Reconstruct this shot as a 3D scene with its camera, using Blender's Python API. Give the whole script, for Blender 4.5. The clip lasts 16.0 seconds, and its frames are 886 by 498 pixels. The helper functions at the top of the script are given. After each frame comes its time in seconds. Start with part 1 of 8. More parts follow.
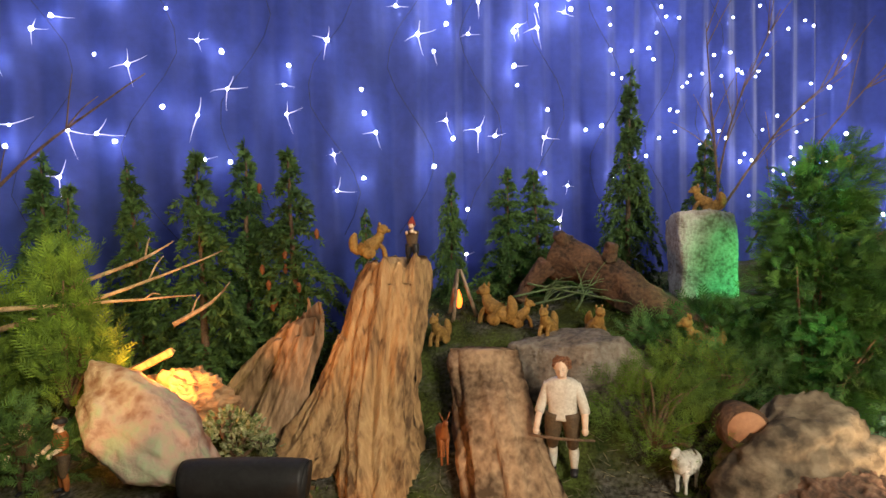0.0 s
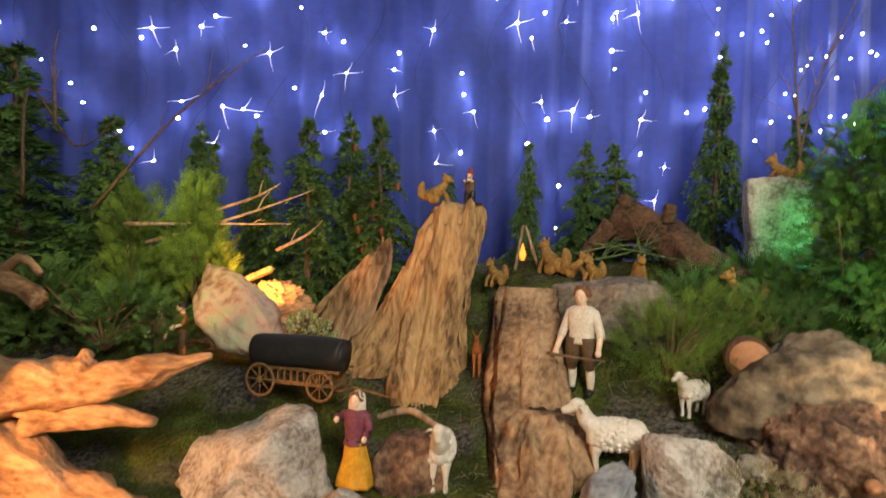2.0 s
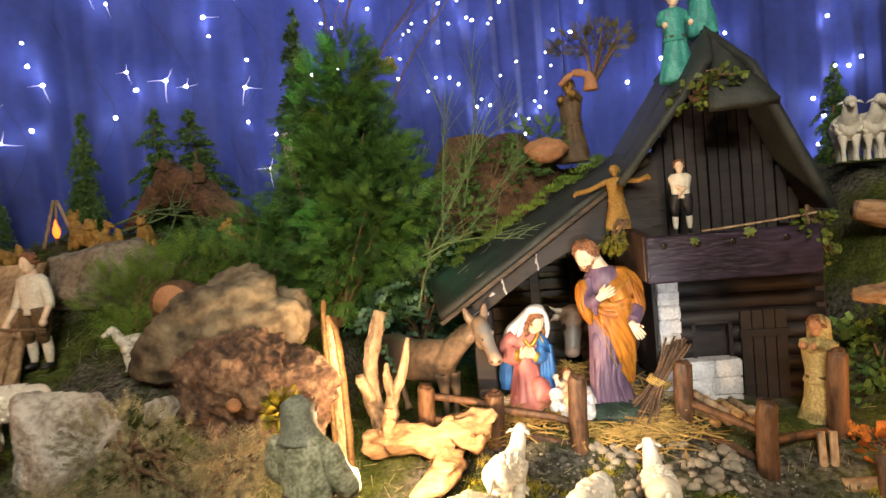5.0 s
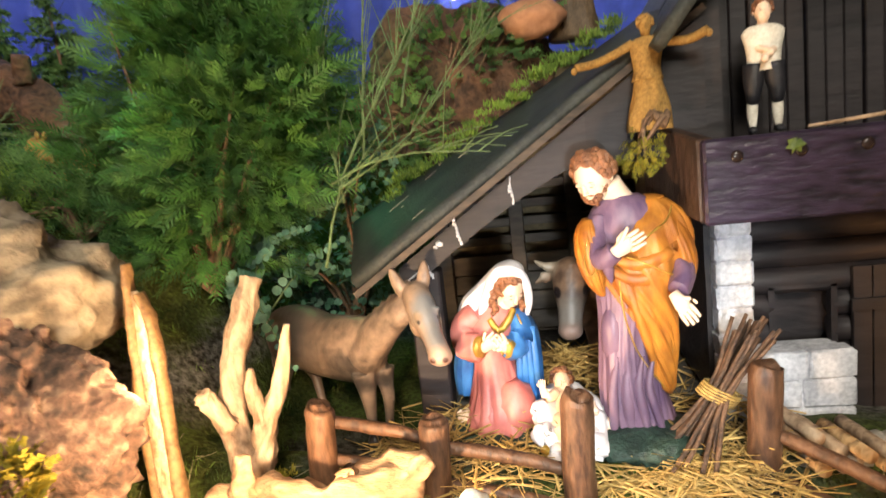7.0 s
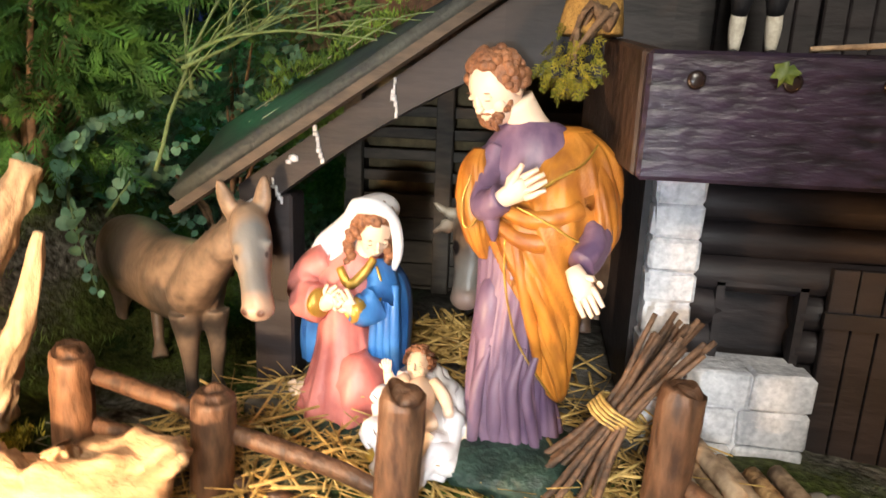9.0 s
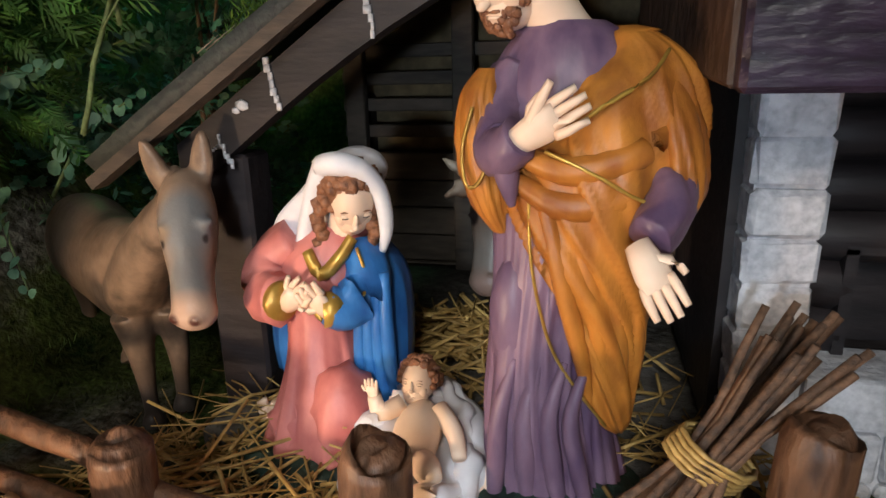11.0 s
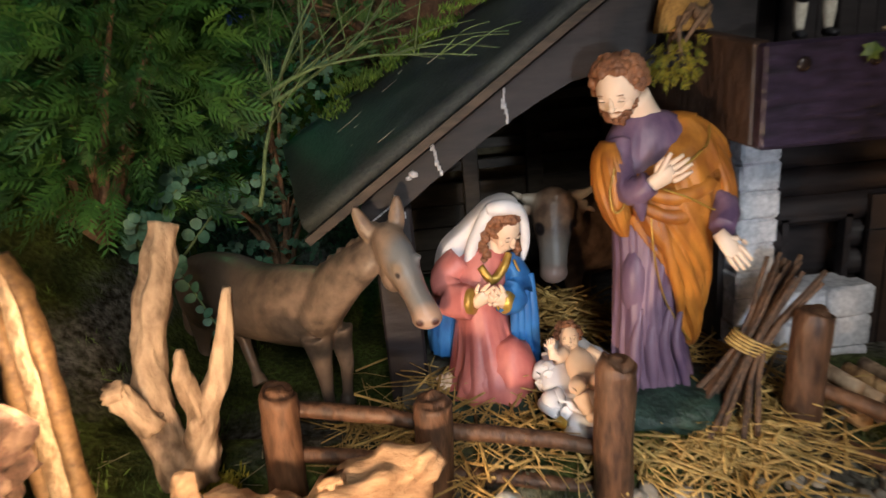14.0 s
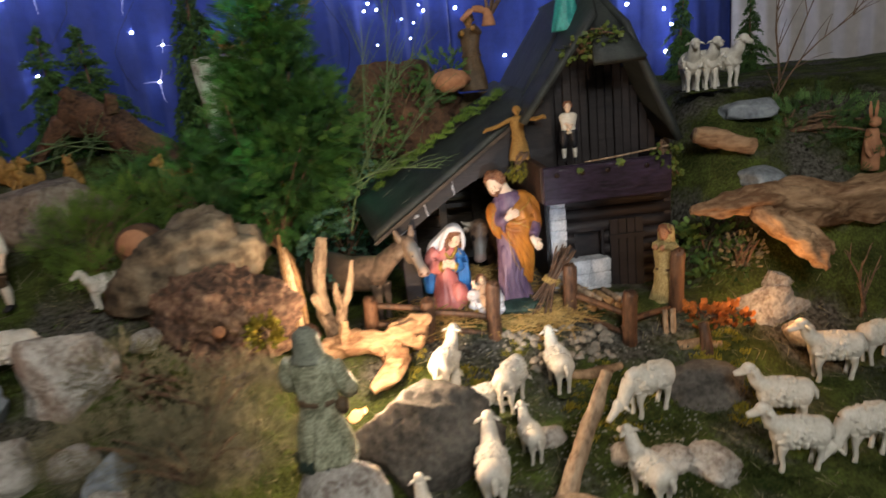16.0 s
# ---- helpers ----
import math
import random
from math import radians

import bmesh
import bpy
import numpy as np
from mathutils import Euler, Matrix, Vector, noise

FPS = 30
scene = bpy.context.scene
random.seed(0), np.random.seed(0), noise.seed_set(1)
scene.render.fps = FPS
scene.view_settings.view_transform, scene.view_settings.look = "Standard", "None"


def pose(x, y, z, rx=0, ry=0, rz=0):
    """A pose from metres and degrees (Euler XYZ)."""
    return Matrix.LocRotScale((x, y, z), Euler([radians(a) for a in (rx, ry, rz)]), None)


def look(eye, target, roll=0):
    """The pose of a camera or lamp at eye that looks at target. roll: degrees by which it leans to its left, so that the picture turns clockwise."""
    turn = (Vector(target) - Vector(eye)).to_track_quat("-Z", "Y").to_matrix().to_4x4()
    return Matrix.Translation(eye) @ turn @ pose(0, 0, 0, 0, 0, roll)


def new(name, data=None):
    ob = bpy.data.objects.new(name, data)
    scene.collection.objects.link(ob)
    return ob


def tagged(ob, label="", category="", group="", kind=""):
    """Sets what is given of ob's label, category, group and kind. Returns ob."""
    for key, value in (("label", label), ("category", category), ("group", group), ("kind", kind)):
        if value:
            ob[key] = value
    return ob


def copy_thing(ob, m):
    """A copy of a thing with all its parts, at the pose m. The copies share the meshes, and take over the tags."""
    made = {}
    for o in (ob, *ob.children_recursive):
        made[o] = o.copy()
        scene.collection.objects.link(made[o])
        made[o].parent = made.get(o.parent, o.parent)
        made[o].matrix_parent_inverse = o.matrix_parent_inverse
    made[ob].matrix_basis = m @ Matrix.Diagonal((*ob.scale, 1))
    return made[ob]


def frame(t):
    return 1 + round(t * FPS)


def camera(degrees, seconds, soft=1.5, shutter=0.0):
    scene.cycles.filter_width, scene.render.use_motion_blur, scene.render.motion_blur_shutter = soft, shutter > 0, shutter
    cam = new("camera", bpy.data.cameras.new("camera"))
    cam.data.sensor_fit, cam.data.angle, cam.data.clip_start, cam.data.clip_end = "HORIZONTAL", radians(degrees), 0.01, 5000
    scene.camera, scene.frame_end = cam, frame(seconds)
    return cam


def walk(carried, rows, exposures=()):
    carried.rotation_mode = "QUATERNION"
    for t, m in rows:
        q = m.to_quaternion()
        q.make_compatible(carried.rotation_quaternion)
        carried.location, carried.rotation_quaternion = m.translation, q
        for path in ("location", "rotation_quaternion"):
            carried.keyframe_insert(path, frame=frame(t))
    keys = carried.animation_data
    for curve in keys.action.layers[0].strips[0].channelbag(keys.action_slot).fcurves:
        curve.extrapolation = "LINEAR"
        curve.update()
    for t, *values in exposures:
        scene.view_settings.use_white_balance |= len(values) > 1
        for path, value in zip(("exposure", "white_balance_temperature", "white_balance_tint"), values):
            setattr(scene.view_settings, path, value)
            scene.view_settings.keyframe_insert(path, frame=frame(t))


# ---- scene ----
cam = camera(70.9, 16.0, shutter=0.4)
PATH = [
    (0, (0.744, 0.232, 1.678), (0.375, 2.195, 1.573), -1.4),
    (0.5, (0.79, 0.172, 1.685), (0.446, 2.14, 1.603), -1.2),
    (1, (0.897, 0.125, 1.645), (0.545, 2.093, 1.575), -0.2),
    (1.5, (1.039, 0.101, 1.586), (0.499, 2.026, 1.536), -1.5),
    (2, (1.174, 0.067, 1.427), (0.318, 1.874, 1.384), 1.0),
    (2.5, (1.262, 0.072, 1.333), (0.337, 1.844, 1.248), -0.8),
    (3, (1.356, 0.212, 1.298), (0.536, 2.035, 1.226), -0.7),
    (3.5, (1.485, 0.334, 1.279), (0.814, 2.218, 1.229), -4.3),
    (4, (1.744, 0.328, 1.281), (1.177, 2.245, 1.24), -4.5),
    (4.5, (2.071, 0.305, 1.264), (1.651, 2.258, 1.18), -3.2),
    (4.7, (2.153, 0.329, 1.266), (1.837, 2.302, 1.18), -4.6),
    (6.8, (2.214, 1.083, 1.194), (1.943, 3.052, 0.968), -6.4),
    (7, (2.221, 1.141, 1.191), (1.899, 3.093, 0.896), -6.3),
    (7.5, (2.214, 1.268, 1.183), (1.923, 3.212, 0.814), -5.7),
    (8, (2.248, 1.374, 1.129), (2.025, 3.312, 0.688), -2.5),
    (8.5, (2.299, 1.441, 1.127), (2.081, 3.385, 0.708), -2.0),
    (9, (2.366, 1.445, 1.115), (2.061, 3.367, 0.657), 2.3),
    (9.2, (2.392, 1.465, 1.084), (1.984, 3.369, 0.628), 1.5),
    (11.3, (2.355, 1.676, 1.069), (1.922, 3.543, 0.496), -1.7),
    (11.5, (2.325, 1.673, 1.097), (1.953, 3.558, 0.54), -2.7),
    (12, (2.237, 1.672, 1.14), (2.122, 3.568, 0.514), -2.5),
    (12.5, (2.171, 1.652, 1.132), (2.154, 3.563, 0.543), -2.4),
    (13, (2.12, 1.605, 1.134), (2.123, 3.515, 0.539), -2.7),
    (13.5, (2.09, 1.516, 1.144), (2.07, 3.436, 0.585), -5.0),
    (14, (2.051, 1.353, 1.183), (2.087, 3.27, 0.612), -5.3),
    (14.5, (2.066, 1.12, 1.243), (2.148, 3.062, 0.774), -6.7),
    (15, (2.159, 0.736, 1.294), (2.201, 2.694, 0.887), -4.6),
    (15.5, (2.154, 0.389, 1.383), (2.27, 2.339, 0.956), -4.9),
    (16, (2.013, 0.1, 1.472), (2.104, 2.031, 0.96), -6.2),
]
EXPOSURES = [(0, 0.45, 6900, 10), (3.0, 0.45, 6900, 10), (4.0, 0.25, 7100, 10), (4.7, 0.1, 7200, 10), (6.8, 0.5, 6500, 10), (9.2, 0.25, 6450, 10), (11.5, -1.1, 5800, 10), (12.0, -1.22, 5800, 10), (12.5, -1.0, 5800, 10), (13.0, -0.85, 5800, 10), (14.0, -0.9, 5900, 10), (14.5, -0.65, 6100, 10), (15.2, -0.38, 6200, 10), (16.0, -0.55, 6000, 10)]
walk(cam, [(t, look(eye, target, roll)) for t, eye, target, roll in PATH], EXPOSURES)

# ---- world and lights ----
world = bpy.data.worlds.new("world")
scene.world = world
world.use_nodes = True
world.node_tree.nodes["Background"].inputs[0].default_value = (0.5, 0.55, 0.7, 1)
world.node_tree.nodes["Background"].inputs[1].default_value = 0.02


def lamp(name, kind, place, target, energy, color, size=0.1, spot=60, blend=0.6):
    data = bpy.data.lights.new(name, kind)
    data.energy, data.color = energy, color
    if kind == "AREA":
        data.size = size
    else:
        data.shadow_soft_size = size
    if kind == "SPOT":
        data.spot_size, data.spot_blend = radians(spot), blend
    ob = new(name, data)
    ob.matrix_world = look(place, target)
    return ob


WARM, NEUTRAL = (1.0, 0.62, 0.28), (1.0, 0.9, 0.78)
# General fill from an unseen ceiling lamp, added behind the viewer.
lamp("added_ceiling_fill", "AREA", (2.4, -0.8, 2.75), (2.1, 2.2, 0.9), 128, (0.97, 0.90, 0.76), 0.9)
lamp("front_lamp_light", "SPOT", (2.32, 1.05, 1.02), (2.30, 2.2, 0.88), 38, (0.88, 0.96, 1.0), 0.03, 42, 0.8)
lamp("lantern_light", "POINT", (1.90, 1.65, 0.81), (2.16, 2.1, 0.70), 20, (1.0, 0.66, 0.38), 0.02)
lamp("plank_lamp_light", "POINT", (1.685, 1.88, 0.945), (2.18, 2.1, 0.70), 1.6, (1.0, 0.66, 0.38), 0.02, 140, 0.6)
lamp("green_spot_light", "POINT", (1.50, 2.70, 1.42), (1.38, 2.75, 1.5), 1.6, (0.08, 1.0, 0.3), 0.03)
lamp("green_spot_light", "SPOT", (1.70, 2.15, 2.15), (1.36, 2.5, 1.42), 9, (0.10, 1.0, 0.3), 0.03, 36)
lamp("green_spot_light", "SPOT", (1.50, 1.95, 1.45), (1.52, 2.52, 1.12), 1.8, (0.12, 1.0, 0.45), 0.03, 36)
lamp("yellow_spot_light", "SPOT", (-0.35, 1.25, 1.75), (-0.72, 1.8, 1.3), 8, (1.0, 0.85, 0.3), 0.03, 90)
# Two unseen overhead fills, added to wash the curtain in blue.
lamp("blue_curtain_fill", "AREA", (-0.1, 2.3, 2.85), (-0.3, 3.4, 2.0), 1.2, (0.44, 0.52, 1.0), 0.8)
lamp("blue_curtain_fill", "AREA", (1.5, 3.3, 2.85), (1.3, 4.3, 2.0), 4, (0.46, 0.55, 1.0), 0.8)
lamp("fire_light", "POINT", (-0.36, 1.775, 1.245), (0, 0, 0), 3.2, (1.0, 0.36, 0.08), 0.03)
lamp("hand_lantern_light", "POINT", (1.86, 1.56, 0.745), (2, 2, 0.7), 2.2, (1.0, 0.6, 0.3), 0.02)
lamp("bonfire_light", "POINT", (3.08, 1.84, 0.77), (3.0, 2, 0.7), 3.0, (1.0, 0.45, 0.13), 0.03)
lamp("orange_spot_light", "SPOT", (-0.25, 0.55, 1.1), (0.0, 1.25, 0.85), 22, (1.0, 0.42, 0.13), 0.03, 95)


# ---- materials ----
def mat(name, c1, c2=None, scale=20, rough=0.7, bump=0.3, metal=0.0, detail=8, stretch=None, c3=None, fine=4.0, spec=0.4, rnd=0.0, sheen=0.0, deep=0.01):
    m = bpy.data.materials.new(name)
    m.use_nodes = True
    nt = m.node_tree
    bs = nt.nodes["Principled BSDF"]
    c2 = c2 or tuple(v * 0.7 for v in c1)
    tc = nt.nodes.new("ShaderNodeTexCoord")
    src = tc.outputs["Object"]
    if stretch:
        mp = nt.nodes.new("ShaderNodeMapping")
        mp.inputs["Scale"].default_value = stretch
        nt.links.new(src, mp.inputs[0])
        src = mp.outputs[0]
    n1 = nt.nodes.new("ShaderNodeTexNoise")
    n1.inputs["Scale"].default_value, n1.inputs["Detail"].default_value = scale, detail
    n2 = nt.nodes.new("ShaderNodeTexNoise")
    n2.inputs["Scale"].default_value, n2.inputs["Detail"].default_value = scale * fine, detail
    nt.links.new(src, n1.inputs["Vector"]), nt.links.new(src, n2.inputs["Vector"])
    mix = nt.nodes.new("ShaderNodeMath")
    mix.operation = "MULTIPLY_ADD"
    mix.inputs[1].default_value = 0.45
    nt.links.new(n2.outputs[0], mix.inputs[0])
    half = nt.nodes.new("ShaderNodeMath")
    half.operation = "MULTIPLY"
    half.inputs[1].default_value = 0.55
    nt.links.new(n1.outputs[0], half.inputs[0]), nt.links.new(half.outputs[0], mix.inputs[2])
    ramp = nt.nodes.new("ShaderNodeValToRGB")
    ramp.color_ramp.elements[0].position, ramp.color_ramp.elements[1].position = 0.38, 0.62
    ramp.color_ramp.elements[0].color, ramp.color_ramp.elements[1].color = (*c2, 1), (*c1, 1)
    if c3:
        e = ramp.color_ramp.elements.new(0.5)
        e.color = (*c3, 1)
    nt.links.new(mix.outputs[0], ramp.inputs[0])
    out = ramp.outputs[0]
    if rnd:
        oi = nt.nodes.new("ShaderNodeObjectInfo")
        ge = nt.nodes.new("ShaderNodeNewGeometry")
        ad = nt.nodes.new("ShaderNodeMath")
        ad.operation = "ADD"
        nt.links.new(oi.outputs["Random"], ad.inputs[0]), nt.links.new(ge.outputs["Random Per Island"], ad.inputs[1])
        mr = nt.nodes.new("ShaderNodeMapRange")
        mr.inputs[2].default_value, mr.inputs[3].default_value, mr.inputs[4].default_value = 2.0, 1 - rnd, 1 + rnd
        mr.inputs[1].default_value = 0.0
        nt.links.new(ad.outputs[0], mr.inputs[0])
        hs = nt.nodes.new("ShaderNodeHueSaturation")
        nt.links.new(mr.outputs[0], hs.inputs["Value"]), nt.links.new(out, hs.inputs["Color"])
        out = hs.outputs[0]
    nt.links.new(out, bs.inputs["Base Color"])
    bs.inputs["Roughness"].default_value, bs.inputs["Metallic"].default_value = rough, metal
    bs.inputs["Specular IOR Level"].default_value = spec
    if sheen:
        bs.inputs["Sheen Weight"].default_value = sheen
    if bump:
        b = nt.nodes.new("ShaderNodeBump")
        b.inputs["Strength"].default_value, b.inputs["Distance"].default_value = bump, deep
        nt.links.new(mix.outputs[0], b.inputs["Height"]), nt.links.new(b.outputs[0], bs.inputs["Normal"])
    return m


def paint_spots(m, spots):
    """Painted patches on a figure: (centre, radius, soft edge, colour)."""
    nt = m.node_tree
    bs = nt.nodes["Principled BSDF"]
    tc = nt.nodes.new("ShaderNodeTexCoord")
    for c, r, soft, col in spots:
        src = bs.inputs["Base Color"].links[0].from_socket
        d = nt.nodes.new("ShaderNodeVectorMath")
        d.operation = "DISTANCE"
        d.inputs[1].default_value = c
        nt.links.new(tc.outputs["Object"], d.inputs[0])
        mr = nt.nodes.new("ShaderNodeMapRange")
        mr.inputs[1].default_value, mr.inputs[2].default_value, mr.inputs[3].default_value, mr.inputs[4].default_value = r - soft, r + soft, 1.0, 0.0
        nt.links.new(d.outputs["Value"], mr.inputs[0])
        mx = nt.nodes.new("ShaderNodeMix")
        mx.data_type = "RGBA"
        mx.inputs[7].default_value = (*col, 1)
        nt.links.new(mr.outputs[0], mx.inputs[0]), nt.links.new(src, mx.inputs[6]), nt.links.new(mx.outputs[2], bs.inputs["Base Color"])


def fuse(ob, voxel=0.0035, smooth=4):
    """Melts the lofts of a cast figure into one skin."""
    r = ob.modifiers.new("skin", "REMESH")
    r.mode, r.voxel_size, r.use_smooth_shade = "VOXEL", voxel, True
    s = ob.modifiers.new("polish", "SMOOTH")
    s.iterations, s.factor = smooth, 0.5
    return ob


def glow(name, color, strength):
    m = bpy.data.materials.new(name)
    m.use_nodes = True
    bs = m.node_tree.nodes["Principled BSDF"]
    bs.inputs["Base Color"].default_value = (*color, 1)
    bs.inputs["Emission Color"].default_value, bs.inputs["Emission Strength"].default_value = (*color, 1), strength
    return m


MOSS = mat("moss", (0.10, 0.14, 0.03), (0.02, 0.035, 0.008), 9, 0.95, 1.0, c3=(0.055, 0.065, 0.018), fine=12, spec=0.1, deep=0.02)
MOSSY = mat("yellow_moss", (0.40, 0.31, 0.04), (0.11, 0.13, 0.02), 14, 0.95, 0.9, fine=9, spec=0.1, rnd=0.35)
STRAW = mat("straw", (0.56, 0.38, 0.13), (0.30, 0.19, 0.055), 30, 0.55, 0.2, rnd=0.4)
BARK = mat("bark", (0.54, 0.36, 0.21), (0.13, 0.075, 0.038), 9, 0.85, 1.0, stretch=(1, 1, 0.25), c3=(0.33, 0.21, 0.12), fine=6, deep=0.02)
BARKDARK = mat("dark_bark", (0.17, 0.09, 0.05), (0.035, 0.022, 0.015), 14, 0.9, 1.0, fine=5, c3=(0.11, 0.06, 0.035), deep=0.02)
RAWWOOD = mat("raw_wood", (0.62, 0.40, 0.19), (0.15, 0.08, 0.035), 12, 0.75, 1.0, stretch=(1, 1, 0.16), c3=(0.47, 0.28, 0.125), fine=5, deep=0.03)
ROOTWOOD = mat("root_wood", (0.54, 0.35, 0.20), (0.17, 0.085, 0.04), 11, 0.75, 0.9, stretch=(0.35, 1, 1), fine=6, deep=0.02)
DRIFT = mat("drift_wood", (0.52, 0.38, 0.25), (0.15, 0.095, 0.055), 16, 0.7, 0.9, stretch=(1, 1, 0.45), fine=5, c3=(0.36, 0.25, 0.16))
WOODHEART = mat("torn_wood_heart", (0.74, 0.55, 0.33), (0.34, 0.20, 0.10), 26, 0.7, 0.8, stretch=(1, 1, 0.6), fine=4, deep=0.02)
GREYWOOD = mat("grey_old_wood", (0.085, 0.068, 0.052), (0.03, 0.024, 0.019), 12, 0.7, 0.5, stretch=(0.25, 1, 1), fine=6, rnd=0.3)
ROCKGREEN = mat("greenish_pale_rock", (0.40, 0.46, 0.28), (0.27, 0.12, 0.075), 5, 0.7, 1.0, c3=(0.52, 0.37, 0.29), fine=6, deep=0.03)
BROWNWOOD = mat("stained_wood", (0.17, 0.085, 0.045), (0.04, 0.02, 0.012), 18, 0.5, 0.8, stretch=(1, 1, 0.3), fine=6, rnd=0.2)
SIDEWOOD = mat("dark_brown_wood", (0.060, 0.033, 0.022), (0.022, 0.013, 0.010), 20, 0.5, 0.7, stretch=(1, 1, 0.5), fine=5)
BLACKWOOD = mat("black_wood", (0.028, 0.021, 0.022), (0.009, 0.007, 0.008), 10, 0.6, 0.5, stretch=(0.25, 1, 1), fine=7, rnd=0.3)
ROOFFELT = mat("roof_sheet", (0.042, 0.050, 0.046), (0.016, 0.019, 0.021), 16, 0.62, 0.4, fine=10)
ROOFRIM = mat("weathered_rim_wood", (0.105, 0.078, 0.058), (0.032, 0.027, 0.024), 14, 0.75, 0.8, stretch=(0.3, 1, 1), fine=6)
WHITEWASH = mat("whitewash", (0.66, 0.66, 0.69), (0.34, 0.35, 0.39), 26, 0.85, 0.6, fine=5, rnd=0.12)
ROCKGREY = mat("grey_rock", (0.30, 0.27, 0.22), (0.11, 0.09, 0.075), 12, 0.9, 1.0, c3=(0.22, 0.18, 0.14), fine=5, deep=0.025)
ROCKTAN = mat("tan_rock", (0.29, 0.235, 0.16), (0.04, 0.032, 0.022), 6, 0.85, 1.0, c3=(0.15, 0.115, 0.075), fine=4, deep=0.025)
ROCKRED = mat("reddish_rock", (0.34, 0.22, 0.14), (0.045, 0.032, 0.024), 11, 0.92, 1.0, c3=(0.16, 0.09, 0.06), fine=5, deep=0.025)
ROCKWHITE = mat("pale_rock", (0.60, 0.58, 0.54), (0.22, 0.18, 0.15), 16, 0.9, 1.0, c3=(0.44, 0.41, 0.37), fine=5, deep=0.025)
ROCKBLUE = mat("blue_grey_rock", (0.36, 0.40, 0.44), (0.17, 0.19, 0.22), 12, 0.85, 0.7, fine=5, deep=0.025)
ROCKDARK = mat("dark_rock", (0.17, 0.155, 0.135), (0.05, 0.046, 0.04), 9, 0.9, 0.9, fine=6, deep=0.025)
PEBBLE = mat("pebble", (0.36, 0.32, 0.27), (0.20, 0.18, 0.15), 20, 0.75, 0.3, rnd=0.3)
GRAVEL = mat("gravel", (0.34, 0.33, 0.30), (0.16, 0.16, 0.14), 60, 0.95, 0.8, fine=4)
FIR = mat("fir_needles", (0.12, 0.23, 0.055), (0.035, 0.085, 0.025), 9, 0.7, 0.0, rnd=0.4)
FIRBROWN = mat("dry_fir_needles", (0.16, 0.15, 0.04), (0.08, 0.07, 0.016), 10, 0.7, 0.0, rnd=0.4)
THUJA = mat("thuja_leaves", (0.075, 0.19, 0.03), (0.018, 0.065, 0.015), 6, 0.65, 0.0, rnd=0.45)
HEATH = mat("heath_stems", (0.19, 0.31, 0.04), (0.07, 0.13, 0.02), 8, 0.8, 0.0, rnd=0.4)
LICHEN = mat("dry_lichen", (0.34, 0.31, 0.19), (0.16, 0.14, 0.08), 18, 0.95, 0.0, rnd=0.4)
EUCA = mat("eucalyptus_leaves", (0.11, 0.23, 0.15), (0.04, 0.11, 0.07), 20, 0.55, 0.0, rnd=0.3)
IVY = mat("ivy_leaves", (0.12, 0.16, 0.03), (0.05, 0.08, 0.015), 25, 0.45, 0.0, rnd=0.3)
TWIG = mat("twig_bark", (0.23, 0.14, 0.08), (0.09, 0.055, 0.035), 40, 0.8, 0.3, rnd=0.3)
DARKTWIG = mat("dark_twig_bark", (0.17, 0.095, 0.055), (0.05, 0.03, 0.02), 40, 0.7, 0.5, rnd=0.35)
TWIGGREEN = mat("green_twig", (0.16, 0.24, 0.10), (0.08, 0.12, 0.05), 40, 0.7, 0.2, rnd=0.3)
WOOL = mat("painted_wool", (0.78, 0.75, 0.68), (0.60, 0.56, 0.48), 45, 0.6, 0.5, fine=3)
CLAY = mat("yellow_clay", (0.42, 0.24, 0.06), (0.22, 0.12, 0.03), 30, 0.7, 0.5)
SKIN = mat("painted_skin", (0.82, 0.64, 0.49), (0.76, 0.55, 0.40), 8, 0.42, 0.05)
HAIR = mat("painted_hair", (0.30, 0.13, 0.06), (0.13, 0.055, 0.03), 50, 0.5, 0.5)
# Purple, ochre and pink: darker second tones put fold shading into the cloth colour.
PURPLE = mat("purple_robe", (0.22, 0.135, 0.195), (0.085, 0.05, 0.10), 11, 0.40, 0.3, stretch=(1, 1, 0.4))
OCHRE = mat("ochre_cloak", (0.52, 0.20, 0.028), (0.24, 0.075, 0.012), 12, 0.42, 0.35, stretch=(1, 1, 0.4))
PINK = mat("pink_robe", (0.62, 0.22, 0.19), (0.40, 0.11, 0.10), 10, 0.42, 0.25, stretch=(1, 1, 0.5))
BLUE = mat("blue_cloak", (0.05, 0.20, 0.52), (0.02, 0.08, 0.28), 11, 0.40, 0.25, stretch=(1, 1, 0.5))
VEIL = mat("white_veil", (0.78, 0.76, 0.77), (0.62, 0.60, 0.64), 9, 0.42, 0.08)
GOLD = mat("gold_paint", (0.55, 0.36, 0.07), (0.35, 0.2, 0.04), 20, 0.35, 0.1, metal=0.5)
BASEGREEN = mat("green_base", (0.030, 0.060, 0.045), (0.012, 0.026, 0.02), 26, 0.5, 0.9)
DONKEY = mat("donkey_paint", (0.31, 0.215, 0.15), (0.10, 0.07, 0.05), 11, 0.34, 0.35)
COWHIDE = mat("cow_paint", (0.24, 0.145, 0.09), (0.08, 0.045, 0.03), 12, 0.38, 0.35)
MUZZLE = mat("muzzle_paint", (0.42, 0.36, 0.31), (0.3, 0.25, 0.21), 9, 0.42, 0.1)
HORN = mat("horn_paint", (0.30, 0.25, 0.19), (0.15, 0.12, 0.09), 20, 0.4, 0.1)
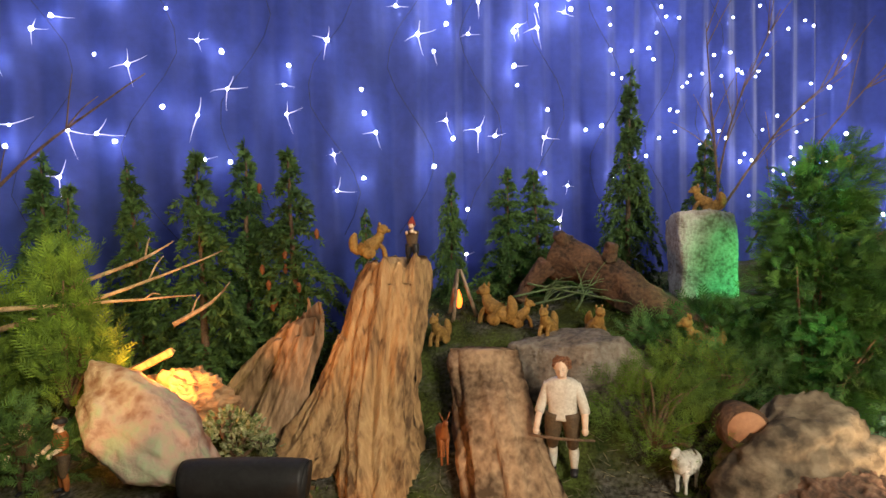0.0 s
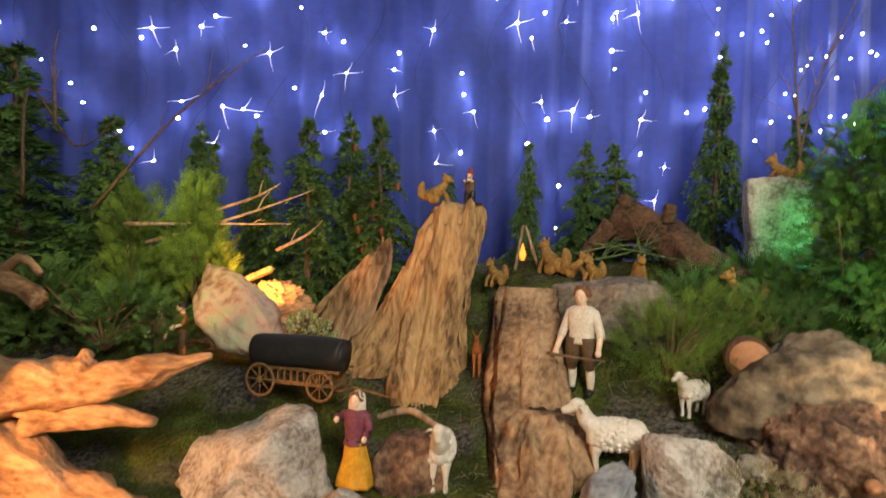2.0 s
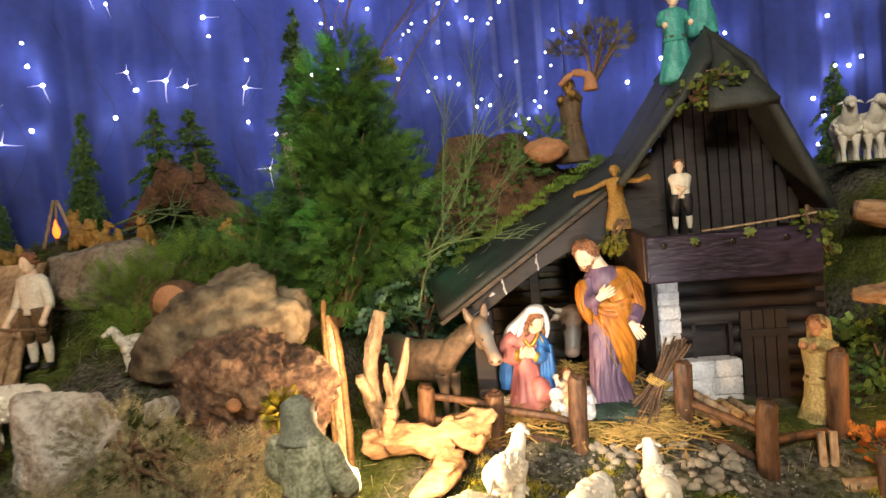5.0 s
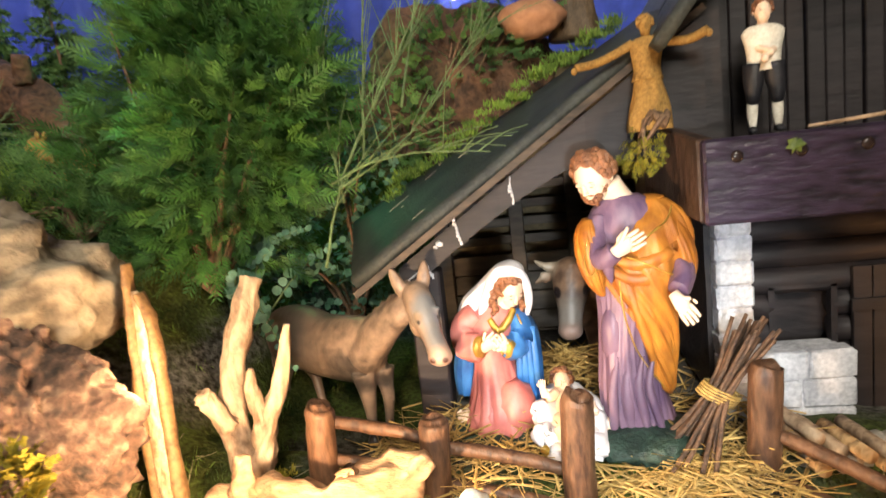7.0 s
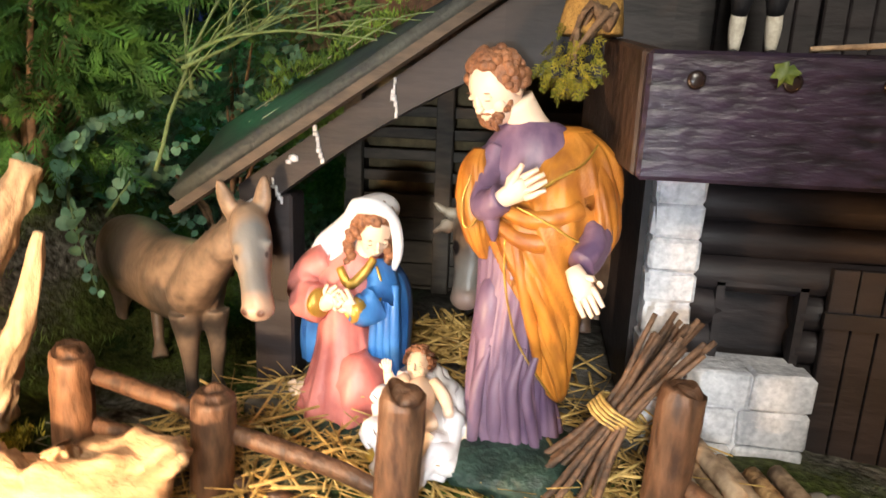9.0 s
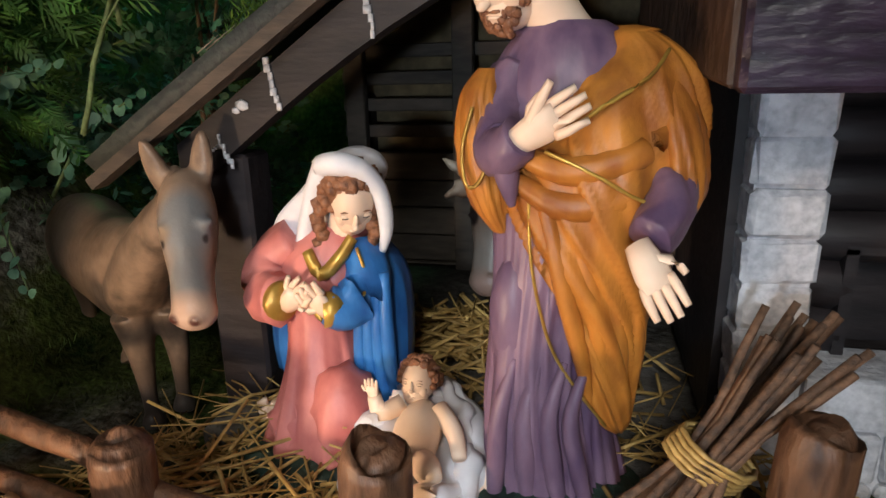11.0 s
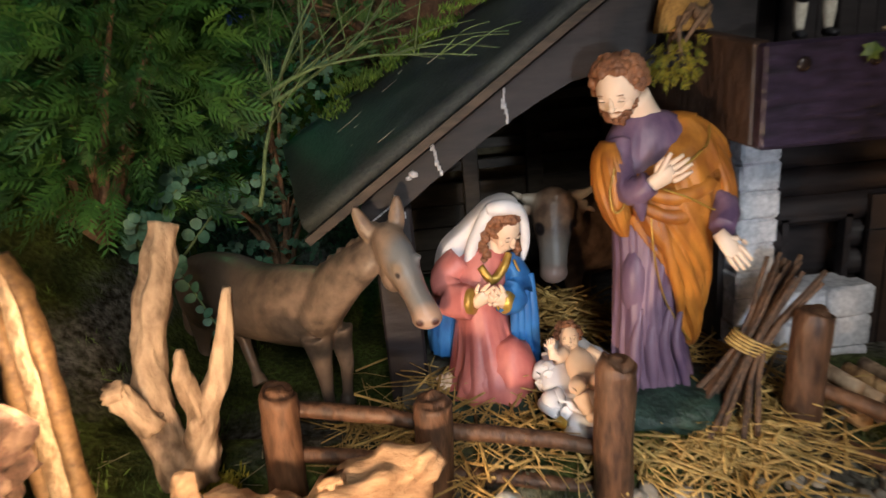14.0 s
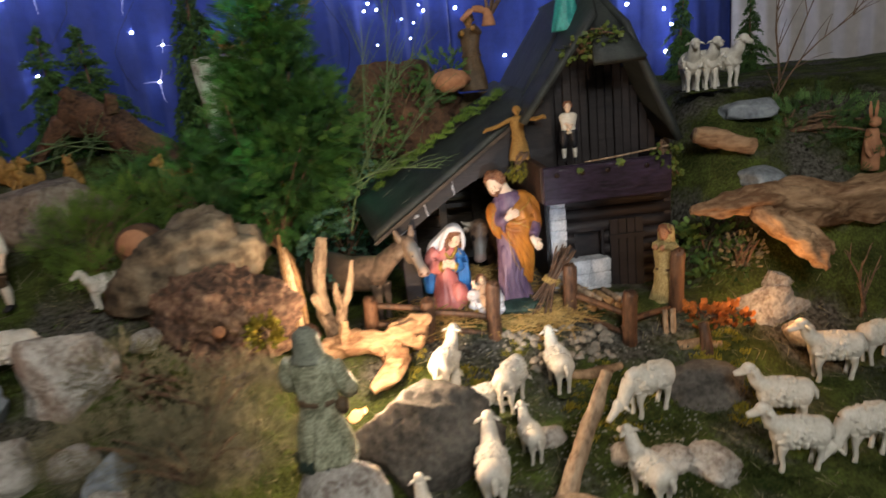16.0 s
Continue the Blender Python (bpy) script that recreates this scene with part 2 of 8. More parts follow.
CREAM = mat("cream_cloth", (0.76, 0.72, 0.63), (0.58, 0.53, 0.44), 14, 0.55, 0.2)
MUSTARD = mat("mustard_cloth", (0.52, 0.42, 0.19), (0.24, 0.18, 0.07), 14, 0.5, 0.3)
OLIVE = mat("olive_cloth", (0.52, 0.53, 0.38), (0.14, 0.15, 0.09), 14, 0.5, 0.4)
BROWNCLOTH = mat("brown_cloth", (0.13, 0.085, 0.045), (0.07, 0.045, 0.025), 16, 0.6, 0.3)
BLACKCLOTH = mat("black_cloth", (0.02, 0.02, 0.024), (0.012, 0.012, 0.016), 20, 0.4, 0.2)
REDCLOTH = mat("red_cloth", (0.40, 0.045, 0.03), (0.24, 0.03, 0.02), 20, 0.55, 0.2)
PLUM = mat("plum_cloth", (0.20, 0.055, 0.09), (0.12, 0.03, 0.06), 20, 0.5, 0.2)
YELLOW = mat("yellow_cloth", (0.70, 0.38, 0.03), (0.5, 0.25, 0.02), 16, 0.5, 0.2)
TEAL = mat("teal_cloth", (0.05, 0.36, 0.33), (0.03, 0.2, 0.2), 14, 0.5, 0.2)
FAWN = mat("fawn_paint", (0.38, 0.13, 0.04), (0.25, 0.08, 0.025), 12, 0.5, 0.1)
TERRACOTTA = mat("terracotta", (0.50, 0.25, 0.13), (0.36, 0.17, 0.09), 14, 0.8, 0.2)
RUST = mat("rust_foliage", (0.50, 0.17, 0.03), (0.26, 0.08, 0.015), 16, 0.8, 0.0, rnd=0.35)
CARTBLACK = mat("cart_black", (0.022, 0.022, 0.022), (0.012, 0.012, 0.012), 20, 0.55, 0.15)
CARTWOOD = mat("cart_wood", (0.26, 0.15, 0.06), (0.12, 0.065, 0.025), 30, 0.6, 0.3)
CURTAIN = mat("blue_curtain_cloth", (0.028, 0.056, 0.33), (0.018, 0.040, 0.24), 5, 0.62, 0.05, sheen=0.3)
WHITECURTAIN = mat("white_curtain_cloth", (0.66, 0.62, 0.60), (0.55, 0.52, 0.50), 4, 0.8, 0.05)
PLASTER = mat("plaster", (0.42, 0.40, 0.38), (0.34, 0.32, 0.30), 3, 0.9, 0.15)
CONE = mat("fir_cone", (0.30, 0.10, 0.03), (0.12, 0.05, 0.02), 50, 0.7, 0.5)
FLOWERW = mat("pale_blossom", (0.70, 0.70, 0.46), (0.10, 0.19, 0.05), 34, 0.7, 0.0, c3=(0.36, 0.42, 0.18), rnd=0.35)
WIRE = mat("dark_wire", (0.012, 0.012, 0.02), (0.01, 0.01, 0.015), 30, 0.5, 0.0)
STARGLOW = glow("fairy_light_glow", (0.80, 0.83, 1.0), 95)
FIREGLOW = glow("fire_bulb_glow", (1.0, 0.16, 0.02), 3)
EYE = mat("eye_paint", (0.02, 0.012, 0.01), (0.015, 0.01, 0.01), 20, 0.25, 0.0)


# bare soil and grey grit showing through the moss in broad patches
nt = MOSS.node_tree
n = nt.nodes.new("ShaderNodeTexNoise")
n.inputs["Scale"].default_value, n.inputs["Detail"].default_value = 3.4, 7
cr = nt.nodes.new("ShaderNodeValToRGB")
cr.color_ramp.elements[0].position, cr.color_ramp.elements[1].position = 0.48, 0.60
mx = nt.nodes.new("ShaderNodeMix")
mx.data_type = "RGBA"
g2 = nt.nodes.new("ShaderNodeTexNoise")
g2.inputs["Scale"].default_value, g2.inputs["Detail"].default_value = 70, 6
soil = nt.nodes.new("ShaderNodeValToRGB")
soil.color_ramp.elements[0].position, soil.color_ramp.elements[1].position = 0.35, 0.65
soil.color_ramp.elements[0].color, soil.color_ramp.elements[1].color = (0.025, 0.022, 0.016, 1), (0.15, 0.145, 0.125, 1)
src = nt.nodes["Principled BSDF"].inputs["Base Color"].links[0].from_socket
tco = nt.nodes.new("ShaderNodeTexCoord")
for q in (n, g2):
    nt.links.new(tco.outputs["Object"], q.inputs["Vector"])
nt.links.new(n.outputs[0], cr.inputs[0]), nt.links.new(g2.outputs[0], soil.inputs[0])
nt.links.new(cr.outputs[0], mx.inputs[0]), nt.links.new(src, mx.inputs[6]), nt.links.new(soil.outputs[0], mx.inputs[7])
nt.links.new(mx.outputs[2], nt.nodes["Principled BSDF"].inputs["Base Color"])


# ---- mesh helpers ----
def finish(name, bm, mats, parent=None, label="", smooth=True):
    me = bpy.data.meshes.new(name)
    bm.to_mesh(me)
    bm.free()
    for m in mats if isinstance(mats, (list, tuple)) else [mats]:
        me.materials.append(m)
    if smooth:
        me.shade_smooth()
    ob = new(name, me)
    if parent:
        ob.parent = parent
    if label:
        ob["label"] = label
    return ob


def part(name, bm, mats, parent, label="", smooth=True):
    return finish(name, bm, mats, parent, label, smooth)


def thing(name, label, category, m=None, group="", kind=""):
    ob = new(name)
    ob.empty_display_size = 0.05
    if m is not None:
        ob.matrix_world = m
    return tagged(ob, label, category, group, kind)


def face(bm, vs, mi=0):
    try:
        f = bm.faces.new(vs)
        f.material_index = mi
        return f
    except ValueError:
        return None


def box(bm, x0, x1, y0, y1, z0, z1, mi=0, m=None, bevel=0.0):
    b = bmesh.new()
    vs = [b.verts.new((x, y, z)) for x in (x0, x1) for y in (y0, y1) for z in (z0, z1)]
    for q in ((0, 1, 3, 2), (4, 6, 7, 5), (0, 4, 5, 1), (2, 3, 7, 6), (0, 2, 6, 4), (1, 5, 7, 3)):
        b.faces.new([vs[i] for i in q])
    if bevel:
        bmesh.ops.bevel(b, geom=b.edges[:], offset=bevel, segments=1, affect="EDGES")
    merge(bm, b, mi, m)


def merge(bm, b, mi=0, m=None):
    verts = {v: bm.verts.new(m @ v.co if m is not None else v.co) for v in b.verts}
    for f in b.faces:
        g = face(bm, [verts[v] for v in f.verts], mi)
    b.free()


def loft(bm, rings, mi=0, n=16, folds=0, amp=0.0, cap=True, twist=0.0):
    """rings: (x, y, z, rx, ry) cross sections, flat unless the line bends; folds: cloth folds round the ring."""
    centres = [Vector(r[:3]) for r in rings]
    rows = []
    for i, r in enumerate(rings):
        a, b = centres[max(i - 1, 0)], centres[min(i + 1, len(rings) - 1)]
        d = (b - a).normalized() if (b - a).length > 1e-9 else Vector((0, 0, 1))
        if abs(d.z) > 0.45:
            ux = Vector((1, 0, 0)) - d * d.x
        else:
            ux = d.cross(Vector((0, 0, 1)))
        ux.normalize()
        uy = d.cross(ux).normalized()
        row = []
        for k in range(n):
            th = 2 * math.pi * k / n
            f = 1 + amp * math.sin(folds * th + twist * i + 1.7 * math.sin(th * 2 + i * 0.4)) if folds else 1
            row.append(bm.verts.new(centres[i] + ux * (r[3] * f * math.cos(th)) + uy * (r[4] * f * math.sin(th))))
        rows.append(row)
    for p, q in zip(rows, rows[1:]):
        for k in range(n):
            face(bm, (p[k], p[(k + 1) % n], q[(k + 1) % n], q[k]), mi)
    if cap:
        face(bm, rows[0][::-1], mi), face(bm, rows[-1], mi)


def spline(points, steps=4):
    """Catmull-Rom through tuples of any length."""
    pts = [np.array(p, float) for p in points]
    out = []
    for i in range(len(pts) - 1):
        a, b, c, d = pts[max(i - 1, 0)], pts[i], pts[i + 1], pts[min(i + 2, len(pts) - 1)]
        for s in range(steps):
            u = s / steps
            out.append(0.5 * (2 * b + (c - a) * u + (2 * a - 5 * b + 4 * c - d) * u * u + (3 * b - 3 * c + d - a) * u ** 3))
    out.append(pts[-1])
    return [tuple(p) for p in out]


def tube(bm, points, mi=0, n=6, steps=3, wob=0.0, rng=random):
    """points: (x, y, z, r)."""
    pts = spline(points, steps)
    loft(bm, [(p[0] + rng.uniform(-wob, wob), p[1] + rng.uniform(-wob, wob), p[2] + rng.uniform(-wob, wob), max(p[3], 1e-4), max(p[3], 1e-4)) for p in pts], mi, n)


def ball(bm, x, y, z, rx, ry=None, rz=None, mi=0, sub=2, rough=0.0, freq=8.0, m=None):
    b = bmesh.new()
    bmesh.ops.create_icosphere(b, subdivisions=sub, radius=1)
    ry, rz = ry or rx, rz or rx
    for v in b.verts:
        d = v.co.copy()
        co = Vector((d.x * rx, d.y * ry, d.z * rz))
        if rough:
            co *= 1 + rough * noise.noise(Vector((x, y, z)) * 7 + d * freq * 0.35)
        co = m @ co if m is not None else co
        v.co = co + Vector((x, y, z))
    merge(bm, b, mi)


def rock_mesh(rx, ry, rz, seed, rough=0.35, sub=5, flat=0.0, strata=0.0):
    """An uneven stone, its foot flattened; facets from ridged noise at several scales."""
    b = bmesh.new()
    bmesh.ops.create_icosphere(b, subdivisions=sub, radius=1)
    off = Vector((seed * 3.7, seed * 1.3, -seed * 2.1))
    rr = random.Random(seed)
    cuts = []
    for k in range(17):
        v = Vector((rr.gauss(0, 1), rr.gauss(0, 1), rr.gauss(0, 0.8))).normalized()
        cuts.append((v, rr.uniform(0.70, 0.98)))
    if flat > 0.7:  # a block: six near-square faces and worn corners
        cuts = [(Vector(q) + Vector((rr.uniform(-0.08, 0.08), rr.uniform(-0.08, 0.08), rr.uniform(-0.08, 0.08))), 0.74) for q in ((1, 0, 0), (-1, 0, 0), (0, 1, 0), (0, -1, 0), (0, 0, 1), (0, 0, -1))]
        cuts += [(Vector((rr.choice((-1, 1)), rr.choice((-1, 1)), rr.choice((-1, 1)))).normalized(), 1.0) for k in range(4)]
    for v in b.verts:
        d = v.co.normalized()
        k = 1.3 if flat > 0.7 else 1.12
        for q, dist in cuts:
            c = d.dot(q)
            if c > 0.05:
                k = min(k, dist / c)
        big = noise.noise(d * 1.3 + off)
        crag = noise.ridged_multi_fractal(d * 2.2 + off, 1.0, 2.1, 5, 1.0, 2.0) - 1.2
        fine = noise.fractal(d * 9 + off, 0.9, 2.0, 4)
        k *= 1 + rough * (0.5 * big + 0.16 * crag + 0.10 * fine)
        p = Vector((d.x * rx * k, d.y * ry * k, d.z * rz * k))
        if p.z < -0.55 * rz:
            p.z = -0.55 * rz + (p.z + 0.55 * rz) * 0.15
        v.co = p
    return b


def rock(name, label, place, size, seed, material, rough=0.35, turn=(0, 0, 0), sub=5, flat=0.3, category="rock", group=""):
    b = rock_mesh(size[0], size[1], size[2], seed, rough, sub, flat)
    ob = finish(name, b, material)
    ob.matrix_world = pose(*place, *turn)
    return tagged(ob, label, category, group)


def lerp(v, xs, ys):
    return float(np.interp(v, xs, ys))


def smooth01(v, a, b):
    u = min(max((v - a) / (b - a), 0.0), 1.0)
    return u * u * (3 - 2 * u)


# ---- the ground ----
def gz(x, y):
    """Height of the mossy landscape: a low terrace before the stable, a hill to either side and a bank behind."""
    mid = lerp(y, (0.9, 1.3, 1.65, 1.9, 2.05, 2.92, 3.08, 3.6), (0.33, 0.42, 0.50, 0.62, 0.685, 0.70, 1.30, 1.34))
    left = lerp(y, (0.6, 1.2, 1.45, 1.7, 2.0, 2.2, 2.45, 2.7, 3.4), (0.52, 0.66, 0.74, 0.80, 0.93, 1.08, 1.27, 1.32, 1.30))
    far = lerp(y, (0.6, 1.2, 1.6, 2.0, 2.4, 3.0), (0.62, 0.74, 0.96, 1.06, 1.12, 1.1))
    right = lerp(y, (0.9, 1.4, 1.75, 2.0, 2.25, 2.5, 2.65, 3.4), (0.36, 0.43, 0.48, 0.60, 0.95, 1.22, 1.31, 1.36))
    left += (far - left) * smooth01(x, 0.2, -0.35)
    z = left + (mid - left) * smooth01(x, 1.15 + 0.08 * math.sin(y * 5), 1.72)
    z += (right - z) * smooth01(x, 2.92, 3.25)
    z += 0.018 * noise.fractal(Vector((x * 4, y * 4, 0)), 1.0, 2.0, 4)
    z -= 0.042 * smooth01(x, 1.5, 1.6) * smooth01(x, 1.99, 1.96) * smooth01(y, 2.13, 2.2) * smooth01(y, 2.75, 2.6)
    return z - 0.25 * smooth01(y, 1.0, 0.5)


b = bmesh.new()
NX, NY, X0, X1, Y0, Y1 = 300, 190, -2.6, 5.6, 0.62, 6.2
grid = []
for j in range(NY + 1):
    for i in range(NX + 1):
        x, y = X0 + (X1 - X0) * i / NX, Y0 + (Y1 - Y0) * j / NY
        grid.append(b.verts.new((x, y, gz(x, y) + 0.006 * noise.noise(Vector((x * 40, y * 40, 3))))))
for j in range(NY):
    for i in range(NX):
        k = j * (NX + 1) + i
        b.faces.new((grid[k], grid[k + 1], grid[k + NX + 2], grid[k + NX + 1]))
tagged(finish("ground", b, MOSS), "mossy model landscape on a raised stage", "ground", kind="structure")


# ---- room: floor, ceiling, walls, curtains ----
def slab(name, label, x0, x1, y0, y1, z0, z1, material, category):
    b = bmesh.new()
    box(b, x0, x1, y0, y1, z0, z1)
    return tagged(finish(name, b, material, smooth=False), label, category, kind="structure")


slab("floor", "plain grey room floor", -3.2, 6.4, -2.6, 7.2, -0.1, 0, PLASTER, "floor")
slab("ceiling", "plain plastered ceiling", -3.2, 6.4, -2.6, 7.2, 3.3, 3.4, PLASTER, "ceiling")
slab("wall_south", "plain plastered wall", -3.2, 6.4, -2.7, -2.6, 0, 3.3, PLASTER, "wall")
slab("wall_north", "plain plastered wall behind the curtain", -3.2, 6.4, 7.2, 7.3, 0, 3.3, PLASTER, "wall")
slab("wall_west", "plain plastered wall", -3.3, -3.2, -2.6, 7.2, 0, 3.3, PLASTER, "wall")
slab("wall_east", "plain plastered wall", 6.4, 6.5, -2.6, 7.2, 0, 3.3, PLASTER, "wall")
b = bmesh.new()
box(b, -2.6, 5.6, 0.60, 0.62, 0.0, 0.27)
tagged(finish("stage_skirt", b, CURTAIN, smooth=False), "blue cloth front of the raised stage", "stage", kind="structure")


def curtain(name, label, p, q, z0, z1, material, pitch=0.11, depth=0.035, seed=1):
    b = bmesh.new()
    p, q = Vector((*p, 0)), Vector((*q, 0))
    d = q - p
    nrm = Vector((d.y, -d.x, 0)).normalized()
    n, rows = int(d.length / 0.016), 26
    vs = []
    for j in range(rows + 1):
        v = j / rows
        for i in range(n + 1):
            s = d.length * i / n
            s2 = s + 0.05 * noise.noise(Vector((s * 1.3, v * 1.2, seed))) + 0.06 * v * noise.noise(Vector((s * 0.8, seed, 5)))
            w = math.sin(s2 * 2 * math.pi / pitch + 2.5 * noise.noise(Vector((s * 2.2, seed, v * 0.5))))
            a = depth * (0.35 + 0.8 * abs(noise.noise(Vector((s * 1.5, seed + 9, v * 0.6)))))
            o = a * (abs(w) ** 1.5 * (1 if w > 0 else -1)) + 0.03 * noise.noise(Vector((s * 1.1, v, seed + 4)))
            vs.append(b.verts.new(p + d * (i / n) + nrm * o + Vector((0, 0, z0 + (z1 - z0) * v))))
    for j in range(rows):
        for i in range(n):
            k = j * (n + 1) + i
            b.faces.new((vs[k], vs[k + 1], vs[k + n + 2], vs[k + n + 1]))
    ob = finish(name, b, material)
    so = ob.modifiers.new("thick", "SOLIDIFY")
    so.thickness = 0.002
    return tagged(ob, label, "curtain", kind="structure")


CA, CB, CC = (-2.55, 1.62), (2.45, 4.92), (4.44, 4.62)
curtain("backdrop_curtain_west", "royal blue hanging curtain with soft folds", CA, CB, 0.9, 3.25, CURTAIN, 0.19, 0.03, 1)
curtain("backdrop_curtain_north", "royal blue hanging curtain with soft folds", CB, CC, 0.9, 3.25, CURTAIN, 0.19, 0.03, 5)
curtain("white_curtain", "white hanging cloth beside the blue curtain", CC, (6.0, 3.4), 1.1, 3.25, WHITECURTAIN, 0.16, 0.03, 8)


# ---- the stable and its house ----
stable = thing("stable", "dark wooden nativity stable with lean-to roof and whitewashed pillar", "stable", pose(0, 0, 0))


def quad_slab(bm, corners, thick, mi=0, seg=1):
    """A board between four corners (in order), with thickness downwards along its normal."""
    c = [Vector(p) for p in corners]
    nrm = (c[1] - c[0]).cross(c[3] - c[0]).normalized() * thick
    n = seg
    top, low = {}, {}
    for i in range(n + 1):
        for j in range(n + 1):
            u, v = i / n, j / n
            p = c[0] * (1 - u) * (1 - v) + c[1] * u * (1 - v) + c[2] * u * v + c[3] * (1 - u) * v
            w = nrm.normalized() * 0.004 * noise.noise(p * 9) if n > 1 else Vector()
            top[i, j], low[i, j] = bm.verts.new(p + w), bm.verts.new(p - nrm + w)
    for i in range(n):
        for j in range(n):
            face(bm, (top[i, j], top[i + 1, j], top[i + 1, j + 1], top[i, j + 1]), mi)
            face(bm, (low[i, j], low[i, j + 1], low[i + 1, j + 1], low[i + 1, j]), mi)
        for a, e in ((0, 1), (n, -1)):
            q = (top[i, a], top[i + 1, a], low[i + 1, a], low[i, a])
            face(bm, q[::-1] if e > 0 else q, mi)
            q = (top[a, i], top[a, i + 1], low[a, i + 1], low[a, i])
            face(bm, q if e > 0 else q[::-1], mi)


# lean-to roof: eave by the donkey, rising towards the house
b = bmesh.new()
quad_slab(b, ((1.875, 2.195, 0.985), (2.50, 2.235, 1.405), (2.46, 2.52, 1.43), (1.80, 2.50, 1.065)), 0.022, 0, 10)
lean_roof = part("lean_to_roof", b, ROOFFELT, stable, "weathered grey-green sheet roof")
b = bmesh.new()
quad_slab(b, ((1.877, 2.19, 0.966), (2.50, 2.23, 1.386), (2.50, 2.252, 1.386), (1.877, 2.212, 0.966)), 0.012, 0)
part("roof_edge", b, ROOFRIM, stable, smooth=False)
# curved barge board under the roof edge
b = bmesh.new()
pts_top, pts_low = [], []
for i in range(15):
    u = i / 14
    x = 1.955 + u * 0.545
    zt = 0.952 + (x - 1.885) * 0.683 - 0.004
    zl = zt - 0.03 - 0.10 * (0.25 + 0.75 * u) + 0.10 * math.sin(math.pi * min(u * 1.1, 1)) * 0.35
    pts_top.append((x, zt)), pts_low.append((x, min(zl, 1.15)))
for yy in (2.235, 2.26):
    for i in range(14):
        q = [b.verts.new((pts_top[i][0], yy, pts_top[i][1])), b.verts.new((pts_low[i][0], yy, pts_low[i][1])), b.verts.new((pts_low[i + 1][0], yy, pts_low[i + 1][1])), b.verts.new((pts_top[i + 1][0], yy, pts_top[i + 1][1]))]
        face(b, q if yy < 2.25 else q[::-1])
for i in range(14):
    face(b, [b.verts.new((pts_low[i][0], 2.235, pts_low[i][1])), b.verts.new((pts_low[i][0], 2.26, pts_low[i][1])), b.verts.new((pts_low[i + 1][0], 2.26, pts_low[i + 1][1])), b.verts.new((pts_low[i + 1][0], 2.235, pts_low[i + 1][1]))])
board = part("barge_board", b, BLACKWOOD, stable, "dark board with cracked paint", smooth=False)
rc = random.Random(4)
for cx, cz, ln in ((2.172, 1.118, 0.05), (2.066, 1.055, 0.05), (2.005, 0.99, 0.035)):
    b = bmesh.new()
    x, z = cx, cz + ln / 2
    for i in range(7):
        x2, z2 = x + rc.uniform(-0.003, 0.004), z - ln / 7
        w = rc.uniform(0.0008, 0.0022)
        box(b, min(x, x2) - w, max(x, x2) + w, 2.2325, 2.2345, z2, z)
        x, z = x2, z2
    part("crack", b, WHITEWASH, board, "white crack in the paint")
for cx, cz, w in ((2.035, 1.035, 0.008), (2.028, 1.03, 0.005), (1.965, 0.965, 0.007)):
    b = bmesh.new()
    ball(b, cx, 2.2335, cz, w, 0.0012, w * 0.8, sub=1, rough=0.5)
    part("paint_chip", b, WHITEWASH, board)
b = bmesh.new()
for i in range(14):
    t = i / 14
    box(b, 1.96 + 0.045 * t, 1.9632 + 0.045 * t, 2.2325, 2.2345, 0.966 + 0.03 * t, 0.9685 + 0.03 * t)
part("crack", b, WHITEWASH, board)

b = bmesh.new()
quad_slab(b, ((1.80, 2.50, 1.065), (2.46, 2.52, 1.43), (2.46, 3.02, 1.46), (1.80, 2.92, 1.08)), 0.02, 0, 6)
part("lean_to_roof", b, ROOFFELT, stable)

# pale scratches on the sheet
rk = random.Random(14)
for k in range(11):
    u, v, ln = rk.uniform(0.05, 0.9), rk.uniform(0.05, 0.75), rk.choice((0.004, 0.006, 0.009, 0.03, 0.05))
    P = [Vector(c) for c in ((1.875, 2.195, 0.985), (2.50, 2.235, 1.405), (2.46, 2.52, 1.43), (1.80, 2.50, 1.065))]
    ax, ay = (P[1] - P[0]).normalized(), (P[3] - P[0]).normalized()
    o = P[0] + (P[1] - P[0]) * u + (P[3] - P[0]) * v + ax.cross(ay) * 0.006
    b = bmesh.new()
    w = rk.uniform(0.0003, 0.0008)
    tube(b, [(*o, w), (*(o + ax * ln * 0.5 + ay * rk.uniform(-0.002, 0.002)), w), (*(o + ax * ln), w * 0.5)], 0, 4, 2)
    part("scratch", b, PEBBLE, lean_roof, "pale scratch")

# posts
b = bmesh.new()
box(b, 1.965, 2.026, 2.245, 2.295, 0.66, 0.985, bevel=0.004)
part("corner_post", b, BLACKWOOD, stable, smooth=False)
b = bmesh.new()
box(b, 1.93, 1.965, 2.80, 2.84, 0.66, 1.02, bevel=0.004)
part("corner_post", b, BLACKWOOD, stable, smooth=False)

# back wall of the stable: boards, slats and small openings
for k in range(5):
    b = bmesh.new()
    box(b, 1.93, 2.52, 2.762 + 0.004 * (k % 2), 2.78, 0.66 + k * 0.052, 0.709 + k * 0.052, bevel=0.002)
    part("back_board", b, GREYWOOD, stable, smooth=False)
for k in range(4):
    b = bmesh.new()
    box(b, 1.93, 2.52, 2.758, 2.776, 0.945 + k * 0.046, 0.968 + k * 0.046, bevel=0.002)
    part("back_slat", b, GREYWOOD, stable, smooth=False)
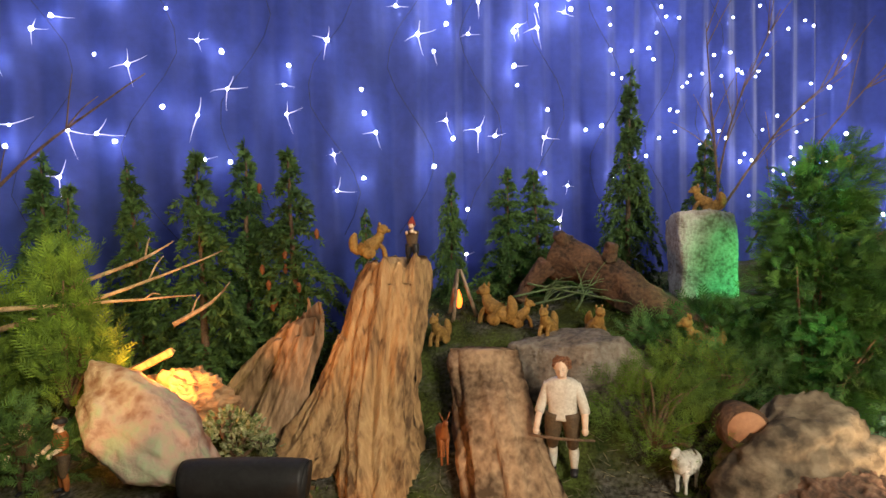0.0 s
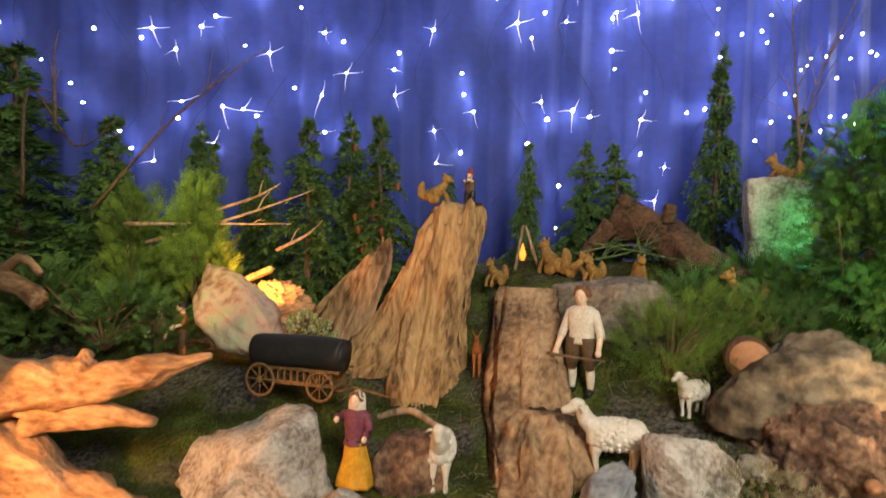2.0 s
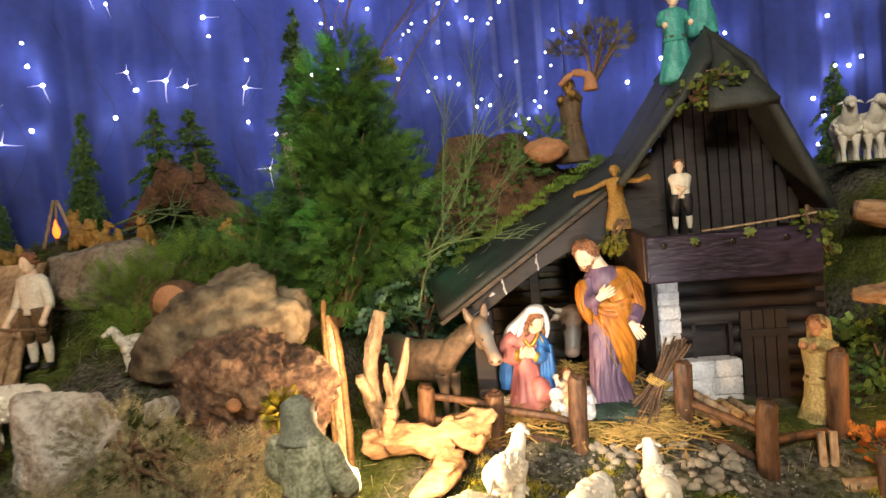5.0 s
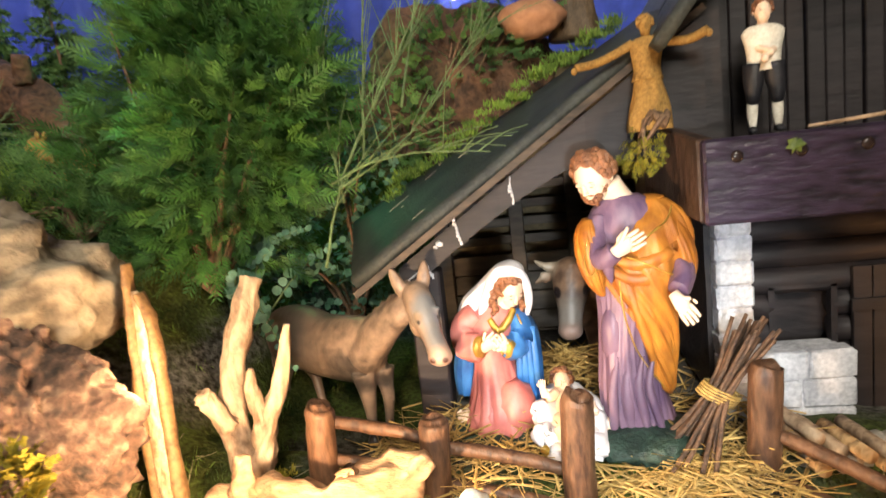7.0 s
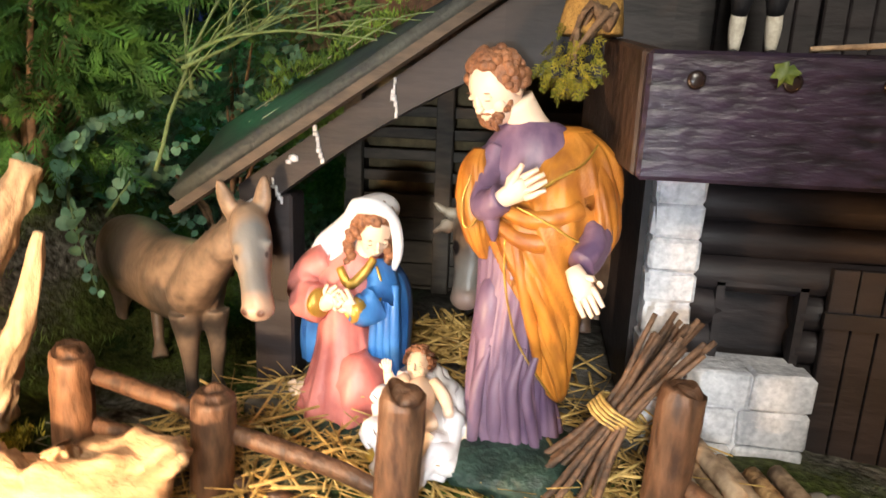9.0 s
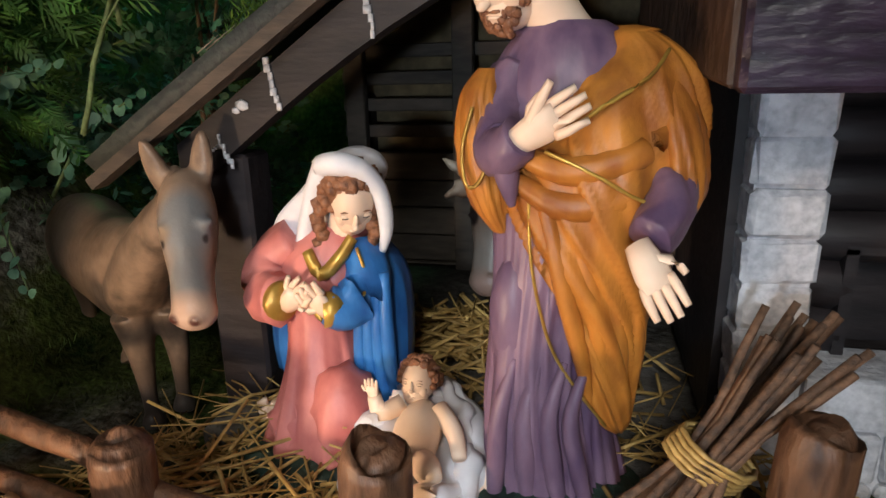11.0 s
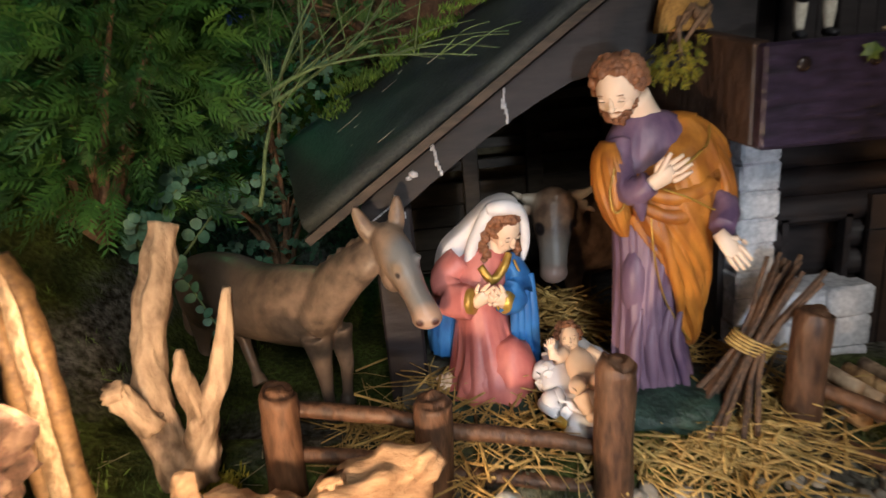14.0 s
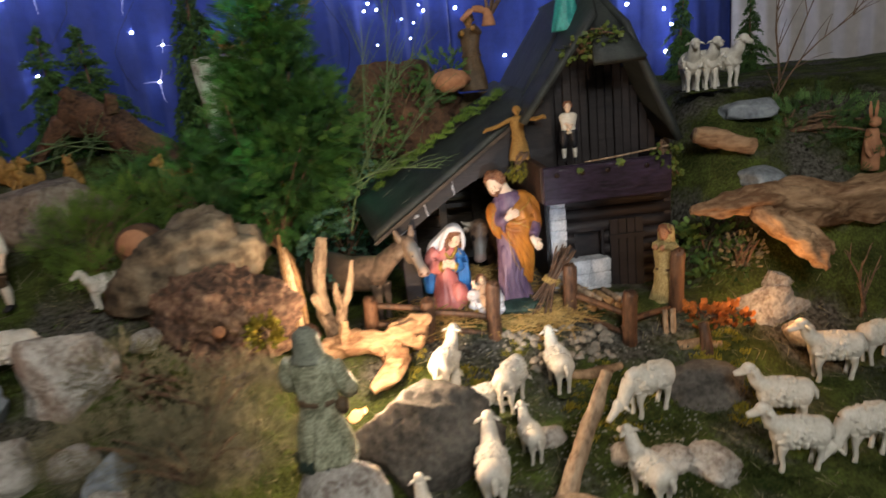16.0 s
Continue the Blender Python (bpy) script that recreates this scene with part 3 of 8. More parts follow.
for x in (1.96, 2.155, 2.30, 2.47):
    b = bmesh.new()
    box(b, x - 0.018, x + 0.018, 2.735, 2.757, 0.66, 1.25, bevel=0.002)
    part("back_batten", b, GREYWOOD, stable, smooth=False)
b = bmesh.new()
box(b, 1.92, 2.54, 2.84, 2.85, 0.66, 1.42)
part("back_lining", b, mat("ochre_lining", (0.16, 0.12, 0.06), (0.08, 0.06, 0.03), 12, 0.8, 0.2), stable, smooth=False)
b = bmesh.new()
box(b, 1.985, 2.52, 2.17, 2.9, 0.66, 0.706)
part("stable_floor", b, ROCKDARK, stable, "dark earthen floor")

# whitewashed stone pillar and low wall: single stones
rs = random.Random(11)


def stones(x0, x1, z0, z1, y0, y1, rows, cols, parent, name):
    h = (z1 - z0) / rows
    for r in range(rows):
        cuts = [x0] + [x0 + (x1 - x0) * (c + 1 + rs.uniform(-0.18, 0.18)) / cols for c in range(cols - 1)] + [x1]
        for a, c in zip(cuts, cuts[1:]):
            b = bmesh.new()
            bb = bmesh.new()
            box(bb, a + 0.0012, c - 0.0012, y0 + rs.uniform(0, 0.005), y1, z0 + r * h + 0.001, z0 + (r + 1) * h - 0.001, bevel=0.004)
            for v in bb.verts:
                v.co += Vector((rs.uniform(-1, 1), rs.uniform(-1, 1), rs.uniform(-1, 1))) * 0.0016
            merge(b, bb)
            part(name, b, WHITEWASH, parent, smooth=False)


b = bmesh.new()
box(b, 2.500, 2.552, 2.212, 2.262, 0.66, 1.048)
pillar = part("pillar", b, WHITEWASH, stable, "whitewashed stone pillar", smooth=False)
stones(2.496, 2.556, 0.68, 1.05, 2.203, 2.25, 9, 1, pillar, "stone")
b = bmesh.new()
box(b, 2.558, 2.70, 2.205, 2.28, 0.64, 0.803)
low_wall = part("low_wall", b, WHITEWASH, stable, "whitewashed low stone wall", smooth=False)
stones(2.558, 2.708, 0.66, 0.81, 2.196, 2.24, 3, 2, low_wall, "stone")

# log wall of the house, with a dark window and a plank door
for k in range(9):
    z = 0.66 + k * 0.046
    spans = ((2.543, 2.955),) if k > 4 or k < 3 else ((2.543, 2.60), (2.70, 2.955))
    for x0, x1 in spans:
        b = bmesh.new()
        tube(b, [(x0, 2.285, z + 0.023, 0.024), ((x0 + x1) / 2, 2.285, z + 0.024, 0.025), (x1, 2.285, z + 0.022, 0.024)], n=10, steps=3, wob=0.001, rng=rs)
        part("log", b, BLACKWOOD, stable)
b = bmesh.new()
box(b, 2.545, 2.95, 2.32, 2.34, 0.66, 1.08)
part("inner_wall", b, BLACKWOOD, stable, smooth=False)
b = bmesh.new()
for x0, x1, z0, z1 in ((2.595, 2.605, 0.80, 0.905), (2.695, 2.705, 0.80, 0.905), (2.595, 2.705, 0.90, 0.91)):
    box(b, x0, x1, 2.262, 2.28, z0, z1)
part("window_frame", b, BLACKWOOD, stable, smooth=False)
b = bmesh.new()
for k in range(4):
    box(b, 2.725 + k * 0.031, 2.754 + k * 0.031, 2.25, 2.262, 0.67, 0.935, bevel=0.001)
box(b, 2.72, 2.855, 2.244, 2.252, 0.86, 0.88)
part("plank_door", b, BLACKWOOD, stable, smooth=False)
b = bmesh.new()
box(b, 2.935, 2.96, 2.27, 3.0, 0.66, 1.25)
part("side_wall", b, BLACKWOOD, stable, smooth=False)
b = bmesh.new()
box(b, 2.49, 2.53, 2.25, 2.85, 0.72, 1.40)
part("stable_partition", b, BLACKWOOD, stable, smooth=False)

# balcony trough
balcony = part("balcony", bmesh.new(), BROWNWOOD, stable, "dark balcony with a purple sheen")
b = bmesh.new()
box(b, 2.455, 2.885, 2.085, 2.11, 1.048, 1.172, bevel=0.004)
# The bluish-purple gloss of this near-black board is put into its base colour.
part("front_board", b, mat("black_wood_purple_sheen", (0.042, 0.027, 0.055), (0.008, 0.006, 0.010), 16, 0.30, 0.8, stretch=(0.3, 1, 1), fine=6), balcony, smooth=False)
b = bmesh.new()
corners = [(x, y, z) for x, y, zz in ((2.452, 2.104, (1.050, 1.174)), (2.408, 2.31, (1.080, 1.210)), (2.432, 2.314, (1.080, 1.210)), (2.477, 2.112, (1.050, 1.174))) for z in zz]
vs = [b.verts.new(c) for c in corners]
for q in ((0, 1, 3, 2), (2, 3, 5, 4), (4, 5, 7, 6), (6, 7, 1, 0), (1, 7, 5, 3), (0, 2, 4, 6)):
    b.faces.new([vs[i] for i in q])
bmesh.ops.recalc_face_normals(b, faces=b.faces[:])
bmesh.ops.bevel(b, geom=b.edges[:], offset=0.003, segments=1, affect="EDGES")
part("side_board", b, SIDEWOOD, balcony, smooth=False)
b = bmesh.new()
box(b, 2.478, 2.885, 2.112, 2.30, 1.05, 1.075)
box(b, 2.861, 2.885, 2.112, 2.30, 1.075, 1.172)
part("balcony_floor", b, BLACKWOOD, balcony, smooth=False)
# Dark discs stand in for the shade inside drilled holes.
for x in (2.50, 2.585, 2.67, 2.80):
    b = bmesh.new()
    ball(b, x, 2.083, 1.145, 0.009, 0.003, 0.009, sub=2)
    part("hole_shade_disc", b, EYE, balcony)
b = bmesh.new()
tube(b, [(2.60, 2.098, 1.176, 0.003), (2.68, 2.095, 1.182, 0.003), (2.76, 2.10, 1.188, 0.003), (2.88, 2.10, 1.20, 0.003)], n=6)
part("pale_cord", b, DRIFT, balcony)

# gable wall of upright planks
for k in range(14):
    x = 2.50 + k * 0.030
    zt = min(1.30 + (x - 2.42) * 1.35, 1.56, 1.20 + (2.925 - x) * 2.1)
    b = bmesh.new()
    box(b, x + 0.001, x + 0.029, 2.30 + 0.003 * (k % 3), 2.325, 1.06, zt, bevel=0.002)
    part("gable_plank", b, BLACKWOOD, stable, smooth=False)
# steep house roof with a half hip over the gable
RX, RZ = 2.705, 1.755
b = bmesh.new()
quad_slab(b, ((2.405, 2.13, 1.325), (2.655, 2.13, 1.635), (RX, 2.33, RZ), (2.405, 2.33, 1.325)), 0.02, 0, 5)
quad_slab(b, ((2.405, 2.33, 1.325), (RX, 2.33, RZ), (RX, 3.02, RZ), (2.405, 3.02, 1.325)), 0.02, 0, 8)
part("house_roof", b, ROOFFELT, stable, "dark weathered sheet roof")
b = bmesh.new()
quad_slab(b, ((2.772, 2.13, 1.60), (2.945, 2.13, 1.215), (2.945, 2.33, 1.215), (RX, 2.33, RZ)), 0.02, 0, 5)
quad_slab(b, ((RX, 2.33, RZ), (2.945, 2.33, 1.215), (2.945, 3.02, 1.215), (RX, 3.02, RZ)), 0.02, 0, 8)
part("house_roof", b, ROOFFELT, stable, "dark weathered sheet roof")
b = bmesh.new()
quad_slab(b, ((2.63, 2.05, 1.49), (2.795, 2.05, 1.49), (RX + 0.002, 2.33, RZ + 0.003), (RX - 0.002, 2.33, RZ + 0.003)), 0.02, 0, 4)
part("hip_roof", b, ROOFFELT, stable, "greenish half-hip of the roof")

# fence before the manger
POSTS = {"a": (1.845, 2.03, 0.69, 0.825), "b": (2.03, 2.01, 0.66, 0.805), "c": (2.243, 1.985, 0.625, 0.842), "d": (2.515, 2.055, 0.655, 0.845), "e": (2.663, 1.905, 0.615, 0.785), "f": (2.86, 2.0, 0.60, 0.865)}
fence = thing("picket_fence", "rough brown wooden fence before the manger", "fence")
rf = random.Random(2)
for key, (x, y, z0, z1) in POSTS.items():
    b = bmesh.new()
    r = 0.0235
    tube(b, [(x - 0.004, y, z0 - 0.03, r * 1.05), (x, y, (z0 + z1) / 2, r), (x + 0.004, y, z1 - 0.012, r), (x + 0.005, y, z1 - 0.002, r * 0.75), (x + 0.005, y, z1 + 0.004, r * 0.25)], n=14, steps=3, wob=0.0012, rng=rf)
    part("post", b, BROWNWOOD, fence)
for p, q, zs in (("a", "b", (0.785, 0.715)), ("b", "c", (0.775, 0.705)), ("d", "e", (0.765, 0.69)), ("e", "f", (0.745, 0.67))):
    for dz in zs:
        A, B = POSTS[p], POSTS[q]
        s = dz - 0.70
        za, zb = A[2] + 0.028 + s * 0.9, B[2] + 0.028 + s * 0.9
        b = bmesh.new()
        tube(b, [(A[0], A[1] + 0.012, za, 0.010), ((A[0] + B[0]) / 2, (A[1] + B[1]) / 2 + 0.012, (za + zb) / 2 + 0.003, 0.011), (B[0], B[1] + 0.012, zb, 0.009)], n=7, wob=0.0015, rng=rf)
        part("rail", b, BROWNWOOD, fence)


# ---- rocks, trunks and roots ----
def trunk(name, label, rings, material, seed, rough=0.25, n=28, steps=6, split=0.0, category="stump"):
    """Weathered wood: a loft with deep long furrows and a torn top."""
    b = bmesh.new()
    pts = spline(rings, steps)
    rows = []
    off = Vector((seed * 2.3, seed, 0))
    for i, r in enumerate(pts):
        u = i / (len(pts) - 1)
        row = []
        for k in range(n):
            th = 2 * math.pi * k / n
            c, s = math.cos(th), math.sin(th)
            f = 1 + rough * (noise.noise(Vector((c * 2.2, s * 2.2, u * 1.3)) + off) + 0.7 * noise.noise(Vector((c * 6, s * 6, u * 2.0)) + off) + 0.55 * (0.4 - abs(noise.noise(Vector((c * 11, s * 11, u * 3)) + off)))) + 0.10 * noise.fractal(Vector((c * 9, s * 9, u * 11)) + off, 0.9, 2.0, 4) + 0.55 * rough * (0.22 - abs(noise.noise(Vector((c * 19, s * 19, u * 2.6)) + off)))
            z = r[2] + (split * noise.noise(Vector((c * 3, s * 3, 7)) + off) if u > 0.85 else 0)
            row.append(b.verts.new((r[0] + r[3] * c * f, r[1] + r[4] * s * f, z)))
        rows.append(row)
    for p, q in zip(rows, rows[1:]):
        for k in range(n):
            face(b, (p[k], p[(k + 1) % n], q[(k + 1) % n], q[k]))
    face(b, rows[-1]), face(b, rows[0][::-1])
    return tagged(finish(name, b, material), label, category)


trunk("tree_stump", "tall split pale tree stump with spreading roots on moss", [(0.20, 1.95, 0.84, 0.13, 0.12), (0.185, 2.0, 0.97, 0.135, 0.105), (0.175, 2.06, 1.10, 0.135, 0.09), (0.185, 2.12, 1.28, 0.122, 0.085), (0.20, 2.17, 1.44, 0.108, 0.075), (0.21, 2.19, 1.535, 0.082, 0.06)], RAWWOOD, 3, 0.36, 150, 16, 0.06)
trunk("root_slab", "slanting torn bark slab beside the stump", [(-0.08, 1.93, 0.93, 0.15, 0.06), (0.01, 1.97, 1.01, 0.11, 0.06), (0.06, 2.03, 1.13, 0.075, 0.045), (0.095, 2.09, 1.30, 0.04, 0.03)], RAWWOOD, 7, 0.4, 90, 12, 0.04)
trunk("bark_slab", "leaning grey-brown piece of torn bark", [(-0.30, 2.05, 1.0, 0.075, 0.03), (-0.24, 2.09, 1.12, 0.085, 0.03), (-0.16, 2.12, 1.24, 0.075, 0.03), (-0.10, 2.14, 1.33, 0.045, 0.022)], BARK, 5, 0.5, 90, 10, 0.12)
trunk("bark_slab", "broken bark piece with a jagged top", [(-0.16, 2.0, 1.0, 0.06, 0.03), (-0.11, 2.04, 1.14, 0.06, 0.03), (-0.07, 2.08, 1.27, 0.055, 0.03), (-0.05, 2.10, 1.34, 0.04, 0.02)], BARK, 9, 0.5, 90, 10, 0.12)
# flat bark path running down the slope
trunk("bark_path", "long flat strip of rough bark lying down the slope", [(0.72, 1.45, 0.66, 0.11, 0.05), (0.70, 1.62, 0.78, 0.095, 0.05), (0.62, 1.85, 0.90, 0.105, 0.05), (0.56, 2.02, 1.06, 0.10, 0.045), (0.51, 2.16, 1.18, 0.10, 0.04), (0.50, 2.225, 1.245, 0.10, 0.03)], BARK, 12, 0.42, 60, 14, 0.0, category="bark")
trunk("bark_chunk", "weathered bark block with knots on the slope", [(0.74, 1.62, 0.70, 0.10, 0.07), (0.73, 1.68, 0.80, 0.11, 0.07), (0.70, 1.74, 0.89, 0.09, 0.06), (0.69, 1.78, 0.93, 0.06, 0.04)], BARK, 14, 0.5, 48, 9, 0.03, category="bark")

rock("boulder", "pale green-tinged slanting boulder before the fire", (-0.325, 1.65, 1.135), (0.255, 0.12, 0.10), 2, ROCKGREEN, 0.35, (0, 33, -8))
rock("boulder", "large pinkish white cracked rock", (0.025, 1.36, 0.77), (0.25, 0.19, 0.18), 6, ROCKWHITE, 0.3, (0, 0, 10))
rock("boulder", "pale rounded rock under the figurine", (0.38, 1.25, 0.66), (0.19, 0.16, 0.18), 8, ROCKWHITE, 0.25)
rock("boulder", "reddish rough rock behind the figurine", (0.40, 1.55, 0.80), (0.12, 0.10, 0.13), 9, ROCKRED, 0.3)
# Its green comes from the green spot lamps; ROCKWHITE has none.
rock("standing_stone", "upright pale block of stone under green lamplight", (1.315, 2.93, 1.475), (0.165, 0.13, 0.255), 4, ROCKWHITE, 0.2, (0, 0, 6), flat=0.75)
rock("boulder", "broad grey rock behind the shepherd", (0.80, 2.28, 1.17), (0.25, 0.14, 0.15), 5, ROCKGREY, 0.3, flat=0.6)
rock("boulder", "pale rock lying on the slope", (1.02, 1.38, 0.72), (0.12, 0.10, 0.10), 15, ROCKWHITE, 0.25)
rock("boulder", "whitish woolly-looking weathered rock", (1.07, 1.65, 0.81), (0.125, 0.11, 0.15), 16, ROCKWHITE, 0.3)
rock("boulder", "slanting blue-grey stone beside the bark path", (0.90, 1.56, 0.80), (0.06, 0.06, 0.10), 17, ROCKBLUE, 0.25, (0, 28, 0))
rock("boulder", "humped tan rock with dark pitted hollows", (1.325, 1.975, 1.015), (0.205, 0.13, 0.165), 21, ROCKTAN, 0.6, (0, -12, 10))
rock("rock_face", "rough reddish crumbly rock bank beside the stable", (1.405, 1.875, 0.87), (0.215, 0.13, 0.205), 22, ROCKRED, 0.75, (0, 8, -14), 6)
rock("boulder", "dark smooth boulder before the fence", (1.985, 1.58, 0.545), (0.205, 0.12, 0.16), 23, ROCKDARK, 0.35)
rock("boulder", "dark flat boulder among the sheep", (2.80, 1.72, 0.47), (0.16, 0.12, 0.11), 24, ROCKDARK, 0.3)
rock("boulder", "pale angular limestone beside the bonfire", (3.16, 2.02, 0.62), (0.15, 0.08, 0.075), 25, ROCKWHITE, 0.4)
rock("boulder", "upright angular pale stone", (3.235, 2.06, 0.66), (0.065, 0.04, 0.085), 26, ROCKWHITE, 0.4)
rock("hillside_rock", "dark brown mossy rock behind the pine bush", (2.02, 2.84, 1.34), (0.30, 0.2, 0.24), 27, BARKDARK, 0.5)
rock("boulder", "pale block of stone under the olive-robed figure", (1.775, 1.38, 0.545), (0.13, 0.11, 0.115), 44, ROCKWHITE, 0.3)


# ---- figurines ----
def robe(bm, rings, mi=0, n=56, freq=2.2, seed=0.0, steps=5):
    """Draped cloth: (x, y, z, rx, ry, fold depth) rings with folds that run down the cloth."""
    rows = []
    for r in spline(rings, steps):
        row = []
        for k in range(n):
            th = 2 * math.pi * k / n
            c, s = math.cos(th), math.sin(th)
            f = noise.noise(Vector((c * freq + r[2] * 1.5, s * freq, seed + r[2] * 3))) + 0.6 * noise.noise(Vector((c * freq * 2.4, s * freq * 2.4, seed + 5 + r[2] * 5)))
            f = 1 + r[5] * f
            row.append(bm.verts.new((r[0] + r[3] * f * c, r[1] + r[4] * f * s, r[2])))
        rows.append(row)
    for p, q in zip(rows, rows[1:]):
        for k in range(n):
            face(bm, (p[k], p[(k + 1) % n], q[(k + 1) % n], q[k]), mi)
    face(bm, rows[0][::-1], mi), face(bm, rows[-1], mi)


def drape(bm, rings, mi=0, n=110, seed=0.0, slant=0.0, folds=4.0, steps=8):
    """Moulded cloth: (x, y, z, rx, ry, fold depth) rings; sharp-backed folds run down the cloth at a slant."""
    rows = []
    for r in spline(rings, steps):
        row = []
        for k in range(n):
            th = 2 * math.pi * k / n
            q = th + slant * r[2]
            c, s = math.cos(q), math.sin(q)
            a = noise.noise(Vector((c * folds * 0.55, s * folds * 0.55, seed + r[2] * 2.2)))
            f = noise.noise(Vector((c * folds, s * folds, seed + 3 + r[2] * 3.0)))
            g = noise.noise(Vector((c * folds * 2.1, s * folds * 2.1, seed + 9 + r[2] * 4.5)))
            f = 1 + r[5] * (0.7 * a + 0.9 * (0.35 - abs(f) * 1.5) + 0.35 * (0.3 - abs(g) * 1.4))
            row.append(bm.verts.new((r[0] + r[3] * f * math.cos(th), r[1] + r[4] * f * math.sin(th), r[2])))
        rows.append(row)
    for p, q in zip(rows, rows[1:]):
        for k in range(n):
            face(bm, (p[k], p[(k + 1) % n], q[(k + 1) % n], q[k]), mi)
    face(bm, rows[0][::-1], mi), face(bm, rows[-1], mi)


def sleeve(bm, points, mi, n=26, depth=0.12, seed=1.0):
    """A sleeve along (x, y, z, r) points with folds that ring and follow the arm."""
    rows = []
    pts = spline(points, 7)
    for i, r in enumerate(pts):
        a, c = Vector(pts[max(i - 1, 0)][:3]), Vector(pts[min(i + 1, len(pts) - 1)][:3])
        d = (c - a).normalized()
        ux = d.cross(Vector((0.13, 0.9, 0.31))).normalized()
        uy = d.cross(ux)
        row = []
        for k in range(n):
            th = 2 * math.pi * k / n
            f = 1 + depth * (noise.noise(Vector((math.cos(th) * 1.6, math.sin(th) * 1.6, seed + i * 0.16))) + 0.7 * (0.3 - abs(noise.noise(Vector((math.cos(th) * 2.4 + i * 0.1, math.sin(th) * 2.4, seed + 4 + i * 0.2))))))
            row.append(bm.verts.new(Vector(r[:3]) + (ux * math.cos(th) + uy * math.sin(th)) * r[3] * f))
        rows.append(row)
    for p, q in zip(rows, rows[1:]):
        for k in range(n):
            face(bm, (p[k], p[(k + 1) % n], q[(k + 1) % n], q[k]), mi)
    face(bm, rows[0][::-1], mi), face(bm, rows[-1], mi)


def head(bm, c, r, forward, skin, hair, eye, beard=None, curls=46, seed=1, cap=True, mouth=None):
    """A head at c that looks along forward."""
    f = Vector(forward).normalized()
    side = f.cross(Vector((0, 0, 1))).normalized()
    up = side.cross(f)
    R = Matrix((side, f, up)).transposed().to_4x4()
    C = Vector(c)

    def blob(p, size, mi, sub=2, rough=0.0):
        q = C + R @ (Vector(p) * r)
        ball(bm, q.x, q.y, q.z, size[0] * r, size[1] * r, size[2] * r, mi, sub, rough, 8, R.to_3x3())

    blob((0, 0, 0.1), (0.76, 0.92, 1.0), skin, 3)
    blob((0, 0.25, -0.45), (0.60, 0.62, 0.62), skin, 3)
    blob((0, 0.90, -0.02), (0.10, 0.16, 0.26), skin), blob((0, 0.96, -0.20), (0.13, 0.17, 0.11), skin)
    for s in (-1, 1):
        blob((0.33 * s, 0.80, 0.10), (0.15, 0.09, 0.07), skin, 2)
        blob((0.33 * s, 0.86, 0.055), (0.13, 0.04, 0.018), eye, 1)
        blob((0.34 * s, 0.83, 0.27), (0.17, 0.04, 0.012), hair, 1)
        blob((0.82 * s, 0.0, -0.02), (0.10, 0.16, 0.24), skin, 1)
        blob((0.36 * s, 0.52, -0.24), (0.26, 0.24, 0.30), skin, 2)
    blob((0, 0.84, -0.52), (0.22, 0.07, 0.06), mouth if mouth is not None else skin, 1)
    rr = random.Random(seed)
    if beard is not None:
        for k in range(40):
            a = rr.uniform(-1.5, 1.5)
            blob((0.62 * math.sin(a), 0.25 + 0.55 * math.cos(a), -0.62 - rr.uniform(0, 0.35) * math.cos(a) + 0.35 * abs(a) / 1.5), (0.13, 0.12, 0.14), beard, 1)
        for s in (-1, 1):
            blob((0.13 * s, 0.86, -0.40), (0.15, 0.06, 0.045), beard, 1)
            blob((0.27 * s, 0.78, -0.50), (0.07, 0.07, 0.11), beard, 1)
    if cap:
        blob((0, -0.16, 0.32), (0.86, 0.88, 0.86), hair, 3, 0.1)
        for k in range(curls):
            a, e = rr.uniform(-2.2, 2.2), rr.uniform(-0.3, 1.3)
            if abs(a) < 0.9:
                e = rr.uniform(0.75, 1.35)
            b = a + math.pi
            p = Vector((math.sin(a) * math.cos(e) * 0.88, math.cos(a) * math.cos(e) * 0.88 - 0.14, math.sin(e) * 0.95 + 0.22))
            if abs(a) >= 0.9:
                p.y = min(p.y, 0.25)
            k2 = 0.24 if curls < 80 else rr.uniform(0.13, 0.20)
            blob(p, (k2, k2 * rr.uniform(0.7, 1.3), k2 * rr.uniform(0.7, 1.1)), hair, 2 if curls > 80 else 1)


def hand_mesh(bm, wrist, tips, r, mi):
    """A small palm with four fingers and a thumb, pointing from the wrist to the fingertips."""
    w, t = Vector(wrist), Vector(tips)
    d = (t - w).normalized()
    side = d.cross(Vector((0, -1, 0.2))).normalized()
    L = (t - w).length
    m = w + d * L * 0.35
    loft(bm, [(*(w - d * L * 0.1), r * 0.75, r * 0.6), (*(w + d * L * 0.15), r * 0.95, r * 0.55), (*m, r * 1.05, r * 0.5), (*(w + d * L * 0.58), r * 0.95, r * 0.4)], mi, 10)
    for k in range(4):
        o = side * (k - 1.5) * r * 0.52
        e = w + d * L * (0.92 + 0.08 * (1.5 - abs(k - 1.5)))
        tube(bm, [(*(m + o + d * L * 0.12), r * 0.30), (*((m + e) / 2 + o * 1.1 + Vector((0, -0.15 * r, 0))), r * 0.29), (*(e + o * 1.15), r * 0.2)], mi, 6, 2)
    o = side * -2.4 * r * 0.5
    tube(bm, [(*(w + d * L * 0.15), r * 0.35), (*(w + d * L * 0.3 + o), r * 0.3), (*(w + d * L * 0.55 + o * 1.3), r * 0.2)], mi, 6, 2)


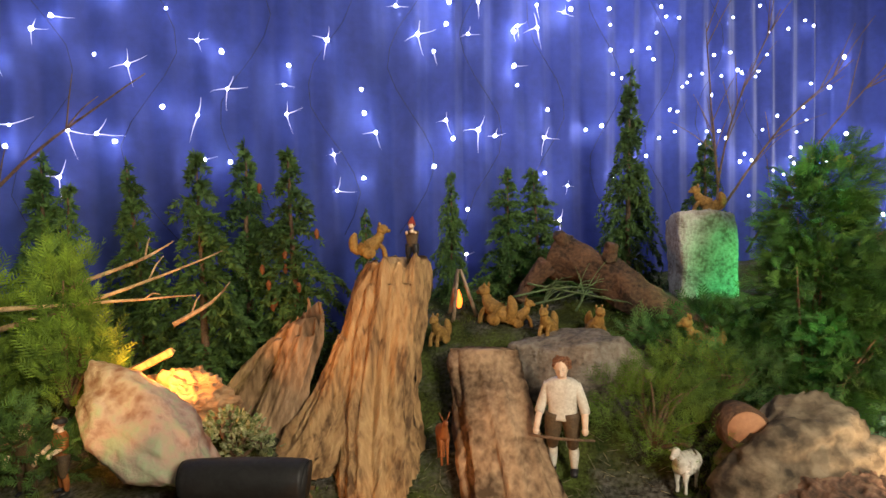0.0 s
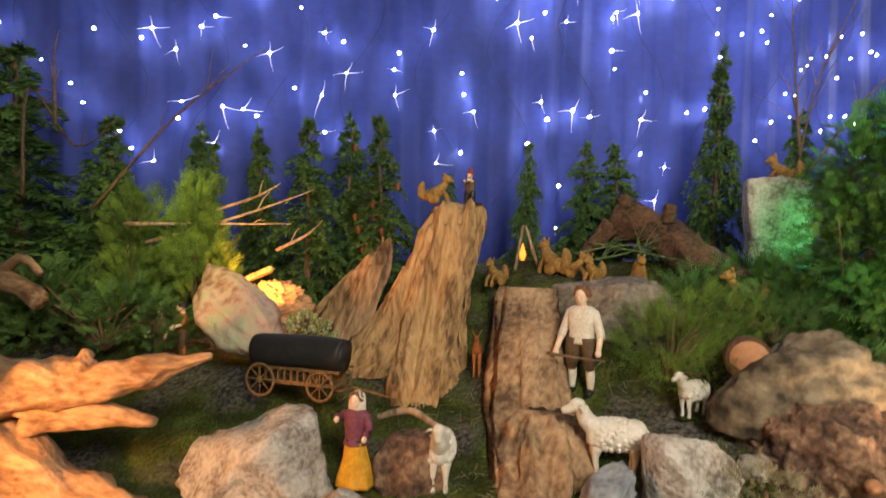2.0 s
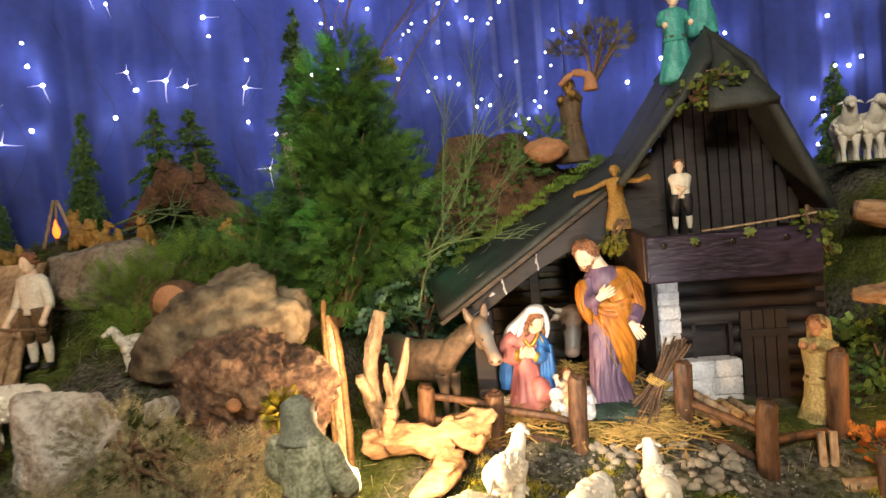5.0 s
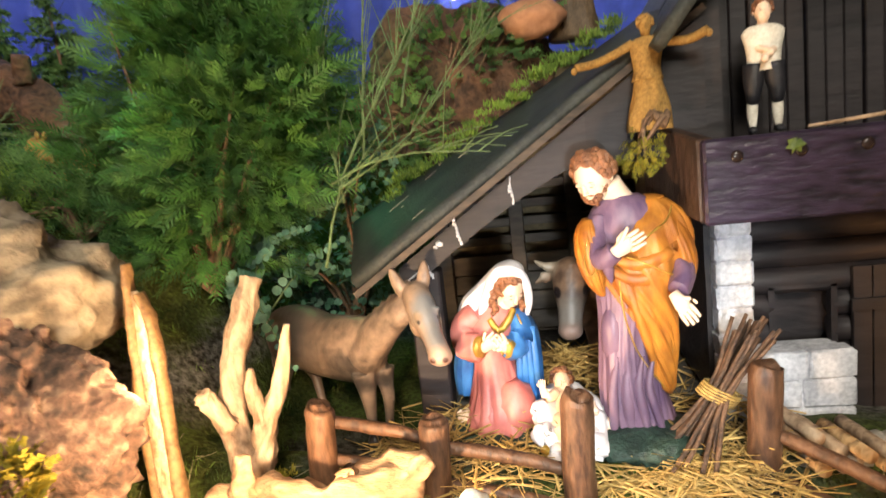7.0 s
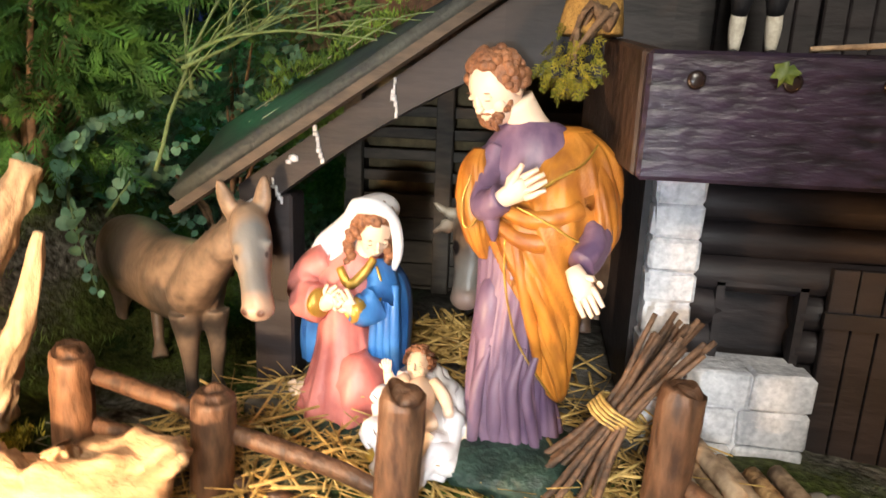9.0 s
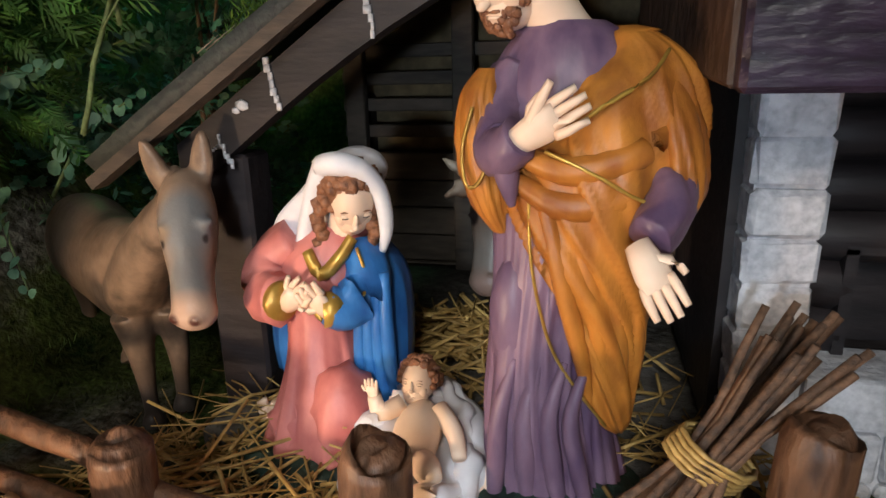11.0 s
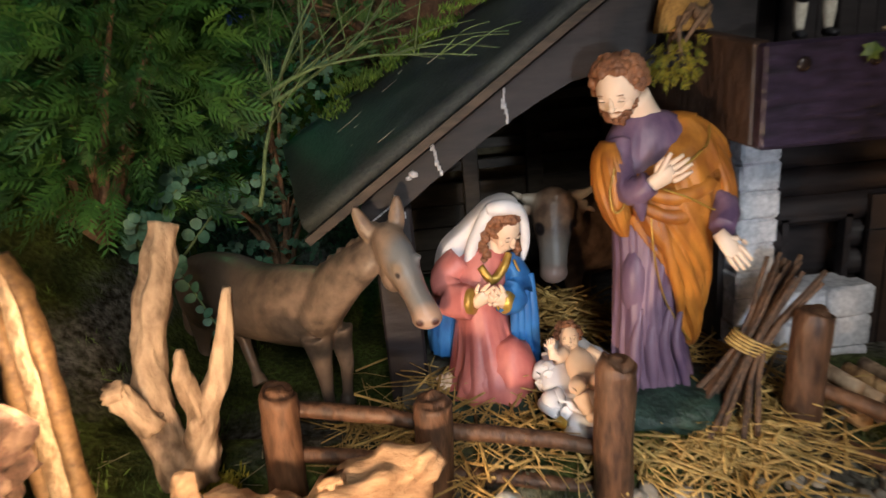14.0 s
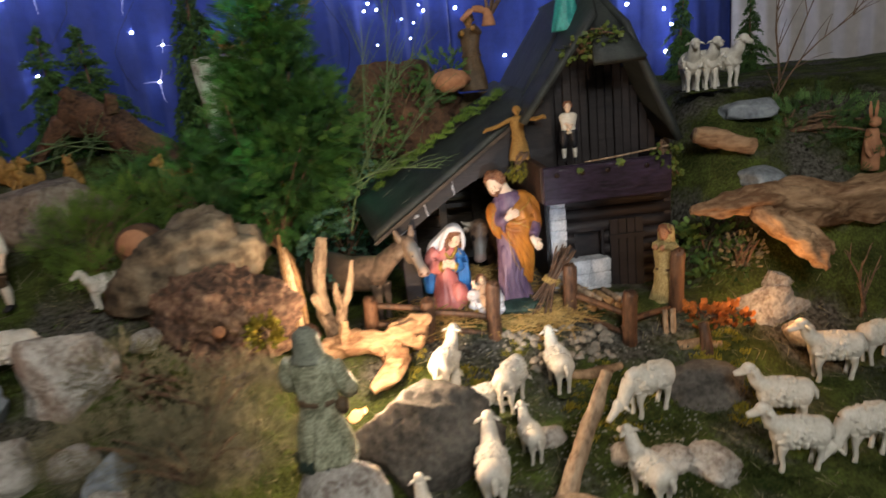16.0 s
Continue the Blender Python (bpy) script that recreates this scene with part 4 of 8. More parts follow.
def statue(name, bm, mats, label, category="figurine", m=None, group=""):
    ob = finish(name, bm, mats)
    if m is not None:
        ob.matrix_world = m
    return tagged(ob, label, category, group)


# standing bearded man with an ochre cloak: 0 robe 1 cloak 2 skin 3 hair 4 eye 5 gold 6 base
b = bmesh.new()
drape(b, [(2.340, 2.140, 0.728, 0.056, 0.046, 0.30), (2.336, 2.142, 0.75, 0.055, 0.047, 0.32), (2.330, 2.144, 0.80, 0.051, 0.046, 0.30), (2.328, 2.146, 0.855, 0.047, 0.044, 0.20), (2.334, 2.152, 0.92, 0.051, 0.045, 0.12), (2.340, 2.162, 0.98, 0.060, 0.046, 0.08), (2.343, 2.170, 1.03, 0.068, 0.045, 0.06), (2.343, 2.172, 1.06, 0.066, 0.042, 0.05), (2.342, 2.174, 1.082, 0.052, 0.036, 0.02), (2.338, 2.174, 1.098, 0.030, 0.026, 0.0)], 0, 120, 1.0, 0.0, 4.2)
ball(b, 2.304, 2.124, 0.878, 0.021, 0.020, 0.050, 0, 3)
ball(b, 2.306, 2.128, 0.835, 0.022, 0.020, 0.040, 0, 3, 0.2)
drape(b, [(2.398, 2.158, 0.772, 0.008, 0.018, 0.1), (2.392, 2.152, 0.79, 0.018, 0.030, 0.2), (2.384, 2.150, 0.83, 0.029, 0.042, 0.24), (2.377, 2.148, 0.875, 0.040, 0.050, 0.24), (2.367, 2.146, 0.92, 0.054, 0.054, 0.22), (2.362, 2.146, 0.96, 0.066, 0.056, 0.20), (2.368, 2.150, 0.995, 0.076, 0.058, 0.18), (2.378, 2.158, 1.025, 0.072, 0.056, 0.16), (2.392, 2.168, 1.055, 0.054, 0.050, 0.14), (2.398, 2.176, 1.074, 0.036, 0.040, 0.06), (2.390, 2.180, 1.088, 0.024, 0.030, 0.02), (2.384, 2.182, 1.094, 0.010, 0.014, 0.0)], 1, 130, 4.0, 9.0, 3.4)
drape(b, [(2.292, 2.136, 0.945, 0.008, 0.012, 0.1), (2.284, 2.138, 0.965, 0.016, 0.024, 0.25), (2.278, 2.142, 0.995, 0.022, 0.034, 0.3), (2.274, 2.148, 1.025, 0.022, 0.036, 0.3), (2.274, 2.154, 1.05, 0.018, 0.032, 0.2), (2.278, 2.160, 1.066, 0.010, 0.018, 0.0)], 1, 60, 8.0, 5.0, 2.6)
for u in (0.0, 0.55):  # soft folds of the cloak drawn across the waist
    tube(b, [(2.428 - 0.006 * u, 2.128, 1.030 - 0.05 * u, 0.006), (2.396 - 0.01 * u, 2.104, 1.008 - 0.05 * u, 0.0105), (2.350 - 0.008 * u, 2.098, 0.998 - 0.045 * u, 0.011), (2.308, 2.106, 1.008 - 0.035 * u, 0.007)], 1, 12, 6)
for k, (x0, x1, w) in enumerate(((2.330, 2.372, 0.008), (2.352, 2.388, 0.009), (2.378, 2.398, 0.009), (2.402, 2.408, 0.008))):  # long folds falling to the hem
    tube(b, [(x0, 2.100 + 0.006 * k, 0.975, w * 0.8), (x0 + (x1 - x0) * 0.35, 2.098 + 0.005 * k, 0.92, w), (x0 + (x1 - x0) * 0.75, 2.104 + 0.006 * k, 0.86, w * 0.9), (x1, 2.124 + 0.006 * k, 0.805, w * 0.4)], 1, 12, 6)
for k, (x0, x1, w) in enumerate(((2.296, 2.292, 0.008), (2.318, 2.322, 0.009), (2.338, 2.348, 0.008), (2.356, 2.372, 0.007))):  # robe folds over the feet
    tube(b, [(x0 + 0.012, 2.108, 0.85, w * 0.4), (x0, 2.101, 0.805, w), ((x0 + x1) / 2, 2.096, 0.765, w * 1.1), (x1, 2.098, 0.735, w * 0.9)], 0, 12, 6)
for line in ([(2.418, 2.146, 1.076, 0.0016), (2.402, 2.118, 1.058, 0.0016), (2.37, 2.102, 1.040, 0.0018), (2.345, 2.092, 1.024, 0.0018)], [(2.330, 2.090, 1.012, 0.0014), (2.365, 2.087, 0.998, 0.0014), (2.40, 2.092, 0.980, 0.0014), (2.432, 2.110, 0.970, 0.0014)], [(2.318, 2.100, 0.985, 0.0014), (2.321, 2.098, 0.93, 0.0014), (2.336, 2.100, 0.87, 0.0014), (2.358, 2.108, 0.83, 0.0014), (2.386, 2.122, 0.79, 0.0014)], [(2.272, 2.112, 1.04, 0.0016), (2.264, 2.110, 1.01, 0.0016), (2.268, 2.106, 0.985, 0.0016), (2.280, 2.104, 0.99, 0.0016), (2.290, 2.106, 1.02, 0.0016)]):
    tube(b, line, 5, 6, 5)
sleeve(b, [(2.300, 2.162, 1.058, 0.022), (2.288, 2.142, 1.033, 0.020), (2.290, 2.114, 1.012, 0.018), (2.300, 2.098, 1.012, 0.017), (2.312, 2.090, 1.022, 0.016)], 0, 26, 0.18, 2.0)
tube(b, [(2.298, 2.098, 1.010, 0.012), (2.302, 2.098, 0.990, 0.009), (2.305, 2.100, 0.972, 0.003)], 0, 12, 5)
hand_mesh(b, (2.312, 2.086, 1.020), (2.360, 2.076, 1.046), 0.0125, 2)
tube(b, [(2.318, 2.082, 1.028, 0.0045), (2.326, 2.078, 1.044, 0.004), (2.334, 2.077, 1.058, 0.0028)], 2, 8, 3)
sleeve(b, [(2.412, 2.160, 1.035, 0.022), (2.424, 2.135, 0.995, 0.021), (2.420, 2.10, 0.974, 0.019), (2.406, 2.078, 0.958, 0.016)], 0, 28, 0.2, 6.0)
drape(b, [(2.428, 2.128, 0.955, 0.010, 0.018, 0.2), (2.430, 2.130, 0.975, 0.020, 0.028, 0.25), (2.428, 2.138, 1.00, 0.024, 0.034, 0.2), (2.424, 2.148, 1.03, 0.022, 0.034, 0.15), (2.418, 2.160, 1.06, 0.014, 0.024, 0.0)], 1, 60, 11.0, 7.0, 2.6)
hand_mesh(b, (2.400, 2.070, 0.952), (2.424, 2.045, 0.916), 0.0125, 2)
tube(b, [(2.345, 2.178, 1.072, 0.031), (2.334, 2.172, 1.092, 0.023), (2.318, 2.162, 1.120, 0.021)], 2, 18, 4)
head(b, (2.298, 2.156, 1.133), 0.0365, (-0.50, -0.66, -0.50), 2, 3, 4, 3, 150, 3)
for p, q in (((2.366, 2.100, 0.730), (2.366, 2.074, 0.718)), ((2.292, 2.108, 0.745), (2.276, 2.092, 0.728))):
    hand_mesh(b, p, q, 0.0115, 2)
ball(b, 2.345, 2.112, 0.712, 0.095, 0.080, 0.028, 6, 3, 0.25)
ball(b, 2.385, 2.140, 0.706, 0.045, 0.055, 0.024, 6, 3, 0.25)
for v in b.verts:  # a slim figure
    if v.co.z < 1.09:
        v.co.x = 2.338 + (v.co.x - 2.338) * 0.91
    v.co.x += 0.009
statue("saint_statue", b, [PURPLE, OCHRE, SKIN, HAIR, EYE, GOLD, BASEGREEN], "painted plaster standing bearded saint in purple robe and ochre cloak", "statue")

# kneeling woman: 0 pink 1 blue 2 veil 3 skin 4 hair 5 eye 6 gold 7 base
b = bmesh.new()
robe(b, [(2.118, 2.195, 0.712, 0.078, 0.062, 0.30), (2.120, 2.192, 0.74, 0.070, 0.058, 0.30), (2.116, 2.202, 0.785, 0.054, 0.048, 0.26), (2.112, 2.208, 0.83, 0.044, 0.040, 0.10), (2.112, 2.213, 0.87, 0.054, 0.042, 0.06), (2.118, 2.220, 0.90, 0.054, 0.038, 0.05), (2.132, 2.222, 0.924, 0.026, 0.024, 0.0)], 0, 60, 2.6, 2.0)
ball(b, 2.150, 2.166, 0.748, 0.040, 0.038, 0.052, 0, 3, 0.15)
ball(b, 2.105, 2.172, 0.735, 0.045, 0.036, 0.035, 0, 3, 0.2)
loft(b, spline([(2.085, 2.215, 0.905, 0.026, 0.026), (2.058, 2.205, 0.882, 0.028, 0.028), (2.062, 2.180, 0.862, 0.025, 0.026), (2.090, 2.160, 0.862, 0.022, 0.024)], 4), 0, 18, 5, 0.08)
loft(b, spline([(2.155, 2.215, 0.90, 0.024, 0.024), (2.172, 2.195, 0.87, 0.024, 0.026), (2.155, 2.172, 0.855, 0.020, 0.022), (2.140, 2.162, 0.860, 0.017, 0.018)], 4), 1, 16, 5, 0.08)
robe(b, [(2.178, 2.215, 0.735, 0.024, 0.032, 0.2), (2.180, 2.222, 0.78, 0.028, 0.036, 0.2), (2.178, 2.228, 0.83, 0.030, 0.040, 0.16), (2.172, 2.232, 0.87, 0.030, 0.040, 0.12), (2.158, 2.232, 0.90, 0.024, 0.030, 0.08), (2.150, 2.230, 0.915, 0.010, 0.012, 0.0)], 1, 40, 3, 5.0)
robe(b, [(2.050, 2.262, 0.745, 0.030, 0.028, 0.2), (2.052, 2.258, 0.785, 0.032, 0.030, 0.22), (2.062, 2.250, 0.83, 0.030, 0.028, 0.2), (2.075, 2.244, 0.87, 0.022, 0.02, 0.1)], 1, 32, 3, 7.0)
for k in range(4):
    tube(b, [(2.168 + 0.008 * k, 2.190, 0.885, 0.006), (2.164 + 0.010 * k, 2.186, 0.83, 0.008), (2.160 + 0.012 * k, 2.19, 0.775, 0.007), (2.165 + 0.012 * k, 2.195, 0.74, 0.004)], 1, 8, 4)
hand_mesh(b, (2.100, 2.156, 0.862), (2.130, 2.142, 0.885), 0.012, 3)
hand_mesh(b, (2.142, 2.156, 0.858), (2.126, 2.140, 0.886), 0.012, 3)
for cx, cz, r0 in ((2.090, 0.864, 0.0175), (2.146, 0.858, 0.0155)):
    loft(b, [(cx - 0.006, 2.164, cz, r0, r0), (cx, 2.158, cz, r0 * 1.08, r0 * 1.08), (cx + (0.007 if cx < 2.11 else -0.007), 2.154, cz, r0 * 1.02, r0 * 1.02)], 6, 20)
tube(b, [(2.112, 2.182, 0.905, 0.006), (2.128, 2.176, 0.885, 0.007), (2.148, 2.180, 0.90, 0.007), (2.160, 2.19, 0.918, 0.006)], 6, 8, 4)
tube(b, [(2.166, 2.184, 0.91, 0.002), (2.176, 2.182, 0.88, 0.002), (2.168, 2.178, 0.862, 0.002), (2.148, 2.168, 0.872, 0.002)], 6, 6, 4)
tube(b, [(2.136, 2.218, 0.905, 0.020), (2.146, 2.210, 0.935, 0.017)], 3, 14, 3)
head(b, (2.154, 2.206, 0.952), 0.032, (0.42, -0.66, -0.55), 3, 4, 5, None, 60, 5)
for s, (dx, dy) in enumerate(((-0.028, -0.004), (0.024, 0.012))):
    for k in range(7):
        ball(b, 2.150 + dx + 0.003 * math.sin(k * 2), 2.198 + dy, 0.950 - 0.008 * k, 0.009, 0.009, 0.008, 4, 1)
robe(b, [(2.070, 2.236, 0.880, 0.026, 0.016, 0.25), (2.080, 2.238, 0.90, 0.036, 0.022, 0.25), (2.100, 2.238, 0.93, 0.044, 0.028, 0.18), (2.130, 2.234, 0.955, 0.044, 0.034, 0.10), (2.148, 2.228, 0.975, 0.038, 0.036, 0.05), (2.154, 2.222, 0.99, 0.026, 0.028, 0.02), (2.156, 2.220, 0.997, 0.010, 0.012, 0.0)], 2, 44, 2.4, 3.0)
tube(b, [(2.132, 2.186, 0.984, 0.010), (2.152, 2.178, 0.988, 0.011), (2.174, 2.186, 0.982, 0.010), (2.187, 2.202, 0.960, 0.009), (2.190, 2.210, 0.925, 0.008), (2.184, 2.210, 0.900, 0.004)], 2, 10, 4)
tube(b, [(2.134, 2.186, 0.984, 0.010), (2.118, 2.196, 0.960, 0.010), (2.102, 2.205, 0.925, 0.010), (2.092, 2.20, 0.898, 0.005)], 2, 10, 4)
hand_mesh(b, (2.05, 2.20, 0.728), (2.03, 2.19, 0.718), 0.014, 3)
ball(b, 2.118, 2.19, 0.700, 0.10, 0.085, 0.022, 7, 3, 0.2)
for v in b.verts:  # a narrow kneeling figure
    v.co.x = 2.152 + (v.co.x - 2.152) * 0.89
statue("kneeling_statue", b, [PINK, BLUE, VEIL, SKIN, HAIR, EYE, GOLD, BASEGREEN], "painted plaster kneeling woman in pink robe, blue cloak and white veil", "statue")

# infant on white cloth: 0 skin 1 cloth 2 hair 3 eye 4 gold
b = bmesh.new()
pad = rock_mesh(0.050, 0.078, 0.030, 31, 0.25, 4, 0.0)
merge(b, pad, 1, pose(2.238, 2.105, 0.735, 22, 0, 6))
for r0, z0, w in ((1.0, 0.748, 0.011), (1.12, 0.738, 0.009), (0.86, 0.756, 0.008)):  # ruffled hem of the cloth
    tube(b, [(2.238 + r0 * (0.048 + 0.005 * math.sin(k * 1.9 + r0 * 9)) * math.cos(k * math.pi / 14), 2.112 + r0 * (0.072 + 0.005 * math.sin(k * 2.3)) * math.sin(k * math.pi / 14), z0 + 0.022 * math.sin(k * math.pi / 14) + 0.006 * math.sin(k * 1.7 + r0 * 5), w * (1 + 0.3 * math.sin(k * 2.1))) for k in range(29)], 1, 10, 2)
ball(b, 2.238, 2.108, 0.772, 0.021, 0.034, 0.017, 0, 3, 0.05, 8, pose(0, 0, 0, 24).to_3x3())
head(b, (2.230, 2.148, 0.799), 0.0195, (-0.10, -0.86, 0.22), 0, 2, 3, None, 40, 8)
tube(b, [(2.220, 2.128, 0.788, 0.009), (2.205, 2.115, 0.785, 0.008), (2.199, 2.116, 0.80, 0.006)], 0, 10, 3)
hand_mesh(b, (2.198, 2.116, 0.80), (2.198, 2.112, 0.818), 0.0055, 0)
tube(b, [(2.252, 2.128, 0.786, 0.009), (2.270, 2.110, 0.776, 0.008), (2.278, 2.09, 0.766, 0.006)], 0, 10, 3)
for s in (-1, 1):
    tube(b, [(2.238 + 0.010 * s, 2.085, 0.762, 0.012), (2.240 + 0.020 * s, 2.06, 0.768, 0.011), (2.240 + 0.012 * s, 2.04, 0.745, 0.008), (2.240 + 0.010 * s, 2.03, 0.742, 0.006)], 0, 10, 3)
ball(b, 2.205, 2.06, 0.722, 0.018, 0.014, 0.010, 4, 2, 0.2)
statue("infant_statue", b, [SKIN, VEIL, HAIR, EYE, GOLD], "painted plaster infant lying on a ruffled white cloth", "statue")

# donkey, one painted skin
b = bmesh.new()
loft(b, spline([(1.605, 2.44, 0.815, 0.02, 0.03), (1.625, 2.43, 0.825, 0.046, 0.066), (1.69, 2.385, 0.836, 0.056, 0.072), (1.76, 2.34, 0.828, 0.052, 0.068), (1.83, 2.29, 0.833, 0.050, 0.068), (1.875, 2.26, 0.838, 0.042, 0.064), (1.898, 2.245, 0.835, 0.02, 0.036)], 5), 0, 26)
loft(b, spline([(1.865, 2.265, 0.835, 0.040, 0.058), (1.895, 2.245, 0.870, 0.036, 0.050), (1.925, 2.225, 0.900, 0.030, 0.042), (1.960, 2.205, 0.928, 0.024, 0.034), (1.985, 2.195, 0.945, 0.018, 0.022)], 5), 0, 22)
loft(b, spline([(1.982, 2.205, 0.968, 0.012, 0.014), (1.990, 2.192, 0.957, 0.023, 0.025), (2.002, 2.172, 0.935, 0.026, 0.031), (2.013, 2.154, 0.912, 0.022, 0.030), (2.024, 2.136, 0.890, 0.018, 0.023), (2.032, 2.123, 0.874, 0.019, 0.020), (2.037, 2.115, 0.863, 0.019, 0.017), (2.040, 2.111, 0.857, 0.009, 0.009)], 5), 0, 20)
ball(b, 1.996, 2.176, 0.908, 0.020, 0.022, 0.026, 0, 3)
ball(b, 2.036, 2.116, 0.864, 0.021, 0.018, 0.016, 0, 3, 0.05)
for x, y, z in ((2.002, 2.140, 0.925), (2.026, 2.156, 0.926)):
    ball(b, x, y, z, 0.0085, 0.009, 0.007, 0, 2)
    ball(b, x, y + 0.002, z + 0.010, 0.011, 0.010, 0.005, 0, 2)
for x in (2.026, 2.047):
    ball(b, x, 2.103, 0.864, 0.007, 0.006, 0.006, 0, 2)
for p, q in (((1.970, 2.194, 0.950), (1.950, 2.190, 1.006)), ((2.003, 2.196, 0.955), (2.010, 2.200, 1.014))):
    p, q = Vector(p), Vector(q)
    loft(b, spline([(*p, 0.008, 0.007), (*p.lerp(q, 0.4), 0.0125, 0.008), (*p.lerp(q, 0.75), 0.010, 0.007), (*q, 0.004, 0.004)], 4), 0, 12)
for top, knee, foot, w in (
    ((1.862, 2.240, 0.800), (1.866, 2.238, 0.728), (1.866, 2.240, 0.655), 0.026),
    ((1.892, 2.265, 0.800), (1.898, 2.262, 0.740), (1.890, 2.268, 0.665), 0.024),
    ((1.628, 2.425, 0.800), (1.612, 2.432, 0.725), (1.602, 2.438, 0.635), 0.034),
    ((1.660, 2.440, 0.800), (1.690, 2.420, 0.735), (1.718, 2.382, 0.655), 0.032),
):
    t3, k3, f3 = Vector(top), Vector(knee), Vector(foot)
    tube(b, [(*t3, w), (*t3.lerp(k3, 0.55), w * 0.66), (*k3, 0.0125), (*k3.lerp(f3, 0.25), 0.0105), (*k3.lerp(f3, 0.72), 0.0090), (*k3.lerp(f3, 0.84), 0.0125), (*f3, 0.0150)], 0, 14, 4)
tube(b, [(1.605, 2.45, 0.86, 0.010), (1.588, 2.46, 0.82, 0.009), (1.582, 2.46, 0.75, 0.011), (1.584, 2.455, 0.69, 0.003)], 0, 8, 3)
for k in range(18):
    u = k / 17
    ball(b, 1.978 - 0.095 * u, 2.20 + 0.055 * u, 0.972 - 0.072 * u + 0.006 * math.sin(k * 1.9), 0.007, 0.007, 0.009, 0, 1)
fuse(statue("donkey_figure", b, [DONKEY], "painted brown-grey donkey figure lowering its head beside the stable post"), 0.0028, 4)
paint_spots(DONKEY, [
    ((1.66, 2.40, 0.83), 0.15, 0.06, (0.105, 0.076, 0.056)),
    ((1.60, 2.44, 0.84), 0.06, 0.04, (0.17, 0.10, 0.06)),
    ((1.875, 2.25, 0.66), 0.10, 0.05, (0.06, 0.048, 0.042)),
    ((2.026, 2.140, 0.945), 0.036, 0.010, (0.20, 0.20, 0.20)),
    ((2.037, 2.118, 0.900), 0.026, 0.010, (0.16, 0.155, 0.15)),
    ((2.040, 2.104, 0.862), 0.022, 0.008, (0.40, 0.27, 0.20)),
    ((2.026, 2.098, 0.863), 0.0055, 0.002, (0.06, 0.02, 0.015)),
    ((2.047, 2.098, 0.863), 0.0055, 0.002, (0.06, 0.02, 0.015)),
    ((2.000, 2.130, 0.930), 0.010, 0.004, (0.22, 0.16, 0.11)),
    ((2.001, 2.128, 0.921), 0.0050, 0.0012, (0.015, 0.01, 0.01)),
    ((2.036, 2.150, 0.923), 0.0050, 0.0012, (0.015, 0.01, 0.01)),
])

# cow: 0 hide 1 muzzle 2 horn 3 eye
b = bmesh.new()
loft(b, spline([(2.25, 2.50, 0.85, 0.03, 0.04), (2.28, 2.54, 0.845, 0.055, 0.07), (2.34, 2.60, 0.835, 0.065, 0.085), (2.42, 2.66, 0.835, 0.065, 0.085), (2.46, 2.70, 0.835, 0.03, 0.05)], 4), 0, 24)
loft(b, spline([(2.27, 2.53, 0.87, 0.045, 0.055), (2.25, 2.50, 0.895, 0.042, 0.046), (2.235, 2.485, 0.915, 0.035, 0.035)], 4), 0, 20)
loft(b, spline([(2.238, 2.49, 0.945, 0.020, 0.02), (2.234, 2.478, 0.93, 0.038, 0.034), (2.230, 2.465, 0.895, 0.036, 0.034), (2.226, 2.455, 0.855, 0.026, 0.028), (2.223, 2.447, 0.825, 0.024, 0.025), (2.222, 2.442, 0.807, 0.022, 0.020), (2.222, 2.44, 0.798, 0.01, 0.01)], 4), 0, 20)
ball(b, 2.222, 2.440, 0.815, 0.025, 0.020, 0.020, 1, 3, 0.06)
loft(b, [(2.230, 2.440, 0.905, 0.014, 0.004), (2.227, 2.432, 0.86, 0.012, 0.006), (2.224, 2.424, 0.83, 0.010, 0.004)], 1, 10)
for s in (-1, 1):
    tube(b, [(2.236 + 0.026 * s, 2.482, 0.938, 0.011), (2.236 + 0.055 * s, 2.475, 0.943, 0.009), (2.236 + 0.075 * s, 2.468, 0.958, 0.002)], 2, 10, 4)
    loft(b, spline([(2.234 + 0.034 * s, 2.485, 0.922, 0.006, 0.008), (2.234 + 0.058 * s, 2.485, 0.916, 0.006, 0.014), (2.234 + 0.074 * s, 2.48, 0.906, 0.003, 0.006)], 3), 0, 10)
    ball(b, 2.231 + 0.031 * s, 2.446, 0.893, 0.005, 0.004, 0.004, 3, 2)
for k in range(26):
    a = k * 2.4
    ball(b, 2.236 + 0.022 * math.cos(a) * (k / 26), 2.462 + 0.012 * math.sin(a), 0.945 - 0.016 * (k % 3), 0.010, 0.009, 0.009, 0, 1, 0.3)
for x, y in ((2.275, 2.52), (2.31, 2.58), (2.42, 2.64), (2.45, 2.72)):
    tube(b, [(x, y, 0.82, 0.030), (x, y, 0.77, 0.018), (x, y, 0.73, 0.014), (x, y - 0.004, 0.706, 0.018)], 0, 10, 3)
fuse(statue("ox_figure", b, [COWHIDE], "painted brown horned ox figure behind the kneeling statue", m=pose(0.036, -0.07, 0.004)), 0.003, 3)
paint_spots(COWHIDE, [((2.224, 2.425, 0.85), 0.034, 0.018, (0.23, 0.20, 0.175)), ((2.222, 2.43, 0.81), 0.022, 0.008, (0.28, 0.19, 0.16)), ((2.262, 2.445, 0.893), 0.012, 0.002, (0.015, 0.01, 0.01)), ((2.200, 2.445, 0.893), 0.012, 0.002, (0.015, 0.01, 0.01)), ((2.165, 2.47, 0.955), 0.04, 0.01, (0.30, 0.25, 0.19)), ((2.307, 2.47, 0.955), 0.04, 0.01, (0.30, 0.25, 0.19))])


